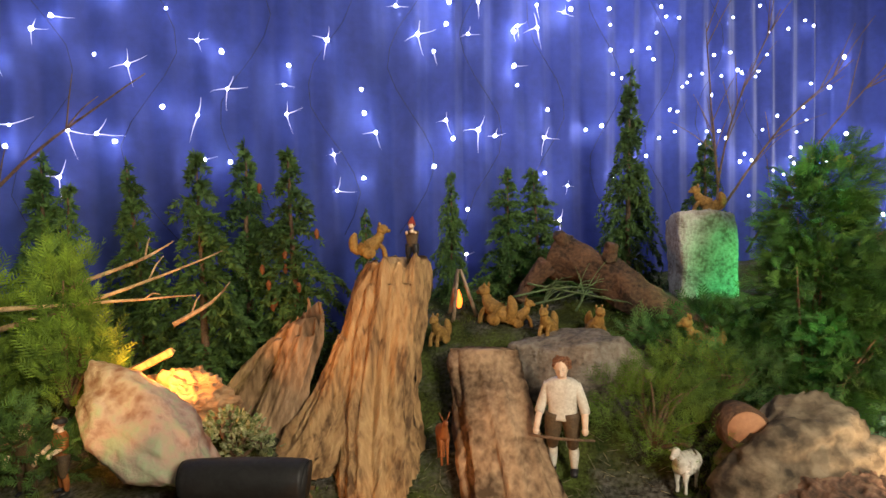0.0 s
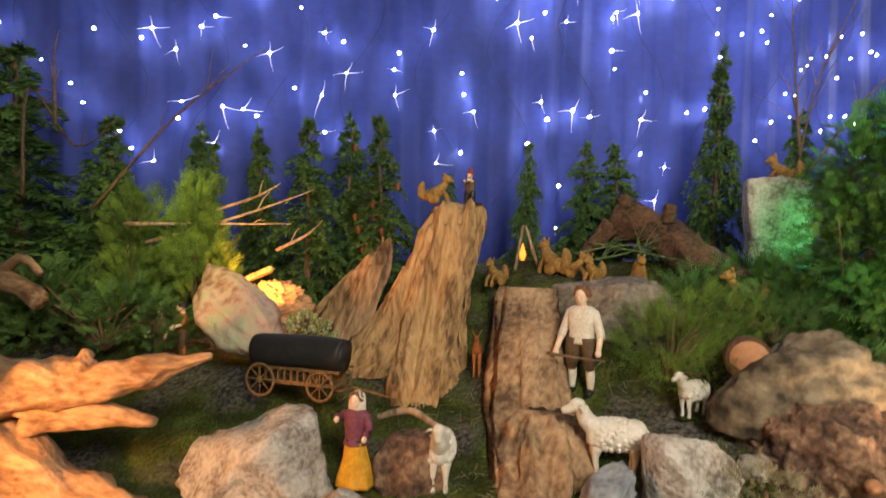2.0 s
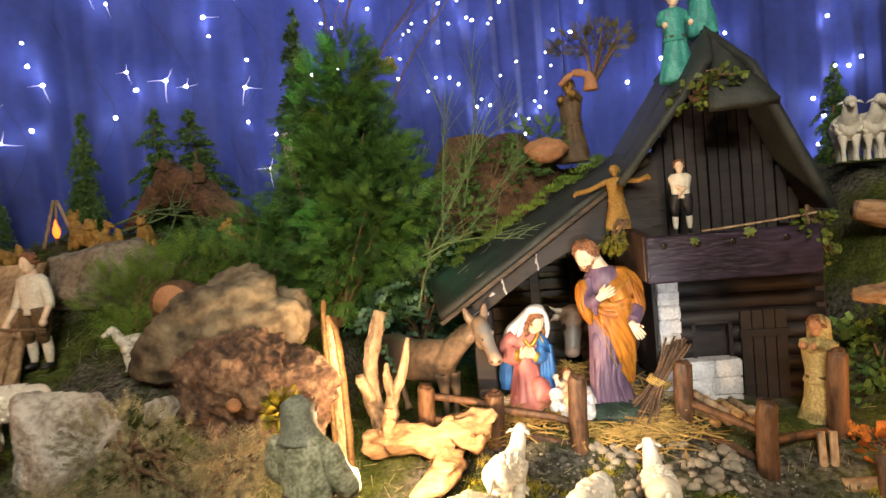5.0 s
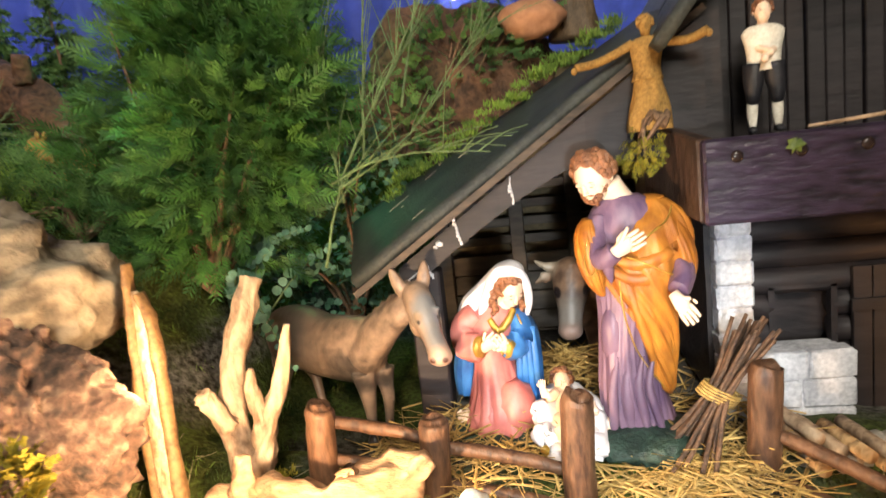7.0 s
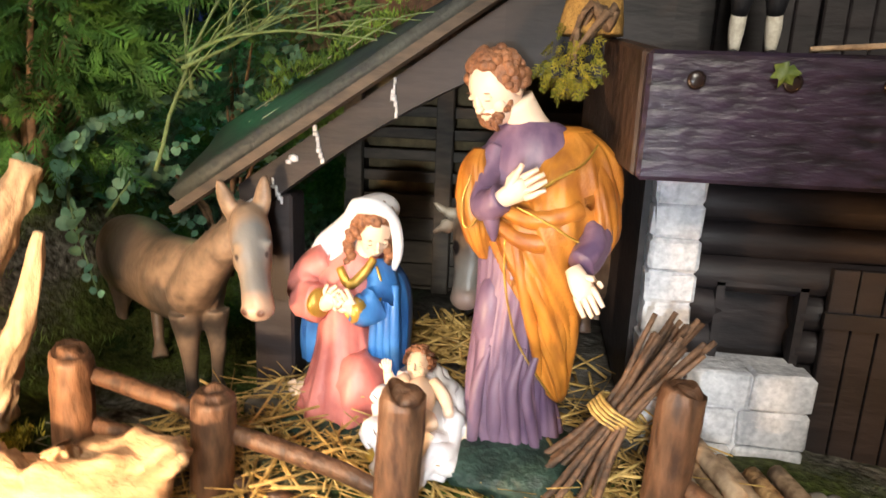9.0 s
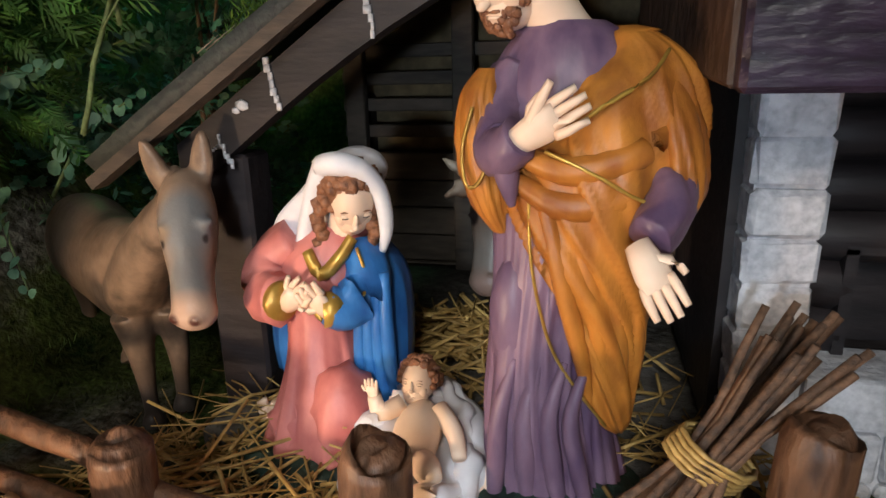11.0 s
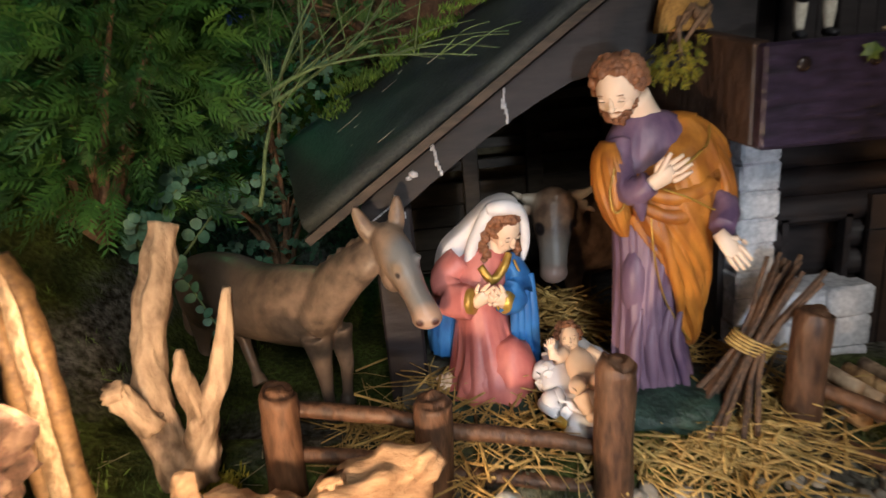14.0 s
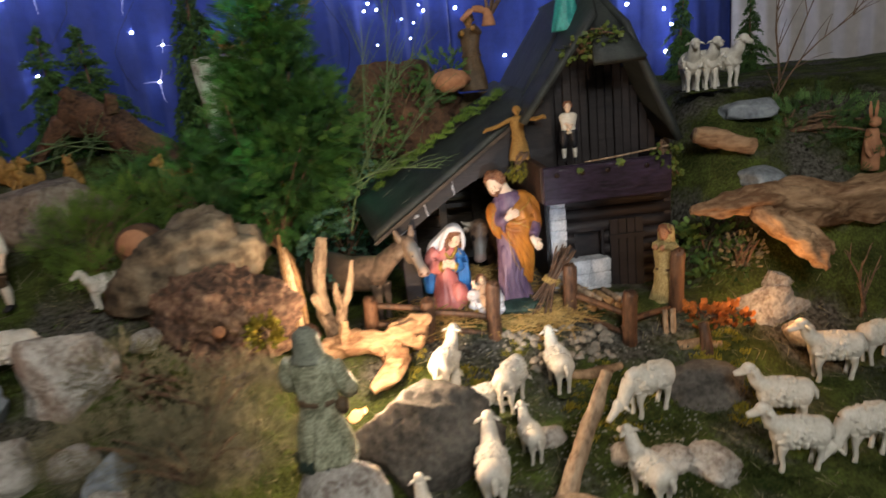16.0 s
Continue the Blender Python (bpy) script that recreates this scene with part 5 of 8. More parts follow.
# sheep, built once in three bearings, local x is forward: 0 wool 1 base
def sheep_mesh(pose_kind, seed):
    b = bmesh.new()
    rr = random.Random(seed)
    up = 0.0 if pose_kind == "lying" else 0.045
    loft(b, spline([(-0.062, 0, 0.040 + up, 0.014, 0.016), (-0.052, 0, 0.042 + up, 0.030, 0.033), (-0.015, 0, 0.042 + up, 0.031, 0.034), (0.03, 0, 0.044 + up, 0.029, 0.032), (0.052, 0, 0.046 + up, 0.018, 0.022)], 5), 0, 20)
    for k in range(150):
        x, a = rr.uniform(-0.058, 0.046), rr.uniform(0, 6.283)
        w = 0.030 * (1 - (abs(x) / 0.075) ** 3)
        ball(b, x, w * math.cos(a), 0.043 + up + 1.08 * w * math.sin(a), 0.0075, 0.007, 0.006, 0, 1, 0.3)
    hx, hz, drop = (0.075, 0.098 + up, -0.25) if pose_kind != "grazing" else (0.088, 0.022 + up * 0.4, -0.8)
    loft(b, spline([(0.035, 0, 0.055 + up, 0.022, 0.024), (0.055, 0, 0.072 + up if hz > 0.08 else 0.052 + up, 0.018, 0.019), (hx - 0.008, 0, hz, 0.014, 0.015)], 4), 0, 14)
    ball(b, hx, 0, hz + 0.004, 0.017, 0.014, 0.016, 0, 2, 0.1)
    loft(b, spline([(hx + 0.002, 0, hz + 0.003, 0.011, 0.012), (hx + 0.020, 0, hz + 0.020 * drop, 0.0085, 0.009), (hx + 0.032, 0, hz + 0.034 * drop, 0.006, 0.006)], 3), 0, 12)
    for s in (-1, 1):
        loft(b, [(hx - 0.004, 0.012 * s, hz + 0.006, 0.004, 0.003), (hx - 0.008, 0.022 * s, hz + 0.003, 0.006, 0.003), (hx - 0.010, 0.030 * s, hz - 0.002, 0.002, 0.001)], 0, 8)
        if up:
            for x, fx in ((-0.040, -0.004), (0.034, 0.004)):
                tube(b, [(x, 0.014 * s, 0.065, 0.013), (x + fx, 0.014 * s, 0.040, 0.007), (x, 0.014 * s, 0.018, 0.0055), (x + 0.003, 0.014 * s, 0.0, 0.0065)], 0, 8, 3)
        else:
            tube(b, [(0.030, 0.022 * s, 0.022, 0.010), (0.055, 0.026 * s, 0.010, 0.007), (0.072, 0.024 * s, 0.006, 0.006)], 0, 8, 2)
    tube(b, [(-0.060, 0, 0.055 + up, 0.008), (-0.072, 0, 0.042 + up, 0.007), (-0.074, 0, 0.024 + up, 0.004)], 0, 8, 2)
    if up:
        ball(b, 0, 0, -0.002, 0.062, 0.034, 0.006, 1, 2, 0.2)
    me = bpy.data.meshes.new("sheep")
    b.to_mesh(me)
    b.free()
    me.materials.append(WOOL), me.materials.append(MOSS)
    me.shade_smooth()
    return me


SHEEP = {k: sheep_mesh(k, i) for i, k in enumerate(("standing", "grazing", "lying"))}


def sheep(kind, x, y, turn, size, label, z=None, tilt=0):
    ob = new("sheep_figure", SHEEP[kind])
    ob.matrix_world = pose(x, y, gz(x, y) + 0.004 if z is None else z, 0, tilt, turn) @ Matrix.Scale(size, 4)
    return tagged(ob, label, "sheep", "flock of sheep figures")


S, G, L = "standing", "grazing", "lying"
for kind, x, y, turn, size, label, *rest in (
    (S, 0.892, 1.72, 200, 1.25, "white painted sheep figure standing on moss", 0.805),
    (S, 0.47, 1.56, 292, 1.2, "pale lamb figure standing on moss", 0.757),
    (S, 1.07, 1.96, 235, 0.82, "white lamb figure beside the humped rock"),
    (S, 2.065, 1.80, 65, 1.10, "white sheep figure raising its head towards the manger"),
    (G, 2.245, 1.73, 60, 1.15, "white woolly sheep figure lowering its head"),
    (S, 2.395, 1.77, 95, 1.05, "white sheep figure facing the manger"),
    (L, 2.16, 1.73, 20, 0.95, "white sheep figure lying before the boulder"),
    (L, 2.06, 1.73, 60, 0.9, "small white lamb figure beside another sheep"),
    (G, 2.62, 1.65, 200, 1.2, "white woolly sheep figure grazing near a stick"),
    (S, 2.14, 1.44, 85, 1.25, "white sheep figure seen from behind"),
    (S, 2.26, 1.55, 100, 0.85, "white lamb figure among the flock"),
    (S, 2.51, 1.37, 110, 1.05, "white sheep figure standing on gravel"),
    (S, 2.95, 1.555, 165, 1.15, "cream sheep figure on a green base"),
    (S, 2.90, 1.41, 172, 1.15, "cream woolly sheep figure with striped wool"),
    (S, 3.23, 1.75, 170, 1.25, "cream sheep figure standing beside pale stones"),
    (G, 3.40, 1.78, 10, 1.1, "cream sheep figure lowering its head"),
    (G, 3.09, 1.43, 190, 1.15, "whitish sheep figure grazing on moss"),
    (S, 1.97, 1.34, 100, 0.95, "white sheep figure near the stage edge"),
    (L, 1.44, 1.22, 30, 1.1, "whitish sheep figure lying on the gravel"),
    (S, 3.20, 2.62, 255, 1.25, "white lamb figure in a row of three", 1.335),
    (S, 3.27, 2.64, 270, 1.25, "white lamb figure in a row of three", 1.335),
    (S, 3.36, 2.66, 290, 1.25, "white lamb figure in a row of three", 1.335),
):
    sheep(kind, x, y, turn, size, label, rest[0] if rest else None)


# smaller figures: a general standing figure, height about 1 before scaling, looking along -y
def figure(name, label, m, mats, coat="trousers", arms=((-0.16, -0.10, 0.42), (0.17, -0.12, 0.40)), look_down=-0.1, hat=None, beard=False, category="figurine"):
    """mats: skin, hair, eye, upper cloth, lower cloth, shoes or base, hat."""
    b = bmesh.new()
    if coat == "trousers":
        for s in (-1, 1):
            tube(b, [(0.065 * s, 0, 0.52, 0.085), (0.08 * s, -0.01, 0.38, 0.072), (0.085 * s, -0.02, 0.27, 0.050), (0.085 * s, 0, 0.25, 0.045)], 4, 14, 3)
            tube(b, [(0.085 * s, 0, 0.27, 0.040), (0.09 * s, 0.01, 0.16, 0.042), (0.09 * s, 0.01, 0.05, 0.028)], 3, 12, 3)
            loft(b, [(0.09 * s, 0.035, 0.03, 0.030, 0.030), (0.095 * s, -0.02, 0.028, 0.034, 0.028), (0.10 * s, -0.085, 0.018, 0.028, 0.018)], 5, 12)
        robe(b, [(0, 0, 0.47, 0.125, 0.085, 0.05), (0, 0, 0.56, 0.115, 0.080, 0.08), (0, 0, 0.68, 0.135, 0.085, 0.08), (0, 0.005, 0.77, 0.145, 0.078, 0.05), (0, 0.01, 0.81, 0.09, 0.055, 0.0)], 3, 32, 2.4, 1.0, 3)
    else:
        robe(b, [(0, 0, 0.0, 0.20, 0.16, 0.22), (0, 0, 0.15, 0.17, 0.14, 0.22), (0, 0, 0.32, 0.14, 0.11, 0.18), (0, 0, 0.48, 0.115, 0.09, 0.10)], 4, 40, 2.8, 2.0, 4)
        robe(b, [(0, 0, 0.44, 0.135, 0.11, 0.15), (0, 0, 0.52, 0.115, 0.09, 0.10), (0, 0, 0.68, 0.135, 0.085, 0.08), (0, 0.005, 0.77, 0.14, 0.078, 0.04), (0, 0.01, 0.81, 0.08, 0.055, 0.0)], 3, 36, 2.8, 3.0, 4)
        loft(b, [(0, 0, 0.475, 0.122, 0.098), (0, 0, 0.50, 0.122, 0.098)], 5, 24)
    for s, t in zip((-1, 1), arms):
        e = ((0.13 * s + t[0]) / 2 + 0.02 * s, t[1] * 0.3 + 0.02, (0.74 + t[2]) / 2 - 0.02)
        loft(b, spline([(0.110 * s, 0.005, 0.765, 0.045, 0.045), (*e, 0.040, 0.040), (t[0] * 0.95 + e[0] * 0.05, t[1] * 0.9, t[2] + 0.015, 0.036, 0.036)], 5)[:None if coat == "robe" else 7], 3, 14, 4, 0.06)
        if coat != "robe":
            tube(b, [(*e, 0.032), (t[0], t[1], t[2], 0.024)], 0, 10, 3)
        ball(b, t[0], t[1], t[2] - 0.012, 0.030, 0.034, 0.036, 0, 2)
    tube(b, [(0, 0.01, 0.78, 0.045), (0, 0.0, 0.85, 0.036)], 0, 12, 2)
    head(b, (0, -0.012, 0.905), 0.078, (0.0, -1, look_down), 0, 1, 2, 1 if beard else None, 34, 4)
    if hat == "pointed":
        loft(b, spline([(0, 0.0, 0.93, 0.085, 0.085), (0, 0.012, 1.0, 0.06, 0.06), (0.01, 0.03, 1.10, 0.012, 0.012)], 4), 6, 18)
    elif hat == "cap":
        loft(b, spline([(0, 0.01, 0.925, 0.086, 0.088), (0, 0.012, 0.975, 0.078, 0.080), (0, 0.014, 1.005, 0.03, 0.03)], 4), 6, 18)
    elif hat == "scarf":
        robe(b, [(0, 0.03, 0.80, 0.10, 0.075, 0.1), (0, 0.028, 0.88, 0.095, 0.075, 0.06), (0, 0.025, 0.96, 0.082, 0.078, 0.03), (0, 0.02, 1.0, 0.03, 0.03, 0.0)], 6, 28, 2.4, 1.0, 4)
    return statue(name, b, mats, label, category, m)


def at(x, y, z, turn, size, lean=0):
    return pose(x, y, z, lean, 0, turn) @ Matrix.Scale(size, 4)


figure("shepherd_figure", "young shepherd figure in white shirt and dark leather shorts", at(0.745, 1.985, 0.945, -10, 0.335), [SKIN, HAIR, EYE, CREAM, BROWNCLOTH, BLACKCLOTH, HAIR], arms=((-0.20, -0.12, 0.40), (0.20, -0.10, 0.42)), look_down=-0.2)
b = bmesh.new()
tube(b, [(0.655, 1.92, 1.075, 0.004), (0.74, 1.91, 1.07, 0.004), (0.83, 1.92, 1.065, 0.003)], 0, 6, 2)
tagged(finish("staff", b, TWIG), "thin wooden staff held by the shepherd figure", "staff")
figure("farm_wife_figure", "peasant woman figure with plum jacket and yellow apron", at(0.29, 1.425, 0.775, 10, 0.245), [SKIN, HAIR, EYE, PLUM, YELLOW, BLACKCLOTH, CREAM], coat="robe", arms=((-0.18, -0.10, 0.72), (0.15, -0.14, 0.55)), hat="scarf")
figure("praying_figure", "yellow-robed praying figure behind the fence", at(2.85, 2.065, 0.645, -48, 0.30), [TERRACOTTA, HAIR, EYE, MUSTARD, MUSTARD, BROWNCLOTH, MUSTARD], coat="robe", arms=((-0.04, -0.16, 0.78), (0.04, -0.16, 0.78)), hat="scarf")
# traveller in a belted coat: 0 coat 1 belt 2 scarf 3 skin 4 base 5 hair 6 eye
b = bmesh.new()
robe(b, [(0, 0, 0.06, 0.19, 0.15, 0.34), (0, 0, 0.16, 0.18, 0.145, 0.34), (0, 0, 0.30, 0.155, 0.13, 0.26), (0, 0, 0.44, 0.13, 0.105, 0.12), (0, 0, 0.50, 0.12, 0.095, 0.05)], 0, 72, 3.4, 2.0, 5)
robe(b, [(0, 0, 0.47, 0.145, 0.115, 0.14), (0, 0, 0.53, 0.140, 0.105, 0.14), (0, 0, 0.64, 0.16, 0.105, 0.12), (0, 0.005, 0.74, 0.175, 0.10, 0.08), (0, 0.01, 0.79, 0.14, 0.085, 0.05), (0, 0.012, 0.83, 0.07, 0.06, 0.0)], 0, 56, 3.2, 5.0, 5)
loft(b, [(0, 0, 0.475, 0.142, 0.114), (0, 0, 0.49, 0.150, 0.122), (0, 0, 0.515, 0.146, 0.116)], 1, 30)
for s, hx in ((-1, -0.10), (1, 0.06)):
    loft(b, spline([(0.150 * s, 0.005, 0.755, 0.058, 0.058), (0.205 * s, 0.0, 0.64, 0.060, 0.060), (0.20 * s, -0.07, 0.54, 0.058, 0.060), (hx, -0.20, 0.52, 0.050, 0.056)], 5), 0, 18, 5, 0.10)
    ball(b, hx, -0.225, 0.515, 0.036, 0.036, 0.036, 3, 2)
ball(b, -0.19, 0.02, 0.47, 0.045, 0.05, 0.06, 1, 2, 0.2)
head(b, (0, -0.015, 0.905), 0.078, (0, -1, -0.25), 3, 5, 6, None, 30, 4)
robe(b, [(0, 0.02, 0.78, 0.125, 0.10, 0.12), (0, 0.02, 0.83, 0.10, 0.085, 0.10), (0, 0.025, 0.90, 0.086, 0.082, 0.06), (0, 0.022, 0.965, 0.078, 0.078, 0.04), (0, 0.018, 1.0, 0.03, 0.03, 0.0)], 2, 36, 3.0, 1.0, 4)
merge(b, rock_mesh(0.25, 0.22, 0.07, 61, 0.3, 3, 0.0), 4, pose(0.02, -0.02, 0.03))
statue("traveller_figure", b, [OLIVE, BROWNCLOTH, mat("grey_scarf", (0.30, 0.32, 0.25), (0.14, 0.15, 0.12), 18, 0.6, 0.3), SKIN, BASEGREEN, HAIR, EYE], "olive-coated shepherd figure with belt and grey scarf on a green base", "figurine", at(1.755, 1.40, 0.645, 158, 0.345))
figure("angel_figure", "ochre clay angel figure with wide-spread arms on the roof", at(2.405, 2.20, 1.195, -8, 0.18), [CLAY, CLAY, EYE, CLAY, CLAY, CLAY, CLAY], coat="robe", arms=((-0.62, -0.12, 0.60), (0.50, -0.14, 0.76)))
figure("musician_figure", "small musician figure in white shirt on the balcony", at(2.575, 2.19, 1.172, -8, 0.20), [SKIN, HAIR, EYE, CREAM, BLACKCLOTH, BLACKCLOTH, HAIR], arms=((0.02, -0.14, 0.60), (-0.02, -0.16, 0.56)))
figure("kneeling_angel_figure", "teal-dressed figurine on top of the roof", at(2.615, 2.30, 1.60, 10, 0.26), [SKIN, HAIR, EYE, TEAL, TEAL, BROWNCLOTH, HAIR], coat="robe", arms=((-0.16, -0.15, 0.6), (0.1, -0.2, 0.6)))
figure("green_angel_figure", "green-lit angel figurine with a harp on the roof", at(2.705, 2.36, 1.735, -10, 0.24), [SKIN, HAIR, EYE, TEAL, TEAL, BROWNCLOTH, HAIR], coat="robe", arms=((-0.16, -0.15, 0.6), (0.2, -0.2, 0.7)))
figure("horn_player_figure", "bronze-coloured horn player figure above the roof", at(2.335, 2.72, 1.43, -20, 0.30), [CLAY, BROWNCLOTH, EYE, BROWNCLOTH, BROWNCLOTH, BROWNCLOTH, CLAY], coat="robe", arms=((-0.05, -0.2, 0.75), (0.1, -0.2, 0.8)))
b = bmesh.new()
tube(b, [(2.30, 2.66, 1.70, 0.008), (2.35, 2.65, 1.735, 0.012), (2.40, 2.65, 1.72, 0.017), (2.405, 2.65, 1.67, 0.028)], 0, 12, 5)
tagged(finish("horn", b, TERRACOTTA), "curved orange horn of the player figure", "horn")
b = bmesh.new()
ball(b, 2.235, 2.66, 1.48, 0.075, 0.05, 0.045, 0, 3, 0.3)
tagged(finish("clay_lump", b, TERRACOTTA), "orange clay lump beside the horn player", "clay lump")
figure("gnome_figure", "small gnome figure with red pointed cap playing a pipe", at(0.275, 2.19, 1.51, -10, 0.155), [SKIN, HAIR, EYE, BROWNCLOTH, BLACKCLOTH, REDCLOTH, REDCLOTH], arms=((-0.03, -0.2, 0.78), (0.08, -0.22, 0.80)), hat="pointed", beard=True)
figure("gnome_figure", "dark seated gnome figure beside the boulder", at(-0.53, 1.60, 0.985, -30, 0.20), [SKIN, HAIR, EYE, FAWN, BROWNCLOTH, BLACKCLOTH, BLACKCLOTH], arms=((-0.2, -0.14, 0.55), (0.2, -0.2, 0.6)), hat="cap", beard=True)
figure("gnome_figure", "dark brown gnome figure in the shade", at(-0.66, 1.62, 0.965, 20, 0.19), [SKIN, HAIR, EYE, BROWNCLOTH, BROWNCLOTH, BLACKCLOTH, BROWNCLOTH], arms=((-0.2, -0.14, 0.5), (0.2, -0.2, 0.5)), hat="cap")


# small clay squirrels and the fawn
def clay_animal_mesh():
    b = bmesh.new()
    loft(b, spline([(-0.035, 0, 0.012, 0.014, 0.014), (-0.028, 0, 0.03, 0.026, 0.028), (0.0, 0, 0.045, 0.024, 0.028), (0.022, 0, 0.066, 0.017, 0.019), (0.03, 0, 0.083, 0.012, 0.013)], 4), 0, 16)
    ball(b, 0.036, 0, 0.095, 0.020, 0.016, 0.017, 0, 2, 0.1)
    ball(b, 0.054, 0, 0.090, 0.009, 0.008, 0.007, 0, 2)
    for s in (-1, 1):
        ball(b, 0.026, 0.010 * s, 0.112, 0.005, 0.004, 0.009, 0, 1)
        tube(b, [(0.020, 0.012 * s, 0.05, 0.008), (0.038, 0.014 * s, 0.03, 0.007), (0.042, 0.014 * s, 0.0, 0.008)], 0, 8, 2)
        ball(b, -0.012, 0.022 * s, 0.020, 0.024, 0.010, 0.020, 0, 2)
    tube(b, [(-0.035, 0, 0.02, 0.012), (-0.058, 0, 0.035, 0.015), (-0.06, 0, 0.065, 0.014), (-0.052, 0, 0.085, 0.005)], 0, 10, 3)
    me = bpy.data.meshes.new("clay_animal")
    b.to_mesh(me)
    b.free()
    me.materials.append(CLAY)
    me.shade_smooth()
    return me


CLAYME = clay_animal_mesh()
for x, y, z, turn, size, label in (
    (0.14, 2.19, 1.545, 20, 1.0, "ochre clay squirrel figure on the stump"), (1.33, 2.93, 1.66, 170, 1.05, "ochre clay squirrel figure on the standing stone"),
    (0.33, 2.33, 1.235, 250, 0.95, "ochre clay animal figure before the lantern"), (0.505, 2.5, 1.275, 150, 1.3, "ochre clay animal figure stretching on moss"),
    (0.70, 2.36, 1.255, 250, 1.0, "ochre clay animal figure on the grey rock"), (0.86, 2.36, 1.255, 290, 1.0, "ochre clay animal figure beside another one"),
    (0.60, 2.48, 1.27, 10, 0.9, "ochre clay animal figure lying on moss"), (1.19, 2.38, 1.20, 185, 1.15, "reddish clay animal figure beside the log")):
    ob = new("clay_animal_figure", CLAYME)
    ob.matrix_world = pose(x, y, z, 0, 0, turn) @ Matrix.Scale(size, 4)
    tagged(ob, label, "figurine", "clay animals")
b = bmesh.new()
loft(b, spline([(-0.05, 0, 0.10, 0.012, 0.014), (-0.03, 0, 0.10, 0.020, 0.022), (0.03, 0, 0.10, 0.018, 0.021), (0.05, 0, 0.11, 0.012, 0.015), (0.06, 0, 0.14, 0.009, 0.01), (0.068, 0, 0.155, 0.008, 0.009)], 4), 0, 14)
ball(b, 0.076, 0, 0.157, 0.016, 0.009, 0.010, 0, 2)
for s in (-1, 1):
    loft(b, [(0.064, 0.006 * s, 0.162, 0.003, 0.002), (0.060, 0.014 * s, 0.178, 0.005, 0.002), (0.058, 0.018 * s, 0.188, 0.001, 0.001)], 0, 8)
    for x in (-0.036, 0.036):
        tube(b, [(x, 0.010 * s, 0.095, 0.010), (x, 0.010 * s, 0.05, 0.005), (x + 0.002, 0.010 * s, 0.0, 0.004)], 0, 8, 2)
statue("fawn_figure", b, [FAWN], "small reddish brown fawn figure beside the bark path", "figurine", pose(0.40, 1.98, 0.965, 0, 0, -70) @ Matrix.Scale(0.85, 4))
b = bmesh.new()
loft(b, spline([(0, 0, 0.0, 0.03, 0.03), (0, 0, 0.08, 0.028, 0.03), (0, 0, 0.15, 0.02, 0.02)], 4), 0, 14)
ball(b, 0, -0.01, 0.175, 0.02, 0.022, 0.02, 0, 2)
for s in (-1, 1):
    loft(b, [(0.009 * s, 0, 0.19, 0.005, 0.004), (0.012 * s, 0, 0.22, 0.008, 0.004), (0.014 * s, 0, 0.25, 0.002, 0.002)], 0, 8)
    tube(b, [(0.02 * s, 0, 0.11, 0.009), (0.03 * s, -0.02, 0.07, 0.008), (0.02 * s, -0.03, 0.05, 0.007)], 0, 8, 2)
statue("rabbit_figure", b, [TERRACOTTA], "standing brown rabbit figure on the hillside", "figurine", pose(3.72, 2.28, 1.0))


# ---- plants ----
def blade(bm, p, d, w, up, mi=0):
    """A slim pointed leaf: a folded rhombus along d."""
    p, d = Vector(p), Vector(d)
    s = d.cross(up)
    if s.length < 1e-6:
        s = d.cross(Vector((1, 0.3, 0)))
    s = s.normalized() * w
    q = p + d * 0.45
    a, b, c, e = bm.verts.new(p), bm.verts.new(q + s), bm.verts.new(p + d), bm.verts.new(q - s)
    f = face(bm, (a, b, c, e), mi)


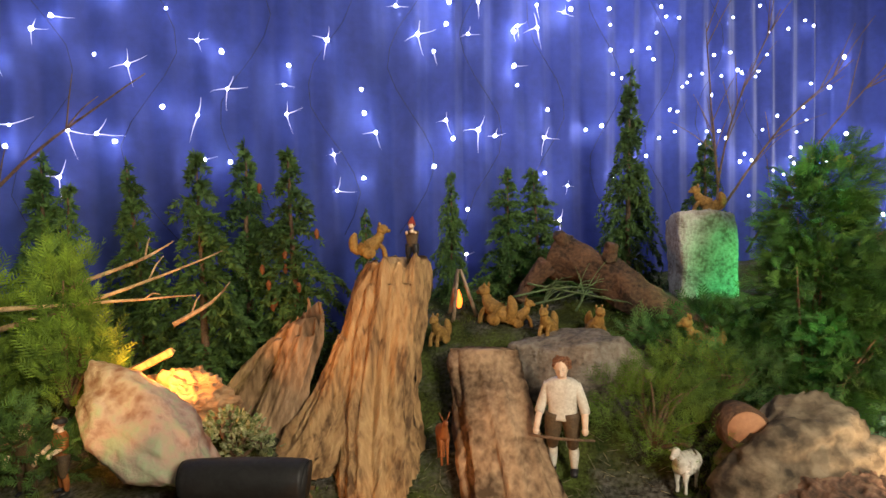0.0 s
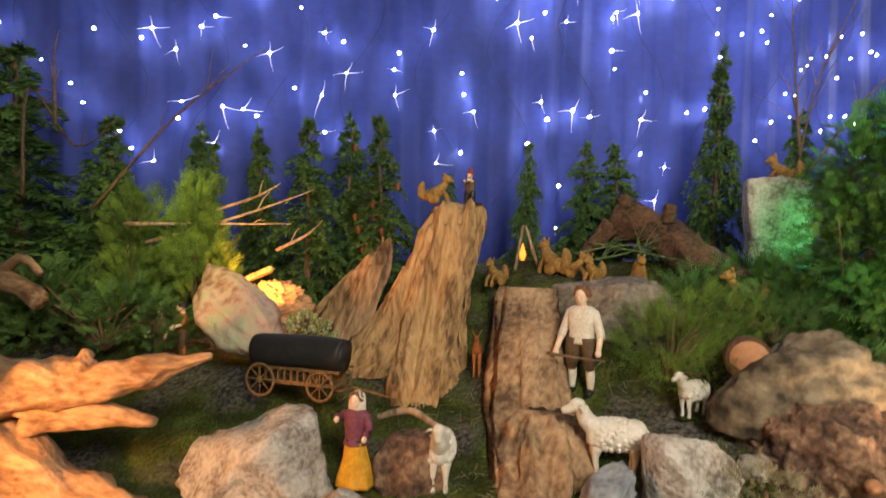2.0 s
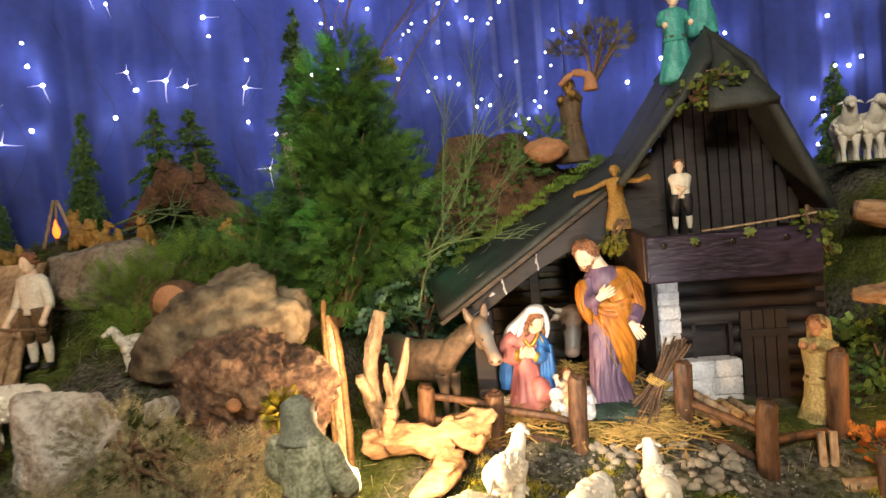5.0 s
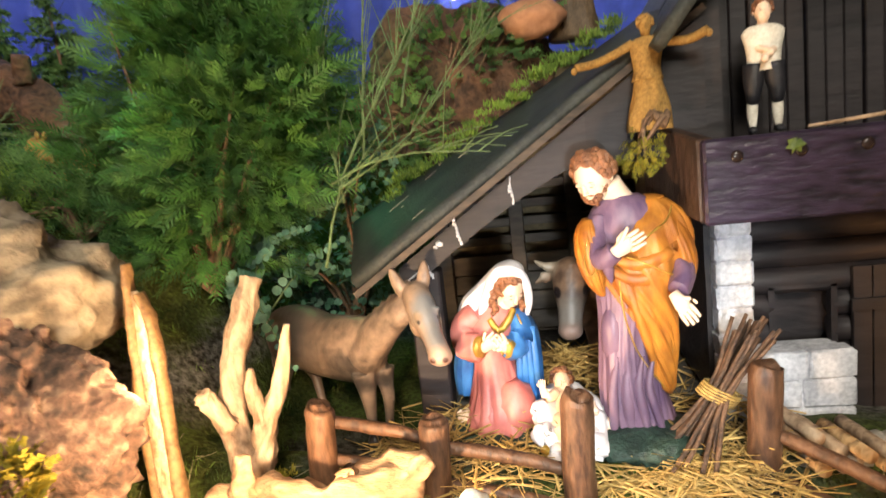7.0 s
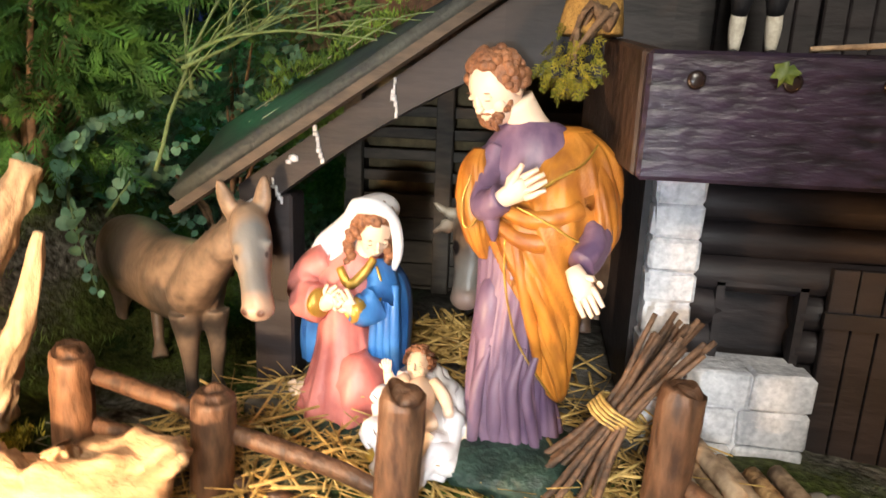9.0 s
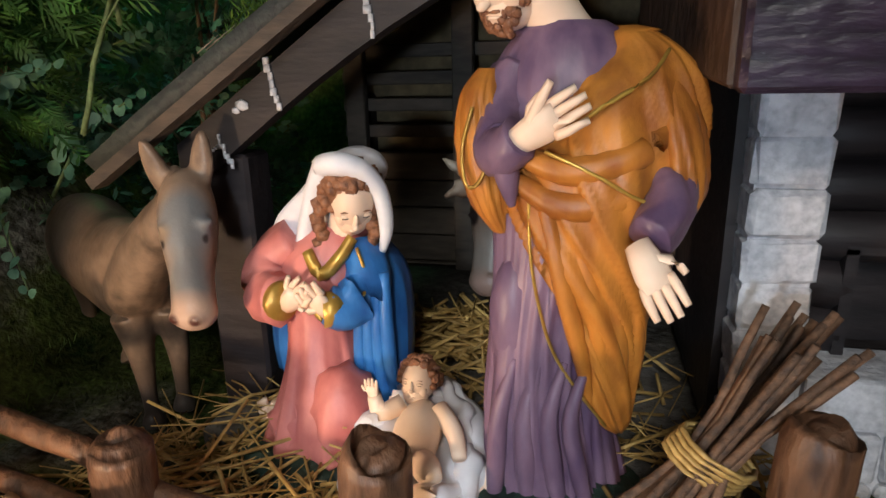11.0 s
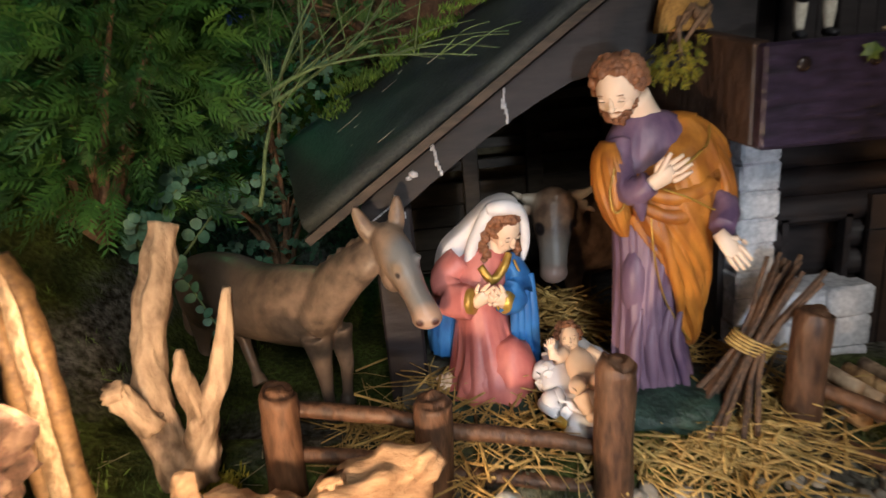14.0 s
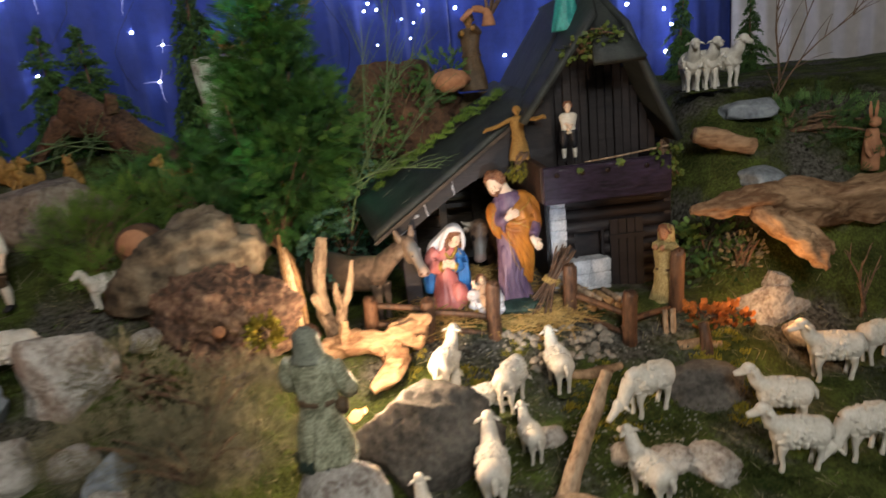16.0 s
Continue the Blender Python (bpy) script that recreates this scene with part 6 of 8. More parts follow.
def fir_parts(h, spread, seed, tiers=20, droop=0.35):
    """Trunk and needle crown of a small cut fir."""
    rr = random.Random(seed)
    t, c = bmesh.new(), bmesh.new()
    tube(t, [(0, 0, 0, 0.016), (0.006, 0, h * 0.5, 0.010), (0, 0, h * 0.97, 0.003)], 0, 7, 4, 0.002, rr)
    for i in range(tiers):
        u = i / (tiers - 1)
        z = h * (0.06 + 0.90 * u) + rr.uniform(-0.01, 0.01)
        reach = spread * (1 - u) ** 0.9 * (1.0 if i % 3 else 1.25) + 0.03
        for k in range(10 if u < 0.8 else 6):
            if rr.random() < 0.2:
                continue
            a = rr.uniform(0, 6.283)
            L = reach * rr.uniform(0.5, 1.2)
            z = h * (0.06 + 0.90 * u) + rr.uniform(-0.025, 0.025)
            lift = rr.uniform(0.25, 0.6) * (0.4 + u)
            d0 = Vector((math.cos(a), math.sin(a), lift)).normalized()
            n = max(5, int(L / 0.016))
            p = Vector((0, 0, z))
            step = L / n
            for j in range(n):
                d = (d0 + Vector((0, 0, -droop * 2.2 * (j / n)))).normalized()
                q = p + d * step
                for s in range(5):
                    v = Vector((rr.uniform(-1, 1), rr.uniform(-1, 1), rr.uniform(-0.6, 0.9)))
                    v = (v - d * v.dot(d)).normalized()
                    blade(c, p + (q - p) * rr.random(), (v * 0.9 + d * 0.8).normalized() * rr.uniform(0.018, 0.036) * (1.1 - 0.4 * j / n), 0.0042, d)
                if j > 1 and rr.random() < 0.55 and j < n - 1:
                    side = d.cross(Vector((0, 0, 1))).normalized() * rr.choice((-1, 1))
                    sd = (d * 0.7 + side + Vector((0, 0, -0.25))).normalized()
                    sl = (n - j) * step * 0.45
                    m = max(3, int(sl / 0.014))
                    for w in range(m):
                        pp = p + sd * sl * w / m
                        for s in range(4):
                            v = Vector((rr.uniform(-1, 1), rr.uniform(-1, 1), rr.uniform(-0.6, 0.9)))
                            v = (v - sd * v.dot(sd)).normalized()
                            blade(c, pp, (v * 0.8 + sd).normalized() * rr.uniform(0.016, 0.032), 0.0042, sd)
                p = q
    return t, c


FIRS = []
for seed, h, spread, droop in ((1, 0.80, 0.26, 0.95), (2, 0.80, 0.20, 1.15), (3, 0.80, 0.30, 0.55)):
    t, c = fir_parts(h, spread, seed, 20, droop)
    root = thing("fir_tree", "small dark green cut fir tree before the blue curtain", "fir tree", None, "fir trees")
    part("trunk", t, TWIG, root)
    part("crown", c, FIR, root)
    FIRS.append(root)
FIRSET = [
    (0, -0.98, 2.12, 1.05, 1.82, 0.8), (1, -0.76, 2.27, 1.05, 1.90, 0.95), (0, -0.52, 2.27, 1.02, 1.93, 1.0), (1, -0.47, 2.52, 1.10, 1.99, 1.0), (0, -0.22, 2.42, 1.08, 1.93, 1.0),
    (1, -0.02, 2.68, 1.20, 1.72, 0.8), (0, 0.28, 2.83, 1.25, 1.86, 0.75), (2, 0.52, 3.02, 1.25, 1.88, 0.9), (2, 0.67, 3.14, 1.25, 1.89, 1.0), (1, 1.06, 3.32, 1.20, 2.36, 0.72),
    (1, 1.40, 3.34, 1.28, 2.03, 1.0), (0, -1.68, 1.72, 1.0, 2.22, 1.5), (0, -1.45, 1.95, 1.0, 1.95, 1.2), (1, 3.51, 3.42, 1.25, 1.80, 1.1), (0, 3.95, 3.5, 1.25, 1.75, 1.0), (1, -1.2, 2.3, 1.0, 1.95, 1.0),
]
used = set()
for i, (kind, x, y, z0, z1, wide) in enumerate(FIRSET):
    s = (z1 - z0) / 0.80
    m = pose(x, y, z0, 0, (4, -3, 2, 0)[i % 4], i * 67) @ Matrix.Diagonal((s * wide, s * wide, s, 1))
    if kind in used:
        ob = copy_thing(FIRS[kind], Matrix())
    else:
        ob = FIRS[kind]
        used.add(kind)
    ob.matrix_world = m
    ob["label"] = ("tall slim dark fir tree before the blue curtain", "bushy small dark green fir tree before the curtain", "small drooping cut fir tree on the mossy hill")[0 if z1 > 2.2 else 1 if kind == 2 else 2]

# reddish cones hanging in one of the firs
rr = random.Random(8)
for k in range(9):
    b = bmesh.new()
    x, y, z = -0.22 + rr.uniform(-0.12, 0.12), 2.34 + rr.uniform(-0.04, 0.02), rr.uniform(1.32, 1.80)
    loft(b, spline([(x, y, z + 0.018, 0.002, 0.002), (x, y, z + 0.006, 0.009, 0.009), (x, y, z - 0.010, 0.008, 0.008), (x, y, z - 0.02, 0.003, 0.003)], 3), 0, 8)
    tagged(finish("fir_cone", b, CONE), "small reddish fir cone hanging on a fir", "fir cone", "fir cones")


def spray(bm, p, d, L, rr, w=0.0035, pairs=6, mi=0):
    """A flat feathery thuja spray."""
    d = d.normalized()
    side = d.cross(Vector((rr.uniform(-1, 1), rr.uniform(-1, 1), rr.uniform(0.2, 1)))).normalized()
    up = side.cross(d)
    blade(bm, p, d * L, w * 0.7, up, mi)
    for j in range(pairs):
        u = (j + 0.6) / (pairs + 0.6)
        for s in (-1, 1):
            blade(bm, p + d * L * u, (d * 0.75 + side * s * 0.75 + up * rr.uniform(-0.2, 0.2)) * L * 0.42 * (1.15 - 0.6 * u), w * 0.75, up, mi)


def bush(name, label, base, lobes, count, L, material, seed, w=0.0035, pairs=6, category="bush", inner=0.35, stems=14, rise=0.6):
    """Stems and a crown of sprays filling several lobes (x, y, z, rx, ry, rz)."""
    rr = random.Random(seed)
    root = thing(name, label, category)
    B = Vector(base)
    for k in range(stems):
        lb = lobes[k % len(lobes)]
        e = Vector((lb[0] + rr.uniform(-0.6, 0.6) * lb[3], lb[1] + rr.uniform(-0.6, 0.6) * lb[4], lb[2] + rr.uniform(-0.2, 0.7) * lb[5]))
        mid = (B + e) / 2 + Vector((rr.uniform(-0.02, 0.02), rr.uniform(-0.02, 0.02), 0.03))
        t = bmesh.new()
        tube(t, [(*B, 0.008), (*mid, 0.005), (*e, 0.002)], 0, 5, 3)
        part("stem", t, TWIG, root)
    c = bmesh.new()
    tot = sum(lb[3] * lb[5] for lb in lobes)
    for lb in lobes:
        for k in range(int(count * lb[3] * lb[5] / tot)):
            v = Vector((rr.gauss(0, 1), rr.gauss(0, 1), rr.gauss(0, 1))).normalized()
            r = (inner + (1 - inner) * rr.random() ** 0.6) * (1 + 0.35 * noise.noise(v * 2.5 + Vector((seed, lb[0] * 5, 0))))
            p = Vector((lb[0] + v.x * lb[3] * r, lb[1] + v.y * lb[4] * r, lb[2] + v.z * lb[5] * r))
            d = Vector((v.x, v.y, v.z * 0.5 + rise + rr.uniform(-0.5, 0.3)))
            spray(c, p, d, L * rr.uniform(0.6, 1.25), rr, w, pairs)
    part("crown", c, material, root)
    return root


bush("thuja_bush", "large feathery green thuja bush beside the stable", (1.52, 2.36, 0.95), [(1.55, 2.42, 1.62, 0.15, 0.14, 0.20), (1.55, 2.36, 1.40, 0.20, 0.16, 0.18), (1.64, 2.28, 1.26, 0.19, 0.13, 0.16), (1.40, 2.42, 1.20, 0.25, 0.17, 0.15), (1.62, 2.44, 1.48, 0.18, 0.15, 0.18), (1.24, 2.48, 1.22, 0.18, 0.15, 0.14), (1.55, 2.34, 1.10, 0.20, 0.12, 0.11), (1.62, 2.40, 1.75, 0.09, 0.09, 0.14), (1.73, 2.36, 1.36, 0.13, 0.11, 0.15), (1.10, 2.40, 1.18, 0.14, 0.12, 0.10)], 5600, 0.06, THUJA, 3, 0.0030, 6, "bush", 0.25, 22, 0.15)
bush("thuja_sprig", "bright yellow-green upright conifer sprig", (-0.66, 1.78, 1.15), [(-0.66, 1.78, 1.42, 0.10, 0.08, 0.20), (-0.60, 1.76, 1.28, 0.13, 0.10, 0.12)], 520, 0.07, HEATH, 5, 0.0032, 6, "bush", 0.2, 10, 1.3)
bush("thuja_sprig", "bright green conifer sprig at the stage side", (-0.95, 1.72, 1.15), [(-0.95, 1.74, 1.42, 0.12, 0.10, 0.18), (-0.92, 1.72, 1.22, 0.18, 0.12, 0.12)], 560, 0.07, HEATH, 6, 0.0032, 6, "bush", 0.2, 10, 1.1)
bush("juniper_bush", "dark green low shrub beneath the sprigs", (-0.85, 1.55, 1.0), [(-0.80, 1.58, 1.12, 0.28, 0.14, 0.12), (-1.15, 1.5, 1.15, 0.25, 0.15, 0.16), (-0.62, 1.62, 1.08, 0.16, 0.10, 0.09)], 900, 0.055, FIR, 7, 0.0032, 5)
bush("heath_clump", "fresh green fine-stemmed heath clump on the slope", (1.0, 2.05, 1.0), [(1.0, 2.10, 1.10, 0.17, 0.14, 0.14), (1.12, 2.02, 1.02, 0.15, 0.12, 0.10), (1.08, 2.20, 1.17, 0.20, 0.12, 0.09)], 1500, 0.05, HEATH, 8, 0.0013, 4, "heath", 0.3, 16, 0.9)
bush("heath_clump", "dark green fine-stemmed heath below the thuja", (1.28, 2.30, 1.10), [(1.25, 2.28, 1.16, 0.16, 0.12, 0.10), (1.38, 2.36, 1.16, 0.15, 0.12, 0.10), (1.05, 2.42, 1.25, 0.16, 0.10, 0.07)], 900, 0.05, FIR, 9, 0.0016, 4, "heath", 0.3, 16, 0.9)
bush("lichen_cushion", "dry yellow-grey lichen cushion on the slope", (1.26, 1.60, 0.80), [(1.24, 1.62, 0.84, 0.13, 0.10, 0.09), (1.36, 1.58, 0.80, 0.13, 0.10, 0.08), (1.44, 1.52, 0.74, 0.14, 0.10, 0.06)], 900, 0.028, LICHEN, 10, 0.0016, 4, "lichen", 0.4, 16, 0.6)
bush("dry_heather", "grey-brown dry heather on the dark ground", (1.45, 1.4, 0.64), [(1.40, 1.42, 0.70, 0.20, 0.12, 0.07), (1.56, 1.44, 0.70, 0.14, 0.12, 0.06), (1.26, 1.42, 0.74, 0.16, 0.12, 0.07), (1.52, 1.60, 0.78, 0.12, 0.08, 0.06)], 2300, 0.05, LICHEN, 11, 0.0010, 4, "heather", 0.4, 16, 0.5)
bush("flower_clump", "small clump of pale yellow and white blossoms", (-0.16, 1.82, 1.0), [(-0.16, 1.80, 1.09, 0.09, 0.06, 0.055), (-0.10, 1.78, 1.06, 0.07, 0.05, 0.045)], 420, 0.022, FLOWERW, 12, 0.0035, 3, "flowers", 0.5, 10, 0.8)
bush("moss_clump", "pale yellowish dried hydrangea-like clump by the rock", (1.575, 1.76, 0.78), [(1.575, 1.735, 0.862, 0.045, 0.035, 0.042)], 260, 0.020, MOSSY, 13, 0.0040, 3, "moss", 0.4, 6, 0.4)
bush("rust_foliage", "rust-orange curled dry foliage lit like a bonfire", (2.95, 1.97, 0.58), [(2.93, 1.95, 0.64, 0.075, 0.05, 0.05), (3.02, 1.96, 0.625, 0.06, 0.05, 0.04)], 300, 0.030, RUST, 14, 0.006, 3, "foliage", 0.4, 8, 0.5)
bush("hedge_shrub", "dark leafy shrub beside the house", (3.08, 2.2, 0.66), [(3.08, 2.22, 0.80, 0.14, 0.10, 0.14), (3.10, 2.16, 0.72, 0.12, 0.08, 0.08)], 420, 0.035, FIR, 15, 0.006, 3, "shrub", 0.3)
bush("blossom_twigs", "dry shrub with small whitish blossoms", (3.15, 2.14, 0.68), [(3.15, 2.10, 0.80, 0.075, 0.05, 0.075)], 150, 0.018, LICHEN, 16, 0.004, 3, "shrub", 0.4)
bush("thuja_bush", "dark green shrub on the hillside behind the stones", (3.5, 2.45, 1.15), [(3.62, 2.45, 1.16, 0.26, 0.16, 0.12), (3.85, 2.35, 1.05, 0.25, 0.18, 0.14)], 600, 0.055, FIR, 17, 0.0035, 5)
bush("ivy_tuft", "yellow-green ivy and moss on the roof edge", (2.62, 2.16, 1.52), [(2.60, 2.13, 1.525, 0.05, 0.03, 0.03), (2.68, 2.10, 1.565, 0.05, 0.03, 0.025)], 130, 0.022, IVY, 18, 0.006, 2, "ivy", 0.3, 6, 0.2)
bush("ivy_tuft", "yellow-green ivy trailing over the balcony end", (2.86, 2.12, 1.18), [(2.87, 2.10, 1.17, 0.05, 0.035, 0.055), (2.90, 2.12, 1.10, 0.03, 0.03, 0.05)], 110, 0.022, IVY, 19, 0.006, 2, "ivy", 0.3, 6, -0.4)
bush("moss_tuft", "hanging green moss tuft beneath the angel", (2.42, 2.18, 1.20), [(2.385, 2.17, 1.165, 0.032, 0.022, 0.040)], 160, 0.016, MOSSY, 20, 0.0012, 3, "moss", 0.2, 6, -0.8)
bush("yellow_fern", "yellowed feathery fern frond beside the bush", (1.50, 2.62, 1.62), [(1.58, 2.60, 1.74, 0.06, 0.03, 0.05), (1.67, 2.60, 1.82, 0.06, 0.03, 0.03)], 130, 0.04, MOSSY, 21, 0.003, 4, "fern", 0.2, 5, 0.8)
bush("bonsai_sprig", "dark twiggy sprig on the roof top", (2.42, 2.75, 1.70), [(2.44, 2.75, 1.86, 0.16, 0.08, 0.06)], 180, 0.035, FIRBROWN, 22, 0.003, 4, "sprig", 0.3, 8, 0.6)

bush("leaf_hedge", "dense dark teal-green leaves behind the donkey", (1.74, 2.6, 0.75), [(1.70, 2.58, 1.0, 0.16, 0.08, 0.20), (1.82, 2.60, 0.95, 0.10, 0.07, 0.18), (1.58, 2.52, 0.95, 0.14, 0.08, 0.18), (1.80, 2.62, 1.18, 0.12, 0.07, 0.10)], 700, 0.03, EUCA, 24, 0.008, 2, "hedge", 0.2, 12, 0.2)

bush("bank_shrub", "dark green creeping shrub over the bank behind the roof", (2.0, 2.7, 1.2), [(1.88, 2.62, 1.26, 0.14, 0.08, 0.10), (2.06, 2.66, 1.42, 0.16, 0.08, 0.10), (2.22, 2.72, 1.52, 0.12, 0.08, 0.08)], 520, 0.035, FIR, 25, 0.004, 4, "shrub", 0.3, 12, 0.4)

# moss on the roof's upper edge and on the bank behind
rr = random.Random(30)


def tufts(name, label, spots, material, seed, per=26, L=0.016, w=0.0016, category="moss"):
    rr = random.Random(seed)
    c = bmesh.new()
    for x, y, z, r in spots:
        for k in range(per):
            a, q = rr.uniform(0, 6.283), r * math.sqrt(rr.random())
            p = Vector((x + q * math.cos(a), y + q * math.sin(a), z + rr.uniform(-0.003, 0.006)))
            blade(c, p, Vector((rr.gauss(0, 0.5), rr.gauss(0, 0.5), 1)).normalized() * L * rr.uniform(0.6, 1.3), w, Vector((rr.random(), rr.random(), 0.1)))
    return tagged(finish(name, c, material), label, category, kind="stuff")


tufts("roof_moss", "green moss along the upper edge of the roof", [(1.90 + 0.5 * u + rr.uniform(-0.02, 0.02), 2.47 + rr.uniform(-0.02, 0.05), 1.105 + 0.30 * u + rr.uniform(0, 0.03), 0.02) for u in [k / 70 for k in range(71)]], HEATH, 31, 40)
spots = []
for k in range(3800):
    x, y = rr.uniform(-0.6, 3.9), rr.uniform(1.15, 2.85)
    if 1.85 < x < 3.0 and y > 2.1:
        continue
    if noise.noise(Vector((x * 3.1, y * 3.1, 2))) > -0.05:
        spots.append((x, y, gz(x, y), 0.022))
tufts("ground_moss", "short green moss cushions over the ground", spots, MOSS, 32, 22, 0.013, 0.0016)
spots = []
for k in range(900):
    x, y = rr.uniform(-0.5, 1.7), rr.uniform(1.2, 2.7)
    if noise.noise(Vector((x * 4.1, y * 4.1, 12))) > 0.12:
        spots.append((x, y, gz(x, y), 0.024))
tufts("grass_tufts", "fresh green grassy moss tufts over the slope", spots, HEATH, 35, 16, 0.022, 0.0011, "grass")
c = bmesh.new()
for k in range(1500):  # dry needles, twiglets and crumbs of bark
    x, y = rr.uniform(0.2, 3.5), rr.uniform(1.2, 2.12)
    if 1.85 < x < 2.55 and y > 2.0:
        continue
    z = gz(x, y) + rr.uniform(0.004, 0.012)
    a, L = rr.uniform(0, 6.283), rr.uniform(0.01, 0.045)
    tube(c, [(x, y, z, rr.uniform(0.0006, 0.0016)), (x + L * math.cos(a), y + L * math.sin(a), gz(x + L * math.cos(a), y + L * math.sin(a)) + rr.uniform(0.003, 0.014), 0.0006)], 0, 3, 1)
tagged(finish("ground_litter", c, LICHEN), "dry twiglets and needles strewn over the ground", "litter", kind="stuff")
# Real yellow moss; lantern light on its patches is put into MOSSY too.
spots = []
for k in range(420):
    x, y = rr.uniform(1.95, 3.05), rr.uniform(1.55, 1.98)
    if noise.noise(Vector((x * 5, y * 5, 8))) > 0.02:
        spots.append((x, y, gz(x, y), 0.016))
spots += [(1.76 + rr.uniform(-0.02, 0.02), 2.02 + rr.uniform(-0.02, 0.02), 0.70, 0.014) for k in range(14)]
tufts("yellow_moss", "yellow-green moss before the fence, lantern light in its colour", spots, MOSSY, 33, 30, 0.014, 0.0018)


def bare_tree(name, label, limbs, material, r=0.006, seed=1, twigs=5, category="branches", spread=0.16):
    """Bare branches: each limb a list of points; side twigs fork off."""
    rr = random.Random(seed)
    root = thing(name, label, category)
    for pts in limbs:
        b = bmesh.new()
        n = len(pts)
        tube(b, [(*p, r * (1 - 0.75 * i / max(n - 1, 1))) for i, p in enumerate(pts)], 0, 6, 4, 0.0015, rr)
        limb = part("limb", b, material, root)
        sp = spline(pts, 6)
        for k in range(twigs):
            b = bmesh.new()
            i = rr.randrange(len(sp) // 4, len(sp) - 1)
            p = Vector(sp[i])
            d = (Vector(sp[i + 1]) - p).normalized()
            e = d + Vector((rr.uniform(-0.9, 0.9), rr.uniform(-0.4, 0.4), rr.uniform(-0.3, 0.8)))
            e = e.normalized() * spread * rr.uniform(0.4, 1.1)
            tube(b, [(*p, r * 0.4), (*(p + e * 0.5 + Vector((0, 0, 0.01))), r * 0.28), (*(p + e), r * 0.15)], 0, 5, 3)
            part("twig", b, material, limb)
    return root


bare_tree("bare_branches", "fine bare twigs rising behind the standing stone", [[(1.40, 3.0, 1.45), (1.395, 3.0, 1.78), (1.46, 2.96, 2.1), (1.60, 2.9, 2.45)], [(1.395, 3.0, 1.78), (1.37, 3.0, 2.1), (1.35, 3.0, 2.45)], [(1.42, 3.0, 1.7), (1.62, 2.95, 2.0), (1.86, 2.9, 2.24)], [(1.5, 2.98, 1.5), (1.72, 2.9, 1.9), (2.05, 2.9, 2.3)]], TWIG, 0.006, 2, 8, "branches", 0.25)
bare_tree("bare_branches", "bare curling branch against the blue curtain", [[(-1.25, 1.5, 1.55), (-1.22, 1.5, 1.95), (-0.95, 1.5, 1.72), (-0.74, 1.5, 1.80)], [(-1.06, 1.5, 1.80), (-1.07, 1.5, 2.09)], [(-1.0, 1.6, 1.5), (-0.75, 1.75, 1.85), (-0.45, 1.9, 2.12)]], TWIG, 0.007, 3, 4)
bare_tree("dry_sticks", "pale dry sticks laid across the shrubs", [[(-0.85, 1.62, 1.45), (-0.6, 1.76, 1.455), (-0.33, 1.92, 1.46)], [(-0.84, 1.70, 1.38), (-0.5, 1.85, 1.49), (-0.26, 1.96, 1.59)], [(-0.75, 1.80, 1.47), (-0.55, 1.95, 1.56), (-0.45, 2.0, 1.62)], [(-0.45, 1.98, 1.36), (-0.36, 2.05, 1.42), (-0.32, 2.1, 1.48)]], DRIFT, 0.009, 4, 1, "sticks", 0.1)
bare_tree("green_twigs", "tangle of bare greenish twigs over the bank", [[(1.80, 2.28, 1.0), (1.85, 2.32, 1.18), (1.95, 2.36, 1.36), (2.06, 2.4, 1.56)], [(1.84, 2.32, 1.12), (1.82, 2.34, 1.3), (1.79, 2.36, 1.5)], [(1.84, 2.30, 1.15), (1.98, 2.36, 1.24), (2.16, 2.4, 1.46)], [(1.82, 2.32, 1.16), (1.95, 2.30, 1.20), (2.14, 2.26, 1.19)], [(1.88, 2.36, 1.2), (1.90, 2.4, 1.45), (1.92, 2.45, 1.68)], [(1.9, 2.4, 1.3), (2.02, 2.5, 1.5), (2.2, 2.55, 1.66)], [(1.95, 2.45, 1.3), (2.0, 2.55, 1.6), (2.0, 2.6, 1.8)]], TWIGGREEN, 0.0034, 5, 16, "twigs", 0.2)
bare_tree("bare_sapling", "bare sapling with a few leaves near the white cloth", [[(3.40, 2.5, 1.10), (3.50, 2.5, 1.35), (3.62, 2.5, 1.62), (3.74, 2.5, 1.85)], [(3.45, 2.5, 1.2), (3.55, 2.45, 1.42), (3.78, 2.4, 1.6)], [(3.5, 2.5, 1.35), (3.48, 2.5, 1.6), (3.55, 2.5, 1.85)]], TWIG, 0.005, 6, 8, "sapling", 0.2)
bare_tree("twig_pile", "green-tinged twigs piled on the log", [[(0.56, 2.62, 1.36), (0.74, 2.6, 1.40), (0.92, 2.6, 1.39)], [(0.60, 2.58, 1.33), (0.78, 2.6, 1.37), (0.90, 2.62, 1.43)], [(0.62, 2.65, 1.41), (0.80, 2.6, 1.38), (0.98, 2.56, 1.35)], [(0.66, 2.6, 1.30), (0.72, 2.6, 1.42)], [(0.80, 2.6, 1.31), (0.86, 2.6, 1.43)]], TWIGGREEN, 0.005, 7, 5, "twigs", 0.12)
bare_tree("dry_shrub", "small bare forked shrub at the stage side", [[(3.43, 1.9, 0.60), (3.42, 1.9, 0.72), (3.36, 1.9, 0.83)], [(3.43, 1.9, 0.66), (3.48, 1.9, 0.80)], [(3.44, 1.9, 0.62), (3.40, 1.88, 0.76), (3.43, 1.88, 0.84)]], TWIG, 0.006, 8, 4, "shrub", 0.08)

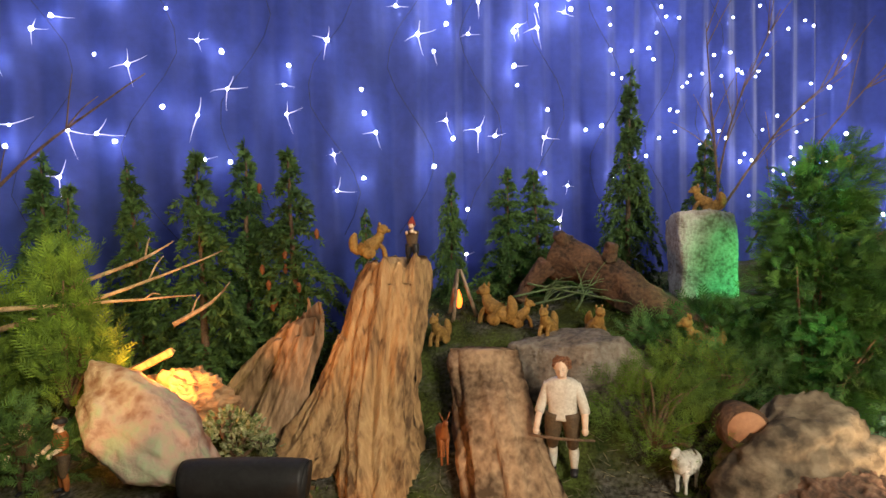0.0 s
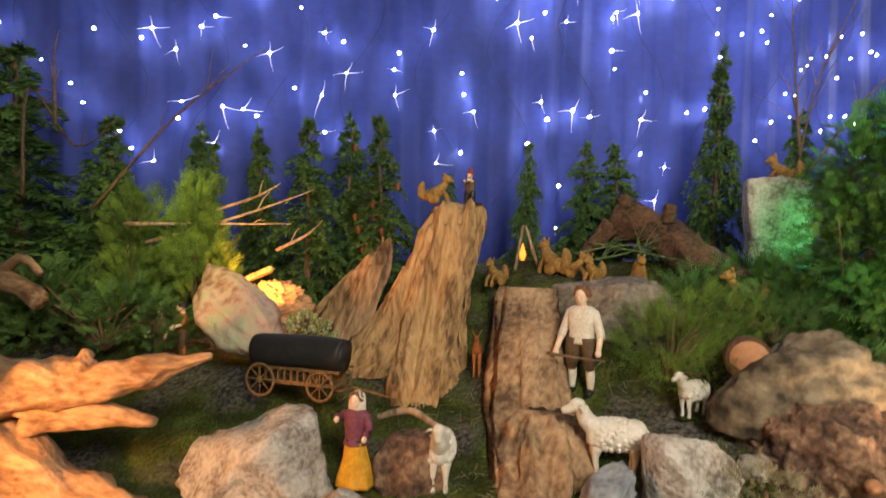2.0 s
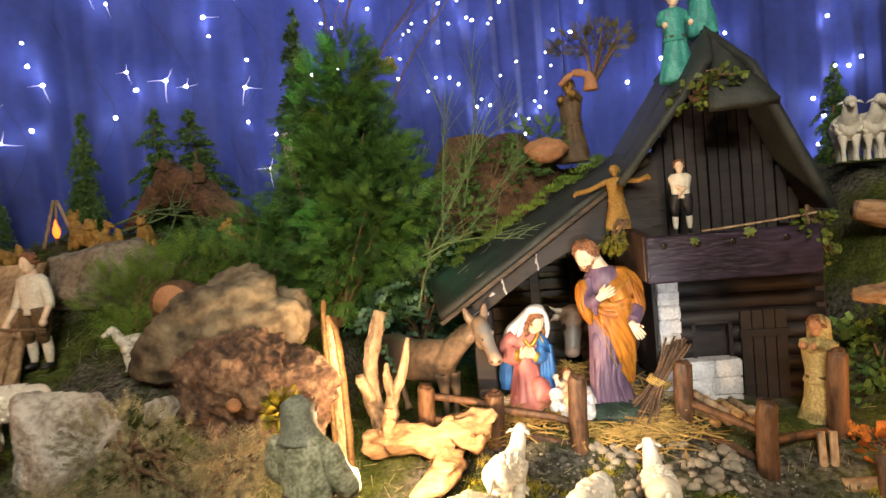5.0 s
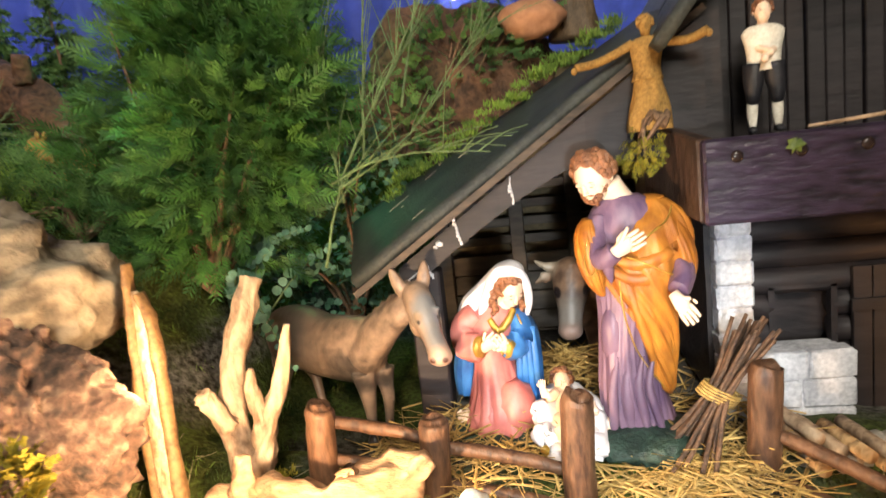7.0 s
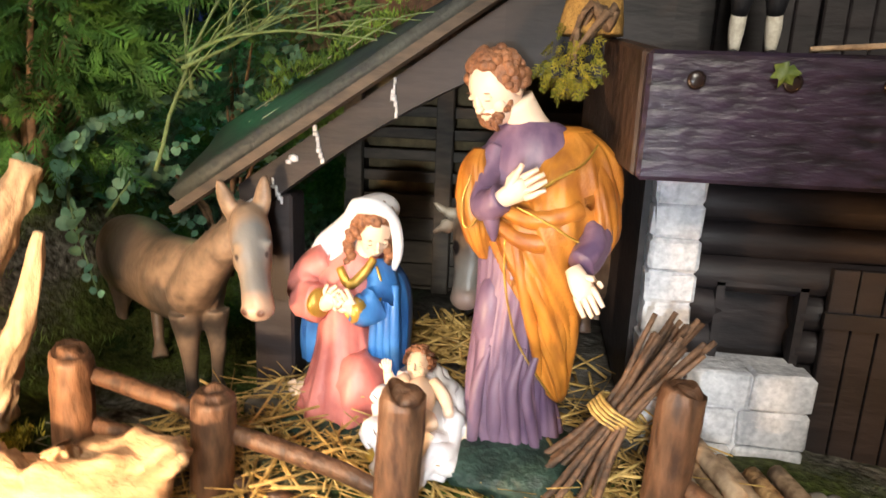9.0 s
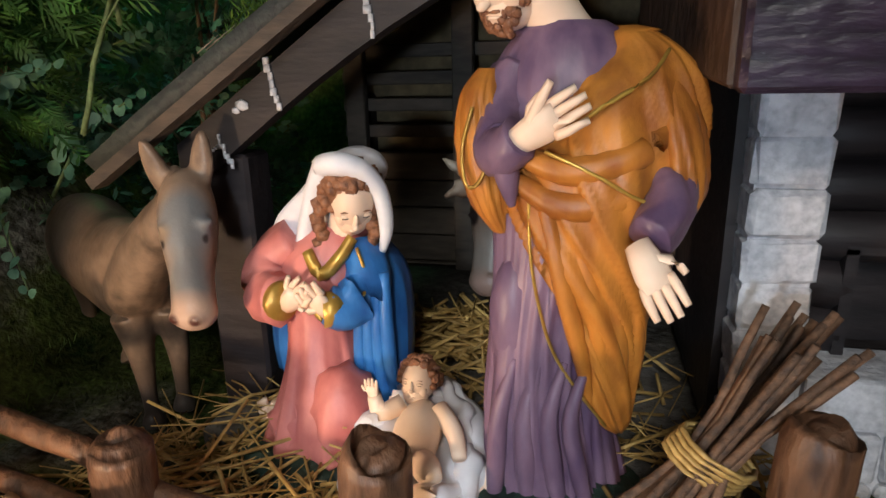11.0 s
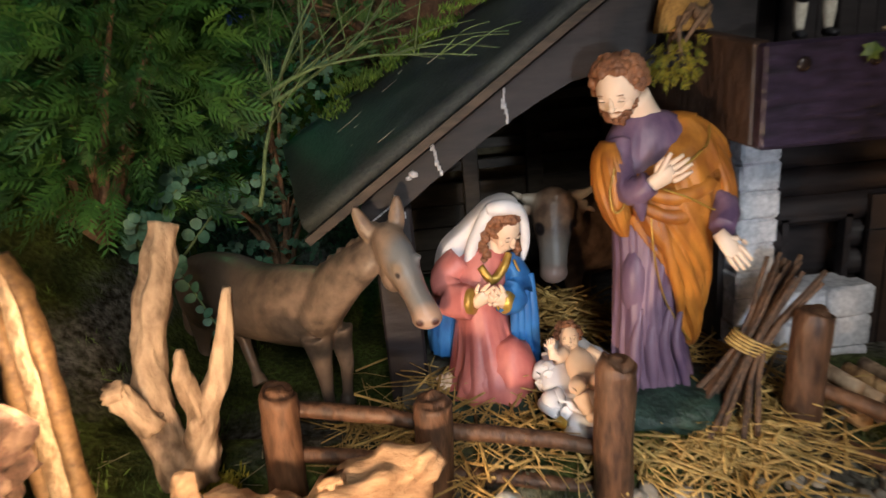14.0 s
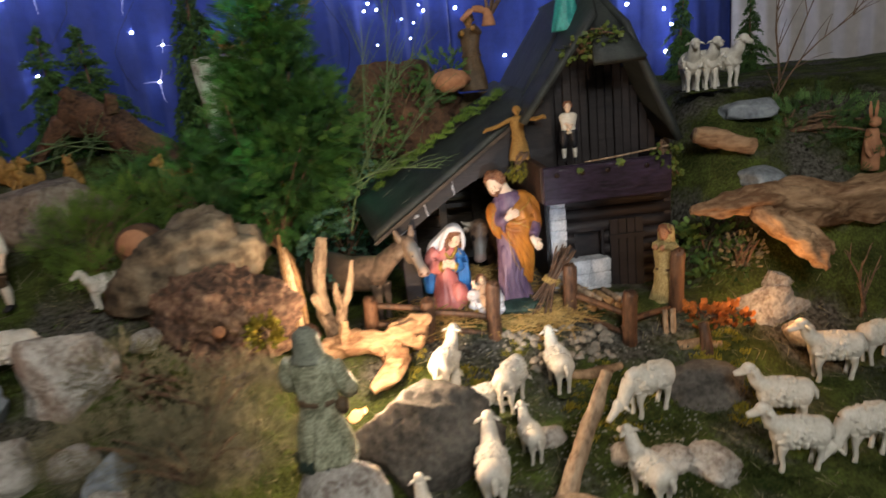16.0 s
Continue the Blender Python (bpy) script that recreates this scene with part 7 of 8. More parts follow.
# eucalyptus sprigs with round leaves beside the donkey
rr = random.Random(40)
for sx, sy, sz, ex, ey, ez in ((1.60, 2.34, 0.92, 1.70, 2.26, 1.05), (1.62, 2.32, 0.95, 1.72, 2.24, 0.82), (1.60, 2.36, 1.0, 1.76, 2.30, 1.08), (1.60, 2.30, 0.92, 1.66, 2.20, 1.02), (1.64, 2.42, 1.02, 1.80, 2.42, 1.12), (1.60, 2.42, 1.0, 1.66, 2.36, 1.12), (1.66, 2.46, 0.94, 1.78, 2.40, 0.98), (1.62, 2.40, 0.90, 1.80, 2.38, 1.04)):
    root = thing("eucalyptus_sprig", "round-leaved blue-green eucalyptus sprig behind the branch", "eucalyptus", None, "eucalyptus sprigs")
    A, E = Vector((sx, sy, sz)), Vector((ex, ey, ez))
    b = bmesh.new()
    tube(b, [(*A, 0.003), (*((A + E) / 2 + Vector((0, -0.01, 0.02))), 0.002), (*E, 0.001)], 0, 5, 3)
    part("stem", b, TWIGGREEN, root)
    for k in range(9):
        u = 0.2 + 0.8 * k / 8
        for s in (-1, 1):
            p = A + (E - A) * u + Vector((0, -0.01, 0.02)) * (4 * u * (1 - u))
            d = Vector((rr.uniform(-0.7, 0.7) + s, rr.uniform(-0.9, 0.1), rr.uniform(-0.6, 0.6))).normalized()
            r = 0.011 * (1.2 - 0.6 * u) * rr.uniform(0.8, 1.2)
            up = Vector((rr.uniform(-0.5, 0.5), -1, rr.uniform(-0.2, 0.8))).normalized()
            q = d.cross(up).normalized()
            b = bmesh.new()
            ring = [b.verts.new(p + d * (r * 1.15 + r * math.cos(t)) + q * r * math.sin(t) + up * 0.15 * r * math.cos(2 * t)) for t in [i * math.pi / 4 for i in range(8)]]
            face(b, ring)
            part("leaf", b, EUCA, root)
# two ivy leaves on the balcony board
for x, z, s in ((2.575, 1.152, 0.014), (2.71, 1.165, 0.019)):
    b = bmesh.new()
    pts = [(0, 0.5), (0.25, 0.75), (0.55, 0.55), (0.9, 0.35), (0.65, 0.0), (0.75, -0.45), (0.3, -0.4), (0, -0.9), (-0.3, -0.4), (-0.75, -0.45), (-0.65, 0.0), (-0.9, 0.35), (-0.55, 0.55), (-0.25, 0.75)]
    c = b.verts.new((x, 2.072, z))
    ring = [b.verts.new((x + (px * 0.9 + pz * 0.4) * s, 2.078 + 0.004 * math.sin(px * 5), z + (pz - 0.3 * px) * s)) for px, pz in pts]
    for i in range(len(ring)):
        face(b, (c, ring[i], ring[(i + 1) % len(ring)]))
    tagged(finish("ivy_leaf", b, IVY), "single yellow-green ivy leaf on the balcony board", "ivy leaf", "ivy leaves")


# ---- wood pieces, straw and small things ----
def wood(name, label, limbs, material, n=14, rough=0.12, seed=1, category="wood"):
    """Gnarled wood: limbs as lists of (x, y, z, r), lumpy and furrowed."""
    root = thing(name, label, category)
    for li, pts in enumerate(limbs):
        b = bmesh.new()
        rows = []
        sp = spline(pts, 9)
        for i, r in enumerate(sp):
            a, c = Vector(sp[max(i - 1, 0)][:3]), Vector(sp[min(i + 1, len(sp) - 1)][:3])
            d = (c - a).normalized()
            ux = d.cross(Vector((0.1, 0.2, 1))).normalized()
            uy = d.cross(ux)
            row = []
            for k in range(n):
                th = 2 * math.pi * k / n
                f = 1 + rough * 0.9 * (0.3 - abs(noise.noise(Vector((math.cos(th) * 3.2, math.sin(th) * 3.2, i * 0.10 + seed * 7))) * 1.6)) + rough * 2.2 * noise.noise(Vector((math.cos(th) * 1.6, math.sin(th) * 1.6, i * 0.22 + seed * 3 + li * 9))) + rough * noise.noise(Vector((math.cos(th) * 5, math.sin(th) * 5, i * 0.3 + seed)))
                row.append(b.verts.new(Vector(r[:3]) + (ux * math.cos(th) + uy * math.sin(th)) * r[3] * f))
            rows.append(row)
        for p, q in zip(rows, rows[1:]):
            for k in range(n):
                face(b, (p[k], p[(k + 1) % n], q[(k + 1) % n], q[k]))
        face(b, rows[0][::-1]), face(b, rows[-1])
        part("limb", b, material, root)
    return root


wood("root_wood", "large orange-lit gnarled root with pointed arms", [[(-0.75, 0.98, 0.98, 0.11), (-0.42, 1.02, 1.02, 0.075), (-0.2, 1.06, 1.06, 0.045), (-0.05, 1.10, 1.10, 0.028), (0.085, 1.13, 1.142, 0.006)], [(-0.28, 1.05, 1.06, 0.05), (-0.245, 1.05, 1.10, 0.03), (-0.24, 1.05, 1.14, 0.006)], [(-0.40, 1.02, 0.98, 0.06), (-0.22, 1.07, 0.98, 0.035), (-0.06, 1.10, 0.976, 0.010)], [(-0.60, 0.97, 0.95, 0.10), (-0.36, 0.99, 0.84, 0.075), (-0.15, 1.02, 0.78, 0.06), (0.03, 1.05, 0.745, 0.05), (0.15, 1.06, 0.72, 0.025)], [(-0.30, 0.99, 0.80, 0.04), (-0.22, 0.98, 0.70, 0.03), (-0.20, 0.98, 0.62, 0.012)]], ROOTWOOD, 28, 0.24, 3, "root")
wood("root_wood", "dark log behind the root", [[(-1.15, 1.3, 1.24, 0.03), (-0.98, 1.3, 1.25, 0.035), (-0.82, 1.3, 1.20, 0.03)], [(-1.05, 1.32, 1.28, 0.02), (-0.95, 1.32, 1.33, 0.015), (-0.85, 1.32, 1.28, 0.01)]], ROOTWOOD, 12, 0.15, 5, "log")
wood("mossy_log", "thick dark brown log with branch stubs behind the figurines", [[(0.72, 2.75, 1.52, 0.075), (0.86, 2.70, 1.46, 0.072), (1.0, 2.62, 1.38, 0.065), (1.13, 2.54, 1.31, 0.055), (1.24, 2.46, 1.24, 0.045)], [(0.76, 2.70, 1.56, 0.035), (0.74, 2.68, 1.60, 0.025)], [(0.92, 2.64, 1.50, 0.03), (0.94, 2.62, 1.56, 0.02)], [(0.70, 2.72, 1.48, 0.04), (0.62, 2.70, 1.40, 0.03), (0.58, 2.66, 1.34, 0.02)]], BARKDARK, 18, 0.2, 6, "log")
wood("root_wood", "long weathered root jutting over the hillside", [[(2.885, 1.95, 1.008, 0.010), (3.0, 1.98, 1.005, 0.028), (3.15, 2.02, 1.0, 0.045), (3.32, 2.08, 0.96, 0.06), (3.6, 2.18, 0.92, 0.08), (4.0, 2.3, 0.95, 0.10)], [(3.12, 2.0, 0.985, 0.035), (3.20, 1.95, 0.90, 0.035), (3.27, 1.92, 0.83, 0.028), (3.31, 1.90, 0.78, 0.010)], [(3.2, 1.98, 0.95, 0.03), (3.28, 1.95, 0.88, 0.03), (3.34, 1.93, 0.82, 0.012)]], ROOTWOOD, 26, 0.36, 7, "root")
wood("dead_branch", "tall pale bare branch standing by the fence", [[(1.725, 2.02, 0.72, 0.022), (1.695, 2.04, 0.80, 0.023), (1.69, 2.08, 0.88, 0.021), (1.70, 2.12, 0.96, 0.020), (1.708, 2.15, 1.016, 0.017)], [(1.70, 2.02, 0.80, 0.016), (1.682, 2.0, 0.85, 0.014), (1.680, 1.99, 0.868, 0.012)]], DRIFT, 28, 0.2, 8, "branch")
wood("dead_branch", "forked pale branch beside the donkey", [[(1.745, 2.02, 0.72, 0.018), (1.755, 2.03, 0.79, 0.018), (1.785, 2.04, 0.86, 0.013), (1.808, 2.05, 0.955, 0.005)], [(1.755, 2.03, 0.80, 0.014), (1.748, 2.02, 0.86, 0.010), (1.75, 2.02, 0.895, 0.004)]], DRIFT, 24, 0.24, 9, "branch")
wood("drift_wood", "bright-lit bleached driftwood before the fence", [[(1.70, 1.96, 0.70, 0.03), (1.80, 1.93, 0.715, 0.04), (1.90, 1.92, 0.72, 0.035), (1.99, 1.94, 0.745, 0.03), (2.035, 1.95, 0.775, 0.012)], [(1.87, 1.92, 0.71, 0.03), (1.92, 1.88, 0.685, 0.036), (1.90, 1.83, 0.65, 0.03), (1.84, 1.79, 0.62, 0.015)], [(1.76, 1.93, 0.72, 0.025), (1.765, 1.92, 0.765, 0.016), (1.772, 1.92, 0.80, 0.008)], [(1.93, 1.92, 0.73, 0.02), (1.925, 1.92, 0.76, 0.016), (1.92, 1.92, 0.775, 0.014)], [(1.95, 1.92, 0.72, 0.025), (1.99, 1.89, 0.71, 0.018), (2.01, 1.87, 0.74, 0.006)]], ROOTWOOD, 22, 0.34, 10, "driftwood")
plank = thing("split_plank", "upright hollow split plank, lamp glow put into its torn heart", "plank")
wood_rings = [(1.640, 1.930, 0.64, 0.024), (1.636, 1.935, 0.78, 0.027), (1.630, 1.950, 0.93, 0.026), (1.622, 1.965, 1.03, 0.021), (1.614, 1.970, 1.085, 0.010)]
# The heart's pale tone stands in for lamp glow through the split.
for side, (name, mm) in enumerate((("left_lip", CARTWOOD), ("right_lip", CARTWOOD), ("heart", WOODHEART))):
    b = bmesh.new()
    rows = []
    for i, r in enumerate(spline(wood_rings, 9)):
        row = []
        for k in range(10):
            th = 2 * math.pi * k / 10
            if side == 2:
                x, y = r[0] + 0.004 + r[3] * 0.6 * math.cos(th), r[1] - 0.007 + 0.006 * math.sin(th)
                z = r[2] * 0.86 + 0.11
            else:
                o = (-1, 1)[side] * r[3] * 0.72
                j = 0.25 * noise.noise(Vector((i * 0.35, th, 3.0 + side * 5)))
                x, y, z = r[0] + o + r[3] * (0.34 + j) * math.cos(th), r[1] - 0.004 * side + 0.013 * (1 + j) * math.sin(th), r[2] - (0.0, 0.045)[side] * i / 36
            row.append(b.verts.new((x + 0.002 * noise.noise(Vector((x * 90, y * 90, z * 60))), y, z)))
        rows.append(row)
    for p, q in zip(rows, rows[1:]):
        for k in range(10):
            face(b, (p[k], p[(k + 1) % 10], q[(k + 1) % 10], q[k]))
    face(b, rows[0][::-1]), face(b, rows[-1])
    part(name, b, mm, plank, "pale torn wood with lamp glow in its colour" if name == "heart" else "")
wood("dead_stick", "upright grey dead stick among the sheep", [[(2.28, 1.36, 0.42, 0.035), (2.34, 1.42, 0.53, 0.022), (2.40, 1.46, 0.64, 0.019), (2.455, 1.50, 0.735, 0.014)], [(2.2, 1.36, 0.45, 0.012), (2.32, 1.36, 0.47, 0.03), (2.48, 1.34, 0.42, 0.02)]], DRIFT, 12, 0.14, 12, "stick")
wood("short_post", "short dark weathered post in the moss", [[(2.878, 1.80, 0.45, 0.020), (2.876, 1.825, 0.60, 0.019), (2.875, 1.85, 0.675, 0.015)]], BROWNWOOD, 10, 0.1, 13, "post")
for k, (x, lean) in enumerate(((2.785, 0.0), (2.806, 0.006))):
    wood("short_post", "thin pale stick leaning on the fence", [[(x, 1.91, 0.58, 0.010), (x + lean, 1.925, 0.70, 0.009)]], DRIFT, 8, 0.08, 14 + k, "stick")
wood("bark_strip", "flat strip of bark on the yellow moss", [[(2.80, 1.86, 0.60, 0.016), (2.86, 1.85, 0.60, 0.018), (2.93, 1.84, 0.595, 0.012)]], BARK, 10, 0.15, 17, "bark")
wood("bark_strip", "grey bark strip among the pebbles", [[(2.40, 1.80, 0.585, 0.012), (2.50, 1.79, 0.58, 0.018), (2.60, 1.81, 0.585, 0.010)]], BARK, 10, 0.2, 18, "bark")
wood("bark_strip", "curved dry branch lying beside the cart", [[(0.30, 1.52, 0.93, 0.008), (0.40, 1.52, 0.96, 0.010), (0.50, 1.50, 0.93, 0.008)]], DRIFT, 8, 0.12, 19, "branch")
wood("stone_ledge", "weathered log ledge on the hillside", [[(3.10, 2.38, 1.19, 0.03), (3.2, 2.38, 1.16, 0.04), (3.32, 2.36, 1.12, 0.03)]], ROOTWOOD, 12, 0.15, 20, "log")

# firewood by the fire: split logs and pieces
rr = random.Random(50)
for k, (x, y, z, rz, ry, ln) in enumerate(((-0.50, 1.86, 1.245, 25, -25, 0.22), (-0.42, 1.90, 1.19, -20, 8, 0.16), (-0.50, 1.88, 1.16, 40, 0, 0.16), (-0.36, 1.86, 1.17, 70, 5, 0.14), (-0.27, 1.86, 1.17, 30, 8, 0.11))):
    b = bmesh.new()
    bb = bmesh.new()
    box(bb, -ln / 2, ln / 2, -0.018, 0.018, -0.012, 0.012, bevel=0.004)
    for v in bb.verts:
        v.co += Vector((rr.uniform(-1, 1) * 2.5, rr.uniform(-1, 1), rr.uniform(-1, 1))) * 0.004
    merge(b, bb)
    ob = tagged(finish("firewood_log", b, RAWWOOD, smooth=False), "split firewood log glowing in firelight", "firewood", "firewood logs")
    ob.matrix_world = pose(x, y, z, 0, ry, rz)
rock("ember_bark", "crumbly fire-lit bark heap behind the boulder", (-0.335, 1.86, 1.14), (0.15, 0.075, 0.095), 41, ROOTWOOD, 1.0, sub=6, flat=0.0, category="bark")

# small wood pile by the low wall
for k in range(9):
    x, y, z = 2.575 + 0.030 * (k % 4), 2.085 + 0.01 * (k % 3), 0.692 + 0.020 * (k // 4)
    b = bmesh.new()
    tube(b, [(x - 0.012, y + 0.045, z + 0.004, 0.0105), (x, y, z, 0.011), (x + 0.014, y - 0.05, z - 0.004, 0.0105)], 0, 10, 2)
    tagged(finish("log", b, DRIFT if k % 3 else RAWWOOD), "short peeled log in a small pile by the wall", "log", "wood pile")

# twig bundle tied with raffia
root = thing("twig_bundle", "bundle of brown twigs tied with raffia beside the pillar", "twig bundle")
for k in range(30):
    ox, oy = rr.gauss(0, 0.009), rr.gauss(0, 0.008)
    e = rr.uniform(0.8, 1.1)
    b = bmesh.new()
    tube(b, [(2.40 + ox * 3.4, 2.075 + oy * 3, 0.700, 0.0038), (2.462 + ox, 2.10 + oy, 0.785, 0.0040), (2.462 + (0.062 + ox * 2.0) * e, 2.10 + (0.02 + oy * 2.5) * e, 0.785 + 0.10 * e + rr.uniform(-0.012, 0.012), 0.0030)], 0, 7, 3, 0.0012, rr)
    part("twig", b, DARKTWIG, root)
b = bmesh.new()
for k in range(5):
    ring = []
    for i in range(13):
        a = i / 12 * 2 * math.pi
        ring.append((2.459 + 0.003 * k + 0.026 * math.cos(a), 2.10 + 0.024 * math.sin(a), 0.779 + 0.0035 * k - 0.014 * math.cos(a), 0.0022))
    tube(b, ring, 0, 6, 1)
part("raffia_tie", b, STRAW, root, "pale raffia tie")

# straw over the stable floor
b = bmesh.new()
for k in range(1150):
    if k < 800:
        x, y = rr.uniform(1.90, 2.56), rr.uniform(1.99, 2.22) if k < 760 else rr.uniform(2.2, 2.45)
    else:
        x, y = rr.gauss(2.40, 0.06), rr.gauss(2.03, 0.035)
    if ((x - 2.345) / 0.092) ** 2 + ((y - 2.112) / 0.078) ** 2 < 1:
        continue
    z = max(gz(x, y), 0.708 if y > 2.17 and x > 1.985 else 0) + rr.uniform(0.002, 0.022)
    a, L, r = rr.uniform(0, 6.283), rr.uniform(0.04, 0.16), rr.choice((0.0006, 0.0008, 0.0012, 0.0022))
    dz = rr.uniform(-0.15, 0.3)
    dx, dy = math.cos(a) * L / 2, math.sin(a) * L / 2
    tube(b, [(x - dx, y - dy, z, r), (x + rr.uniform(-1, 1) * 0.004, y, z + 0.004, r), (x + dx, y + dy, max(z + dz * L, z - 0.004), r)], 0, 4, 1)
tagged(finish("straw", b, STRAW), "scattered golden straw on the stable floor", "straw", kind="stuff")
b = bmesh.new()
for k in range(420):
    x, y = rr.gauss(2.25, 0.075), rr.gauss(2.36, 0.05)
    z = 0.715 + 0.05 * math.exp(-((x - 2.25) ** 2 + (y - 2.36) ** 2) / 0.008) + rr.uniform(-0.006, 0.008)
    a, L, r = rr.uniform(0, 6.283), rr.uniform(0.03, 0.12), rr.uniform(0.0008, 0.003)
    dx, dy = math.cos(a) * L / 2, math.sin(a) * L / 2
    tube(b, [(x - dx, y - dy, z, r), (x + dx, y + dy, z + rr.uniform(-0.02, 0.03), r)], 0, 4, 1)
tagged(finish("hay_heap", b, STRAW), "heap of straw and hay behind the infant", "hay", kind="stuff")

# pebbles and gravel
PEBBLEME = []
for s in range(4):
    me = bpy.data.meshes.new("pebble")
    q = rock_mesh(0.011, 0.009, 0.0075, 60 + s, 0.2, 2)
    q.to_mesh(me)
    q.free()
    me.materials.append(PEBBLE)
    me.shade_smooth()
    PEBBLEME.append(me)
for k in range(110):
    x, y = (rr.uniform(2.26, 2.62), rr.uniform(1.84, 1.99)) if k < 85 else (2.60 + rr.uniform(-0.04, 0.12), rr.uniform(2.05, 2.14))
    ob = new("pebble", PEBBLEME[k % 4])
    s = rr.uniform(0.8, 1.9)
    ob.matrix_world = pose(x, y, gz(x, y) + 0.004 * s, rr.uniform(-20, 20), rr.uniform(-20, 20), rr.uniform(0, 360)) @ Matrix.Scale(s, 4)
    tagged(ob, "small pale rounded pebble before the fence", "pebble", "pebbles")
b = bmesh.new()
for k in range(700):
    x, y = rr.uniform(2.0, 2.75), rr.uniform(1.35, 1.98)
    ball(b, x, y, gz(x, y) + 0.001, rr.uniform(0.002, 0.006), rr.uniform(0.002, 0.006), 0.003, 0, 1)
tagged(finish("gravel", b, GRAVEL), "grey gravel and crumbs on the ground", "gravel", kind="stuff")
for x, y, sx, sy, sz, sd, lab in ((1.30, 1.30, 0.07, 0.05, 0.05, 91, "white broken quartz stone at the stage edge"), (1.42, 1.30, 0.06, 0.05, 0.045, 92, "white broken quartz stone at the stage edge"), (1.20, 1.40, 0.05, 0.05, 0.05, 93, "white broken quartz stone in the heather"), (1.52, 1.26, 0.08, 0.05, 0.04, 94, "pale angular stone at the stage edge"), (2.50, 1.52, 0.05, 0.04, 0.03, 95, "small pale stone among the sheep"), (2.62, 1.48, 0.06, 0.05, 0.03, 96, "flat pale stone among the sheep"), (3.30, 2.30, 0.11, 0.07, 0.045, 71, "flat bluish stone on the hillside"), (3.36, 2.5, 0.12, 0.08, 0.05, 72, "blue-white flat stone on the hillside"), (3.5, 2.22, 0.12, 0.06, 0.03, 73, "flat bluish stone by the shrub"), (3.75, 2.1, 0.10, 0.07, 0.05, 74, "bluish stone at the hill foot"), (3.28, 1.86, 0.07, 0.05, 0.045, 75, "pinkish pale stone above the sheep"), (3.22, 1.90, 0.06, 0.05, 0.05, 76, "pale limestone above the sheep"), (1.40, 1.22, 0.10, 0.08, 0.04, 77, "pale stone near the stage edge"), (2.32, 1.62, 0.05, 0.04, 0.03, 79, "small grey stone among the sheep"), (1.28, 1.36, 0.06, 0.05, 0.05, 80, "bluish broken stone on the slope"), (2.70, 1.45, 0.09, 0.07, 0.04, 81, "grey gravelly stone among the sheep"), (1.22, 1.80, 0.05, 0.04, 0.04, 82, "small pale stone by the lichen")):
    rock("stone", lab, (x, y, gz(x, y) + sz * 0.35), (sx, sy, sz), sd, ROCKBLUE if "blu" in lab else ROCKWHITE, 0.35, (0, 0, sd * 37), 4, 0.1, "stone")
b = bmesh.new()
ball(b, 1.46, 1.722, 0.885, 0.017, 0.015, 0.016, 0, 3, 0.15)
tagged(finish("clay_ball", b, TERRACOTTA), "small orange clay ball on the rock bank", "ball")
cut_log = thing("cut_log", "short sawn log with a pale cut end behind the rock", "log")
b = bmesh.new()
loft(b, [(1.20, 2.02, 1.10, 0.058, 0.058), (1.205, 1.97, 1.105, 0.060, 0.062), (1.21, 1.915, 1.11, 0.059, 0.060)], 0, 24)
part("bark", b, BARKDARK, cut_log)
b = bmesh.new()
loft(b, [(1.2101, 1.9145, 1.11, 0.050, 0.050), (1.2102, 1.911, 1.11, 0.049, 0.049)], 0, 24)
part("cut_face", b, TERRACOTTA, cut_log, "tan sawn cut face")

# covered wagon
wagon = thing("wagon", "small wooden wagon with a black barrel tank", "wagon", pose(0.022, 1.54, 0.957, 0, 0, 8) @ Matrix.Scale(0.88, 4))
b = bmesh.new()
loft(b, spline([(-0.165, 0, 0.135, 0.048, 0.048), (-0.155, 0, 0.135, 0.055, 0.055), (0, 0, 0.138, 0.057, 0.057), (0.145, 0, 0.135, 0.055, 0.055), (0.155, 0, 0.135, 0.048, 0.048)], 4), 0, 24)
part("barrel_tank", b, CARTBLACK, wagon)
b = bmesh.new()
for s in (-1, 1):
    box(b, -0.155, 0.165, 0.052 * s - 0.004, 0.052 * s + 0.004, 0.086, 0.094)
    box(b, -0.135, 0.140, 0.046 * s - 0.003, 0.046 * s + 0.003, 0.042, 0.050)
    for k in range(12):
        box(b, -0.13 + k * 0.024 - 0.003, -0.13 + k * 0.024 + 0.003, 0.049 * s - 0.003, 0.049 * s + 0.003, 0.048, 0.088)
box(b, -0.14, 0.145, -0.046, 0.046, 0.036, 0.044)
part("wagon_rack", b, CARTWOOD, wagon, smooth=False)
b = bmesh.new()
tube(b, [(0.15, 0, 0.04, 0.004), (0.25, -0.01, 0.03, 0.004), (0.35, -0.02, 0.015, 0.003)], 0, 6, 2)
part("shaft", b, CARTWOOD, wagon)
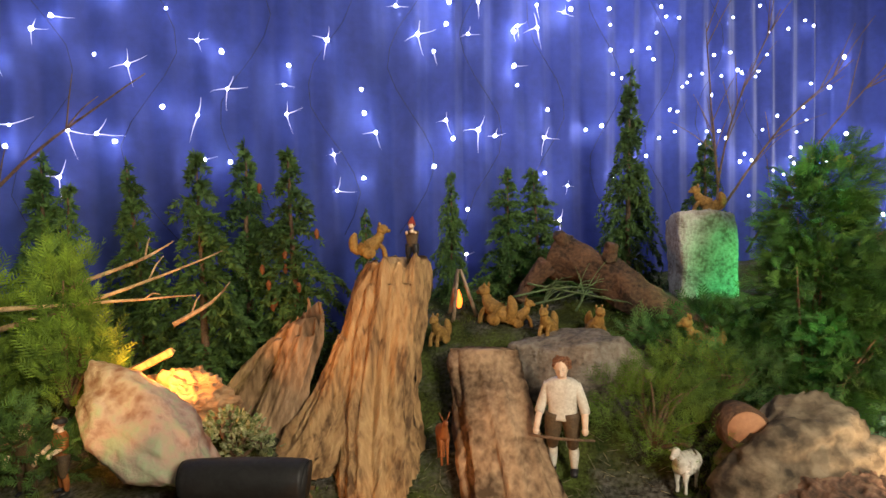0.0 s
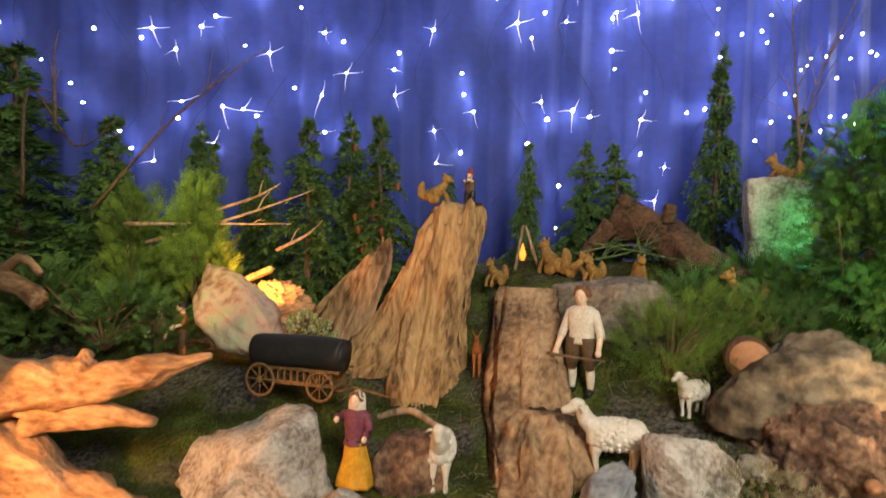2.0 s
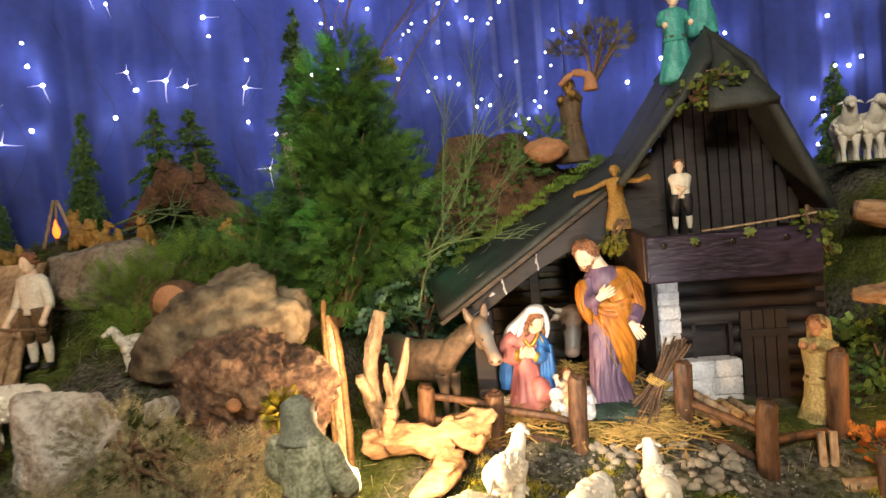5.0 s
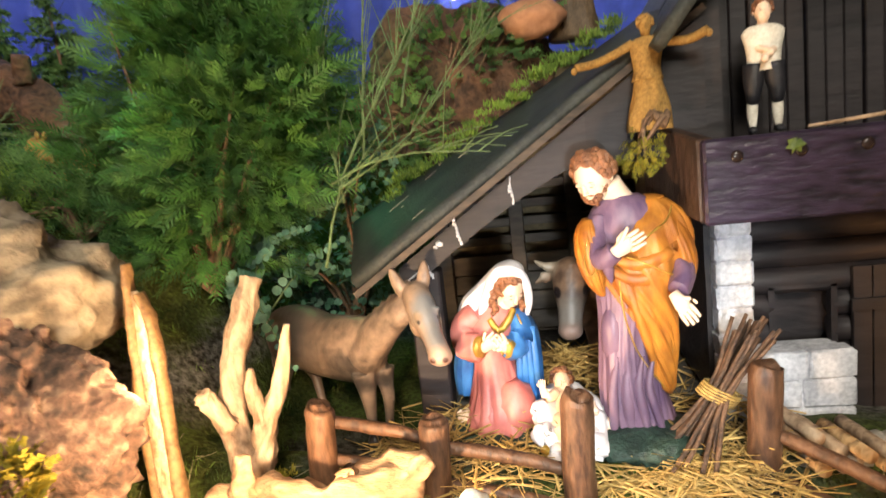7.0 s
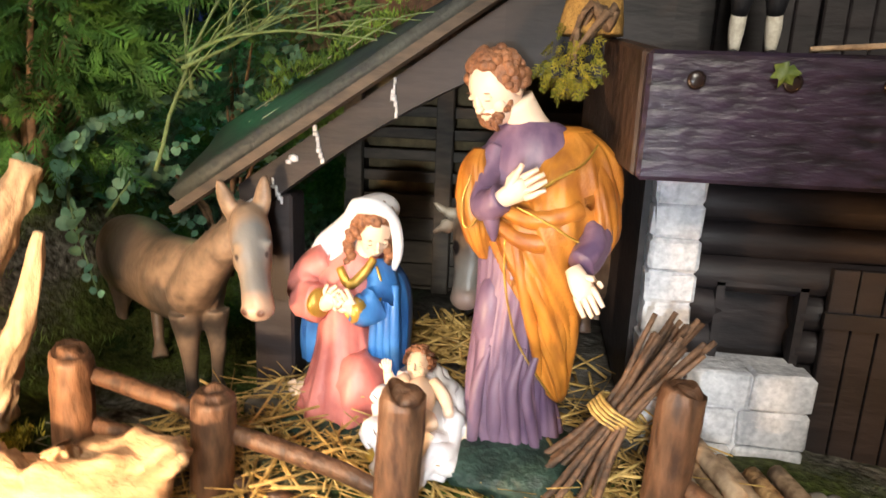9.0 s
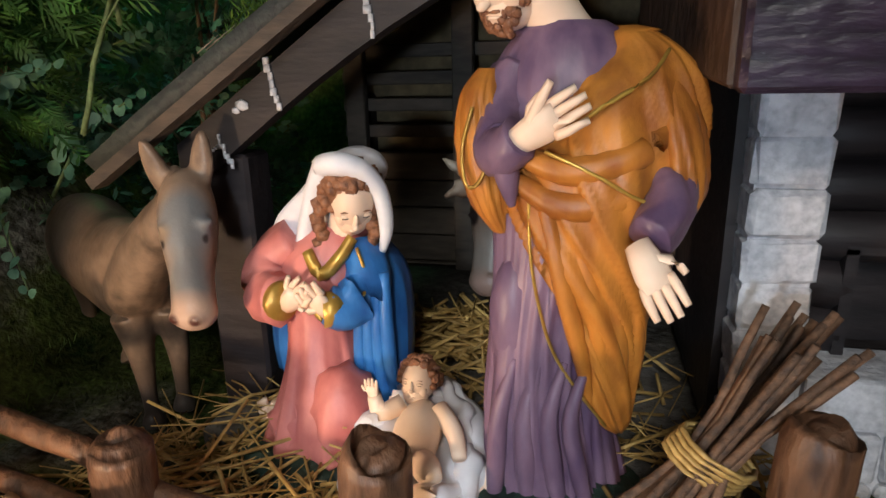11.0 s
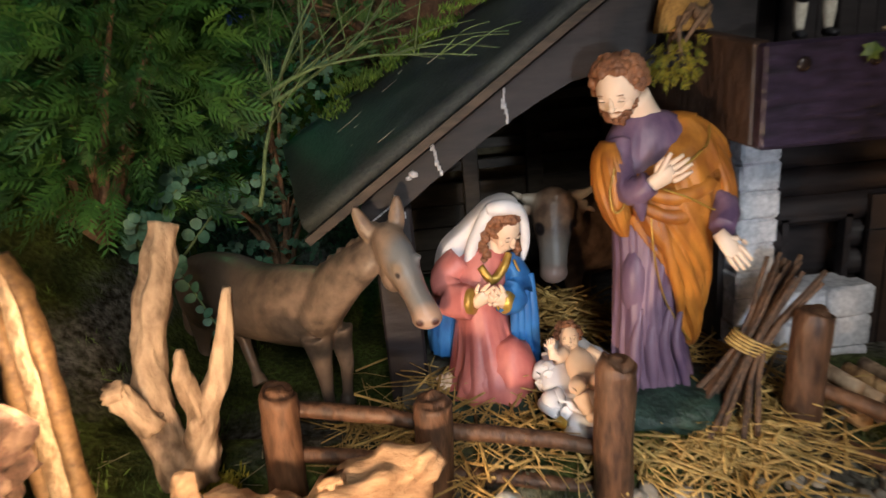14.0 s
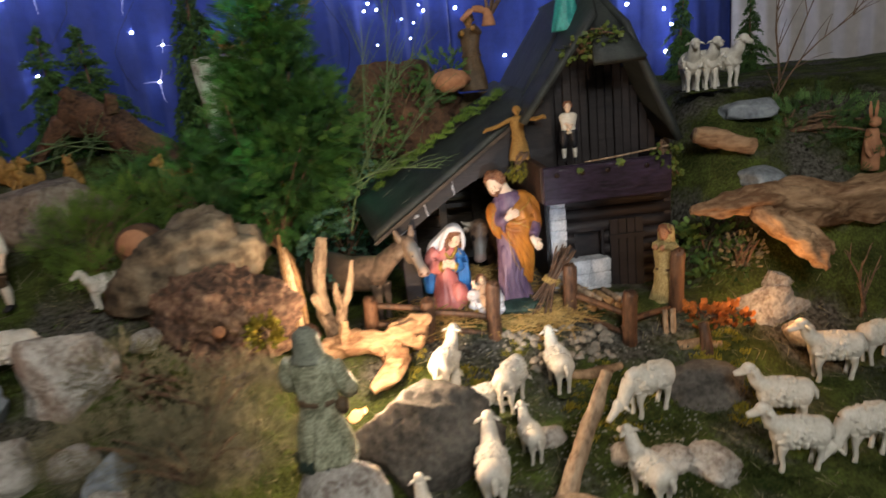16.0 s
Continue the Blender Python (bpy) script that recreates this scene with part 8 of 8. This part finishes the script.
for x, r in ((-0.115, 0.052), (0.105, 0.046)):
    for s in (-1, 1):
        b = bmesh.new()
        ring = [(x + r * math.cos(i / 20 * 6.2832), 0.068 * s, r - 0.002 + r * math.sin(i / 20 * 6.2832), 0.005) for i in range(21)]
        tube(b, ring, 0, 6, 1)
        wheel = part("wheel", b, CARTWOOD, wagon)
        for k in range(8):
            a = k * math.pi / 4
            b = bmesh.new()
            tube(b, [(x, 0.068 * s, r, 0.003), (x + r * math.cos(a), 0.068 * s, r + r * math.sin(a), 0.0025)], 0, 5, 1)
            part("spoke", b, CARTWOOD, wheel)
        b = bmesh.new()
        loft(b, [(x, 0.060 * s, r, 0.011, 0.011), (x, 0.078 * s, r, 0.009, 0.009)], 0, 10)
        part("hub", b, CARTWOOD, wheel)

# campfire lantern of three sticks with a glowing bulb
camp = thing("campfire_lantern", "little tripod of sticks over a glowing red bulb", "lantern", pose(0.365, 2.56, 1.30))
for a in (0.3, 2.4, 4.5):
    b = bmesh.new()
    tube(b, [(0.07 * math.cos(a), 0.07 * math.sin(a), -0.02, 0.008), (0.006 * math.cos(a), 0.006 * math.sin(a), 0.175, 0.006)], 0, 6, 2)
    part("stick", b, DRIFT, camp)
b = bmesh.new()
loft(b, spline([(0, -0.01, 0.03, 0.007, 0.007), (0, -0.01, 0.055, 0.014, 0.014), (0, -0.01, 0.085, 0.006, 0.006), (0, -0.01, 0.10, 0.002, 0.002)], 4), 0, 12)
part("bulb", b, FIREGLOW, camp, "glowing red bulb")
b = bmesh.new()
loft(b, [(1.885, 1.50, 0.675, 0.014, 0.010), (1.90, 1.495, 0.69, 0.016, 0.012), (1.92, 1.49, 0.70, 0.012, 0.008)], 0, 12)
lampo = tagged(finish("hand_lantern", b, glow("lantern_glow", (1.0, 0.5, 0.2), 3)), "glowing lantern piece beside the olive-robed figure", "lantern")
lampo.matrix_world = pose(-0.075, 0.0, 0.02)

# fairy lights over the curtain: each a small bulb; some have glowing spikes for light streaks
rr = random.Random(60)
BULB = bpy.data.meshes.new("bulb")
q = bmesh.new()
bmesh.ops.create_icosphere(q, subdivisions=2, radius=0.0058)
q.to_mesh(BULB)
q.free()
BULB.materials.append(STARGLOW)
# Emissive spikes imitate the streaks of light that bulbs throw on the cloth.
STREAK = bpy.data.meshes.new("light_streak")
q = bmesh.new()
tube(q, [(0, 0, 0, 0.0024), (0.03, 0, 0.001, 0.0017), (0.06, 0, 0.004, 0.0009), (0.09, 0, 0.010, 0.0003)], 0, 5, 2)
q.to_mesh(STREAK)
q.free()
STREAK.materials.append(glow("streak_glow", (0.76, 0.74, 1.0), 0.6))
cd = (Vector((*CB, 0)) - Vector((*CA, 0)))
cn = Vector((cd.y, -cd.x, 0)).normalized()
turn = math.degrees(math.atan2(cd.y, cd.x))
root = thing("fairy_lights", "string of white fairy lights hung over the blue curtain", "fairy lights")
STARS = [(0.258, 2.51), (0.282, 2.37), (0.302, 2.34), (0.348, 2.46), (0.364, 2.42), (0.367, 2.26), (0.323, 2.17), (0.346, 2.14), (0.281, 2.05), (0.292, 2.02), (0.264, 2.06), (0.412, 2.38), (0.408, 2.29), (0.442, 2.51), (0.468, 2.29), (0.409, 2.16), (0.47, 2.18), (0.479, 2.09), (0.444, 1.98), (0.468, 1.87), (0.446, 1.81), (0.367, 1.94), (0.349, 1.95), (0.499, 2.7), (0.546, 2.75), (0.531, 2.5), (0.543, 2.64), (0.611, 2.67), (0.607, 2.46), (0.61, 2.36), (0.541, 2.16), (0.547, 2.07), (0.571, 2.12), (0.587, 2.09), (0.529, 1.93), (0.637, 2.09), (0.667, 2.79), (0.631, 2.79), (0.563, 2.6), (0.559, 1.71), (0.557, 1.48), (0.641, 2.24), (0.682, 2.14), (0.661, 1.83), (0.637, 1.9), (0.652, 1.64), (0.711, 2.73), (0.711, 2.59), (0.714, 2.46)]
for k in range(64):  # denser strings towards the stable
    STARS.append((0.70 + 0.29 * ((k * 0.6180339) % 1.0), 1.75 + 1.35 * rr.random()))
for k in range(26):
    STARS.append((0.04 + 0.22 * rr.random(), 1.7 + 1.3 * rr.random()))
for k in range(22):
    STARS.append((0.28 + 0.42 * rr.random(), 2.55 + 0.5 * rr.random()))
for k, (s, z) in enumerate(STARS):
    p = Vector((*CA, 0)) + cd * s + cn * 0.065 + Vector((0, 0, z))
    ob = new("bulb", BULB)
    ob.parent = root
    ob.matrix_world = Matrix.Translation(p) @ Matrix.Scale(rr.uniform(0.7, 1.3) * (1 + 0.5 * s) * (0.72 if s > 0.7 else 1.0), 4)
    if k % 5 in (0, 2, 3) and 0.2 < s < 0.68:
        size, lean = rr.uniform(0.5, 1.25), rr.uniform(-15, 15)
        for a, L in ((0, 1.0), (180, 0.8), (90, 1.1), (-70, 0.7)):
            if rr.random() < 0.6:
                f = new("light_streak", STREAK)
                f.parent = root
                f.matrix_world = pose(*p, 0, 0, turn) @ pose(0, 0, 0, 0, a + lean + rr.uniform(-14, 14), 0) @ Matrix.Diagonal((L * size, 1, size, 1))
cd2 = Vector((*CC, 0)) - Vector((*CB, 0))
for k in range(34):
    p = Vector((*CB, 0)) + cd2 * rr.random() + Vector((0, -0.08, rr.uniform(1.5, 3.0)))
    ob = new("bulb", BULB)
    ob.parent = root
    ob.matrix_world = Matrix.Translation(p) @ Matrix.Scale(1.8, 4)
for k in range(13):
    b = bmesh.new()
    s0 = 0.12 + 0.065 * k
    pts = []
    for j in range(9):
        p = Vector((*CA, 0)) + cd * (s0 + 0.02 * math.sin(j * 1.3 + k)) + cn * 0.062 + Vector((0, 0, 3.2 - 0.2 * j))
        pts.append((*p, 0.0014))
    tube(b, pts, 0, 4, 2)
    part("wire", b, WIRE, root)

# unseen ceiling lamp, added as a body for the general fill
b = bmesh.new()
box(b, 1.90, 2.90, -1.25, -0.35, 2.80, 2.86, bevel=0.01)
tagged(finish("ceiling_lamp", b, WHITEWASH, smooth=False), "added flat white ceiling lamp, out of view", "lamp")
b = bmesh.new()
tube(b, [(2.4, -0.8, 2.86, 0.008), (2.4, -0.8, 3.3, 0.008)], 0, 6, 1)
ob = finish("lamp_rod", b, WIRE)
ob.parent = bpy.data.objects["ceiling_lamp"]
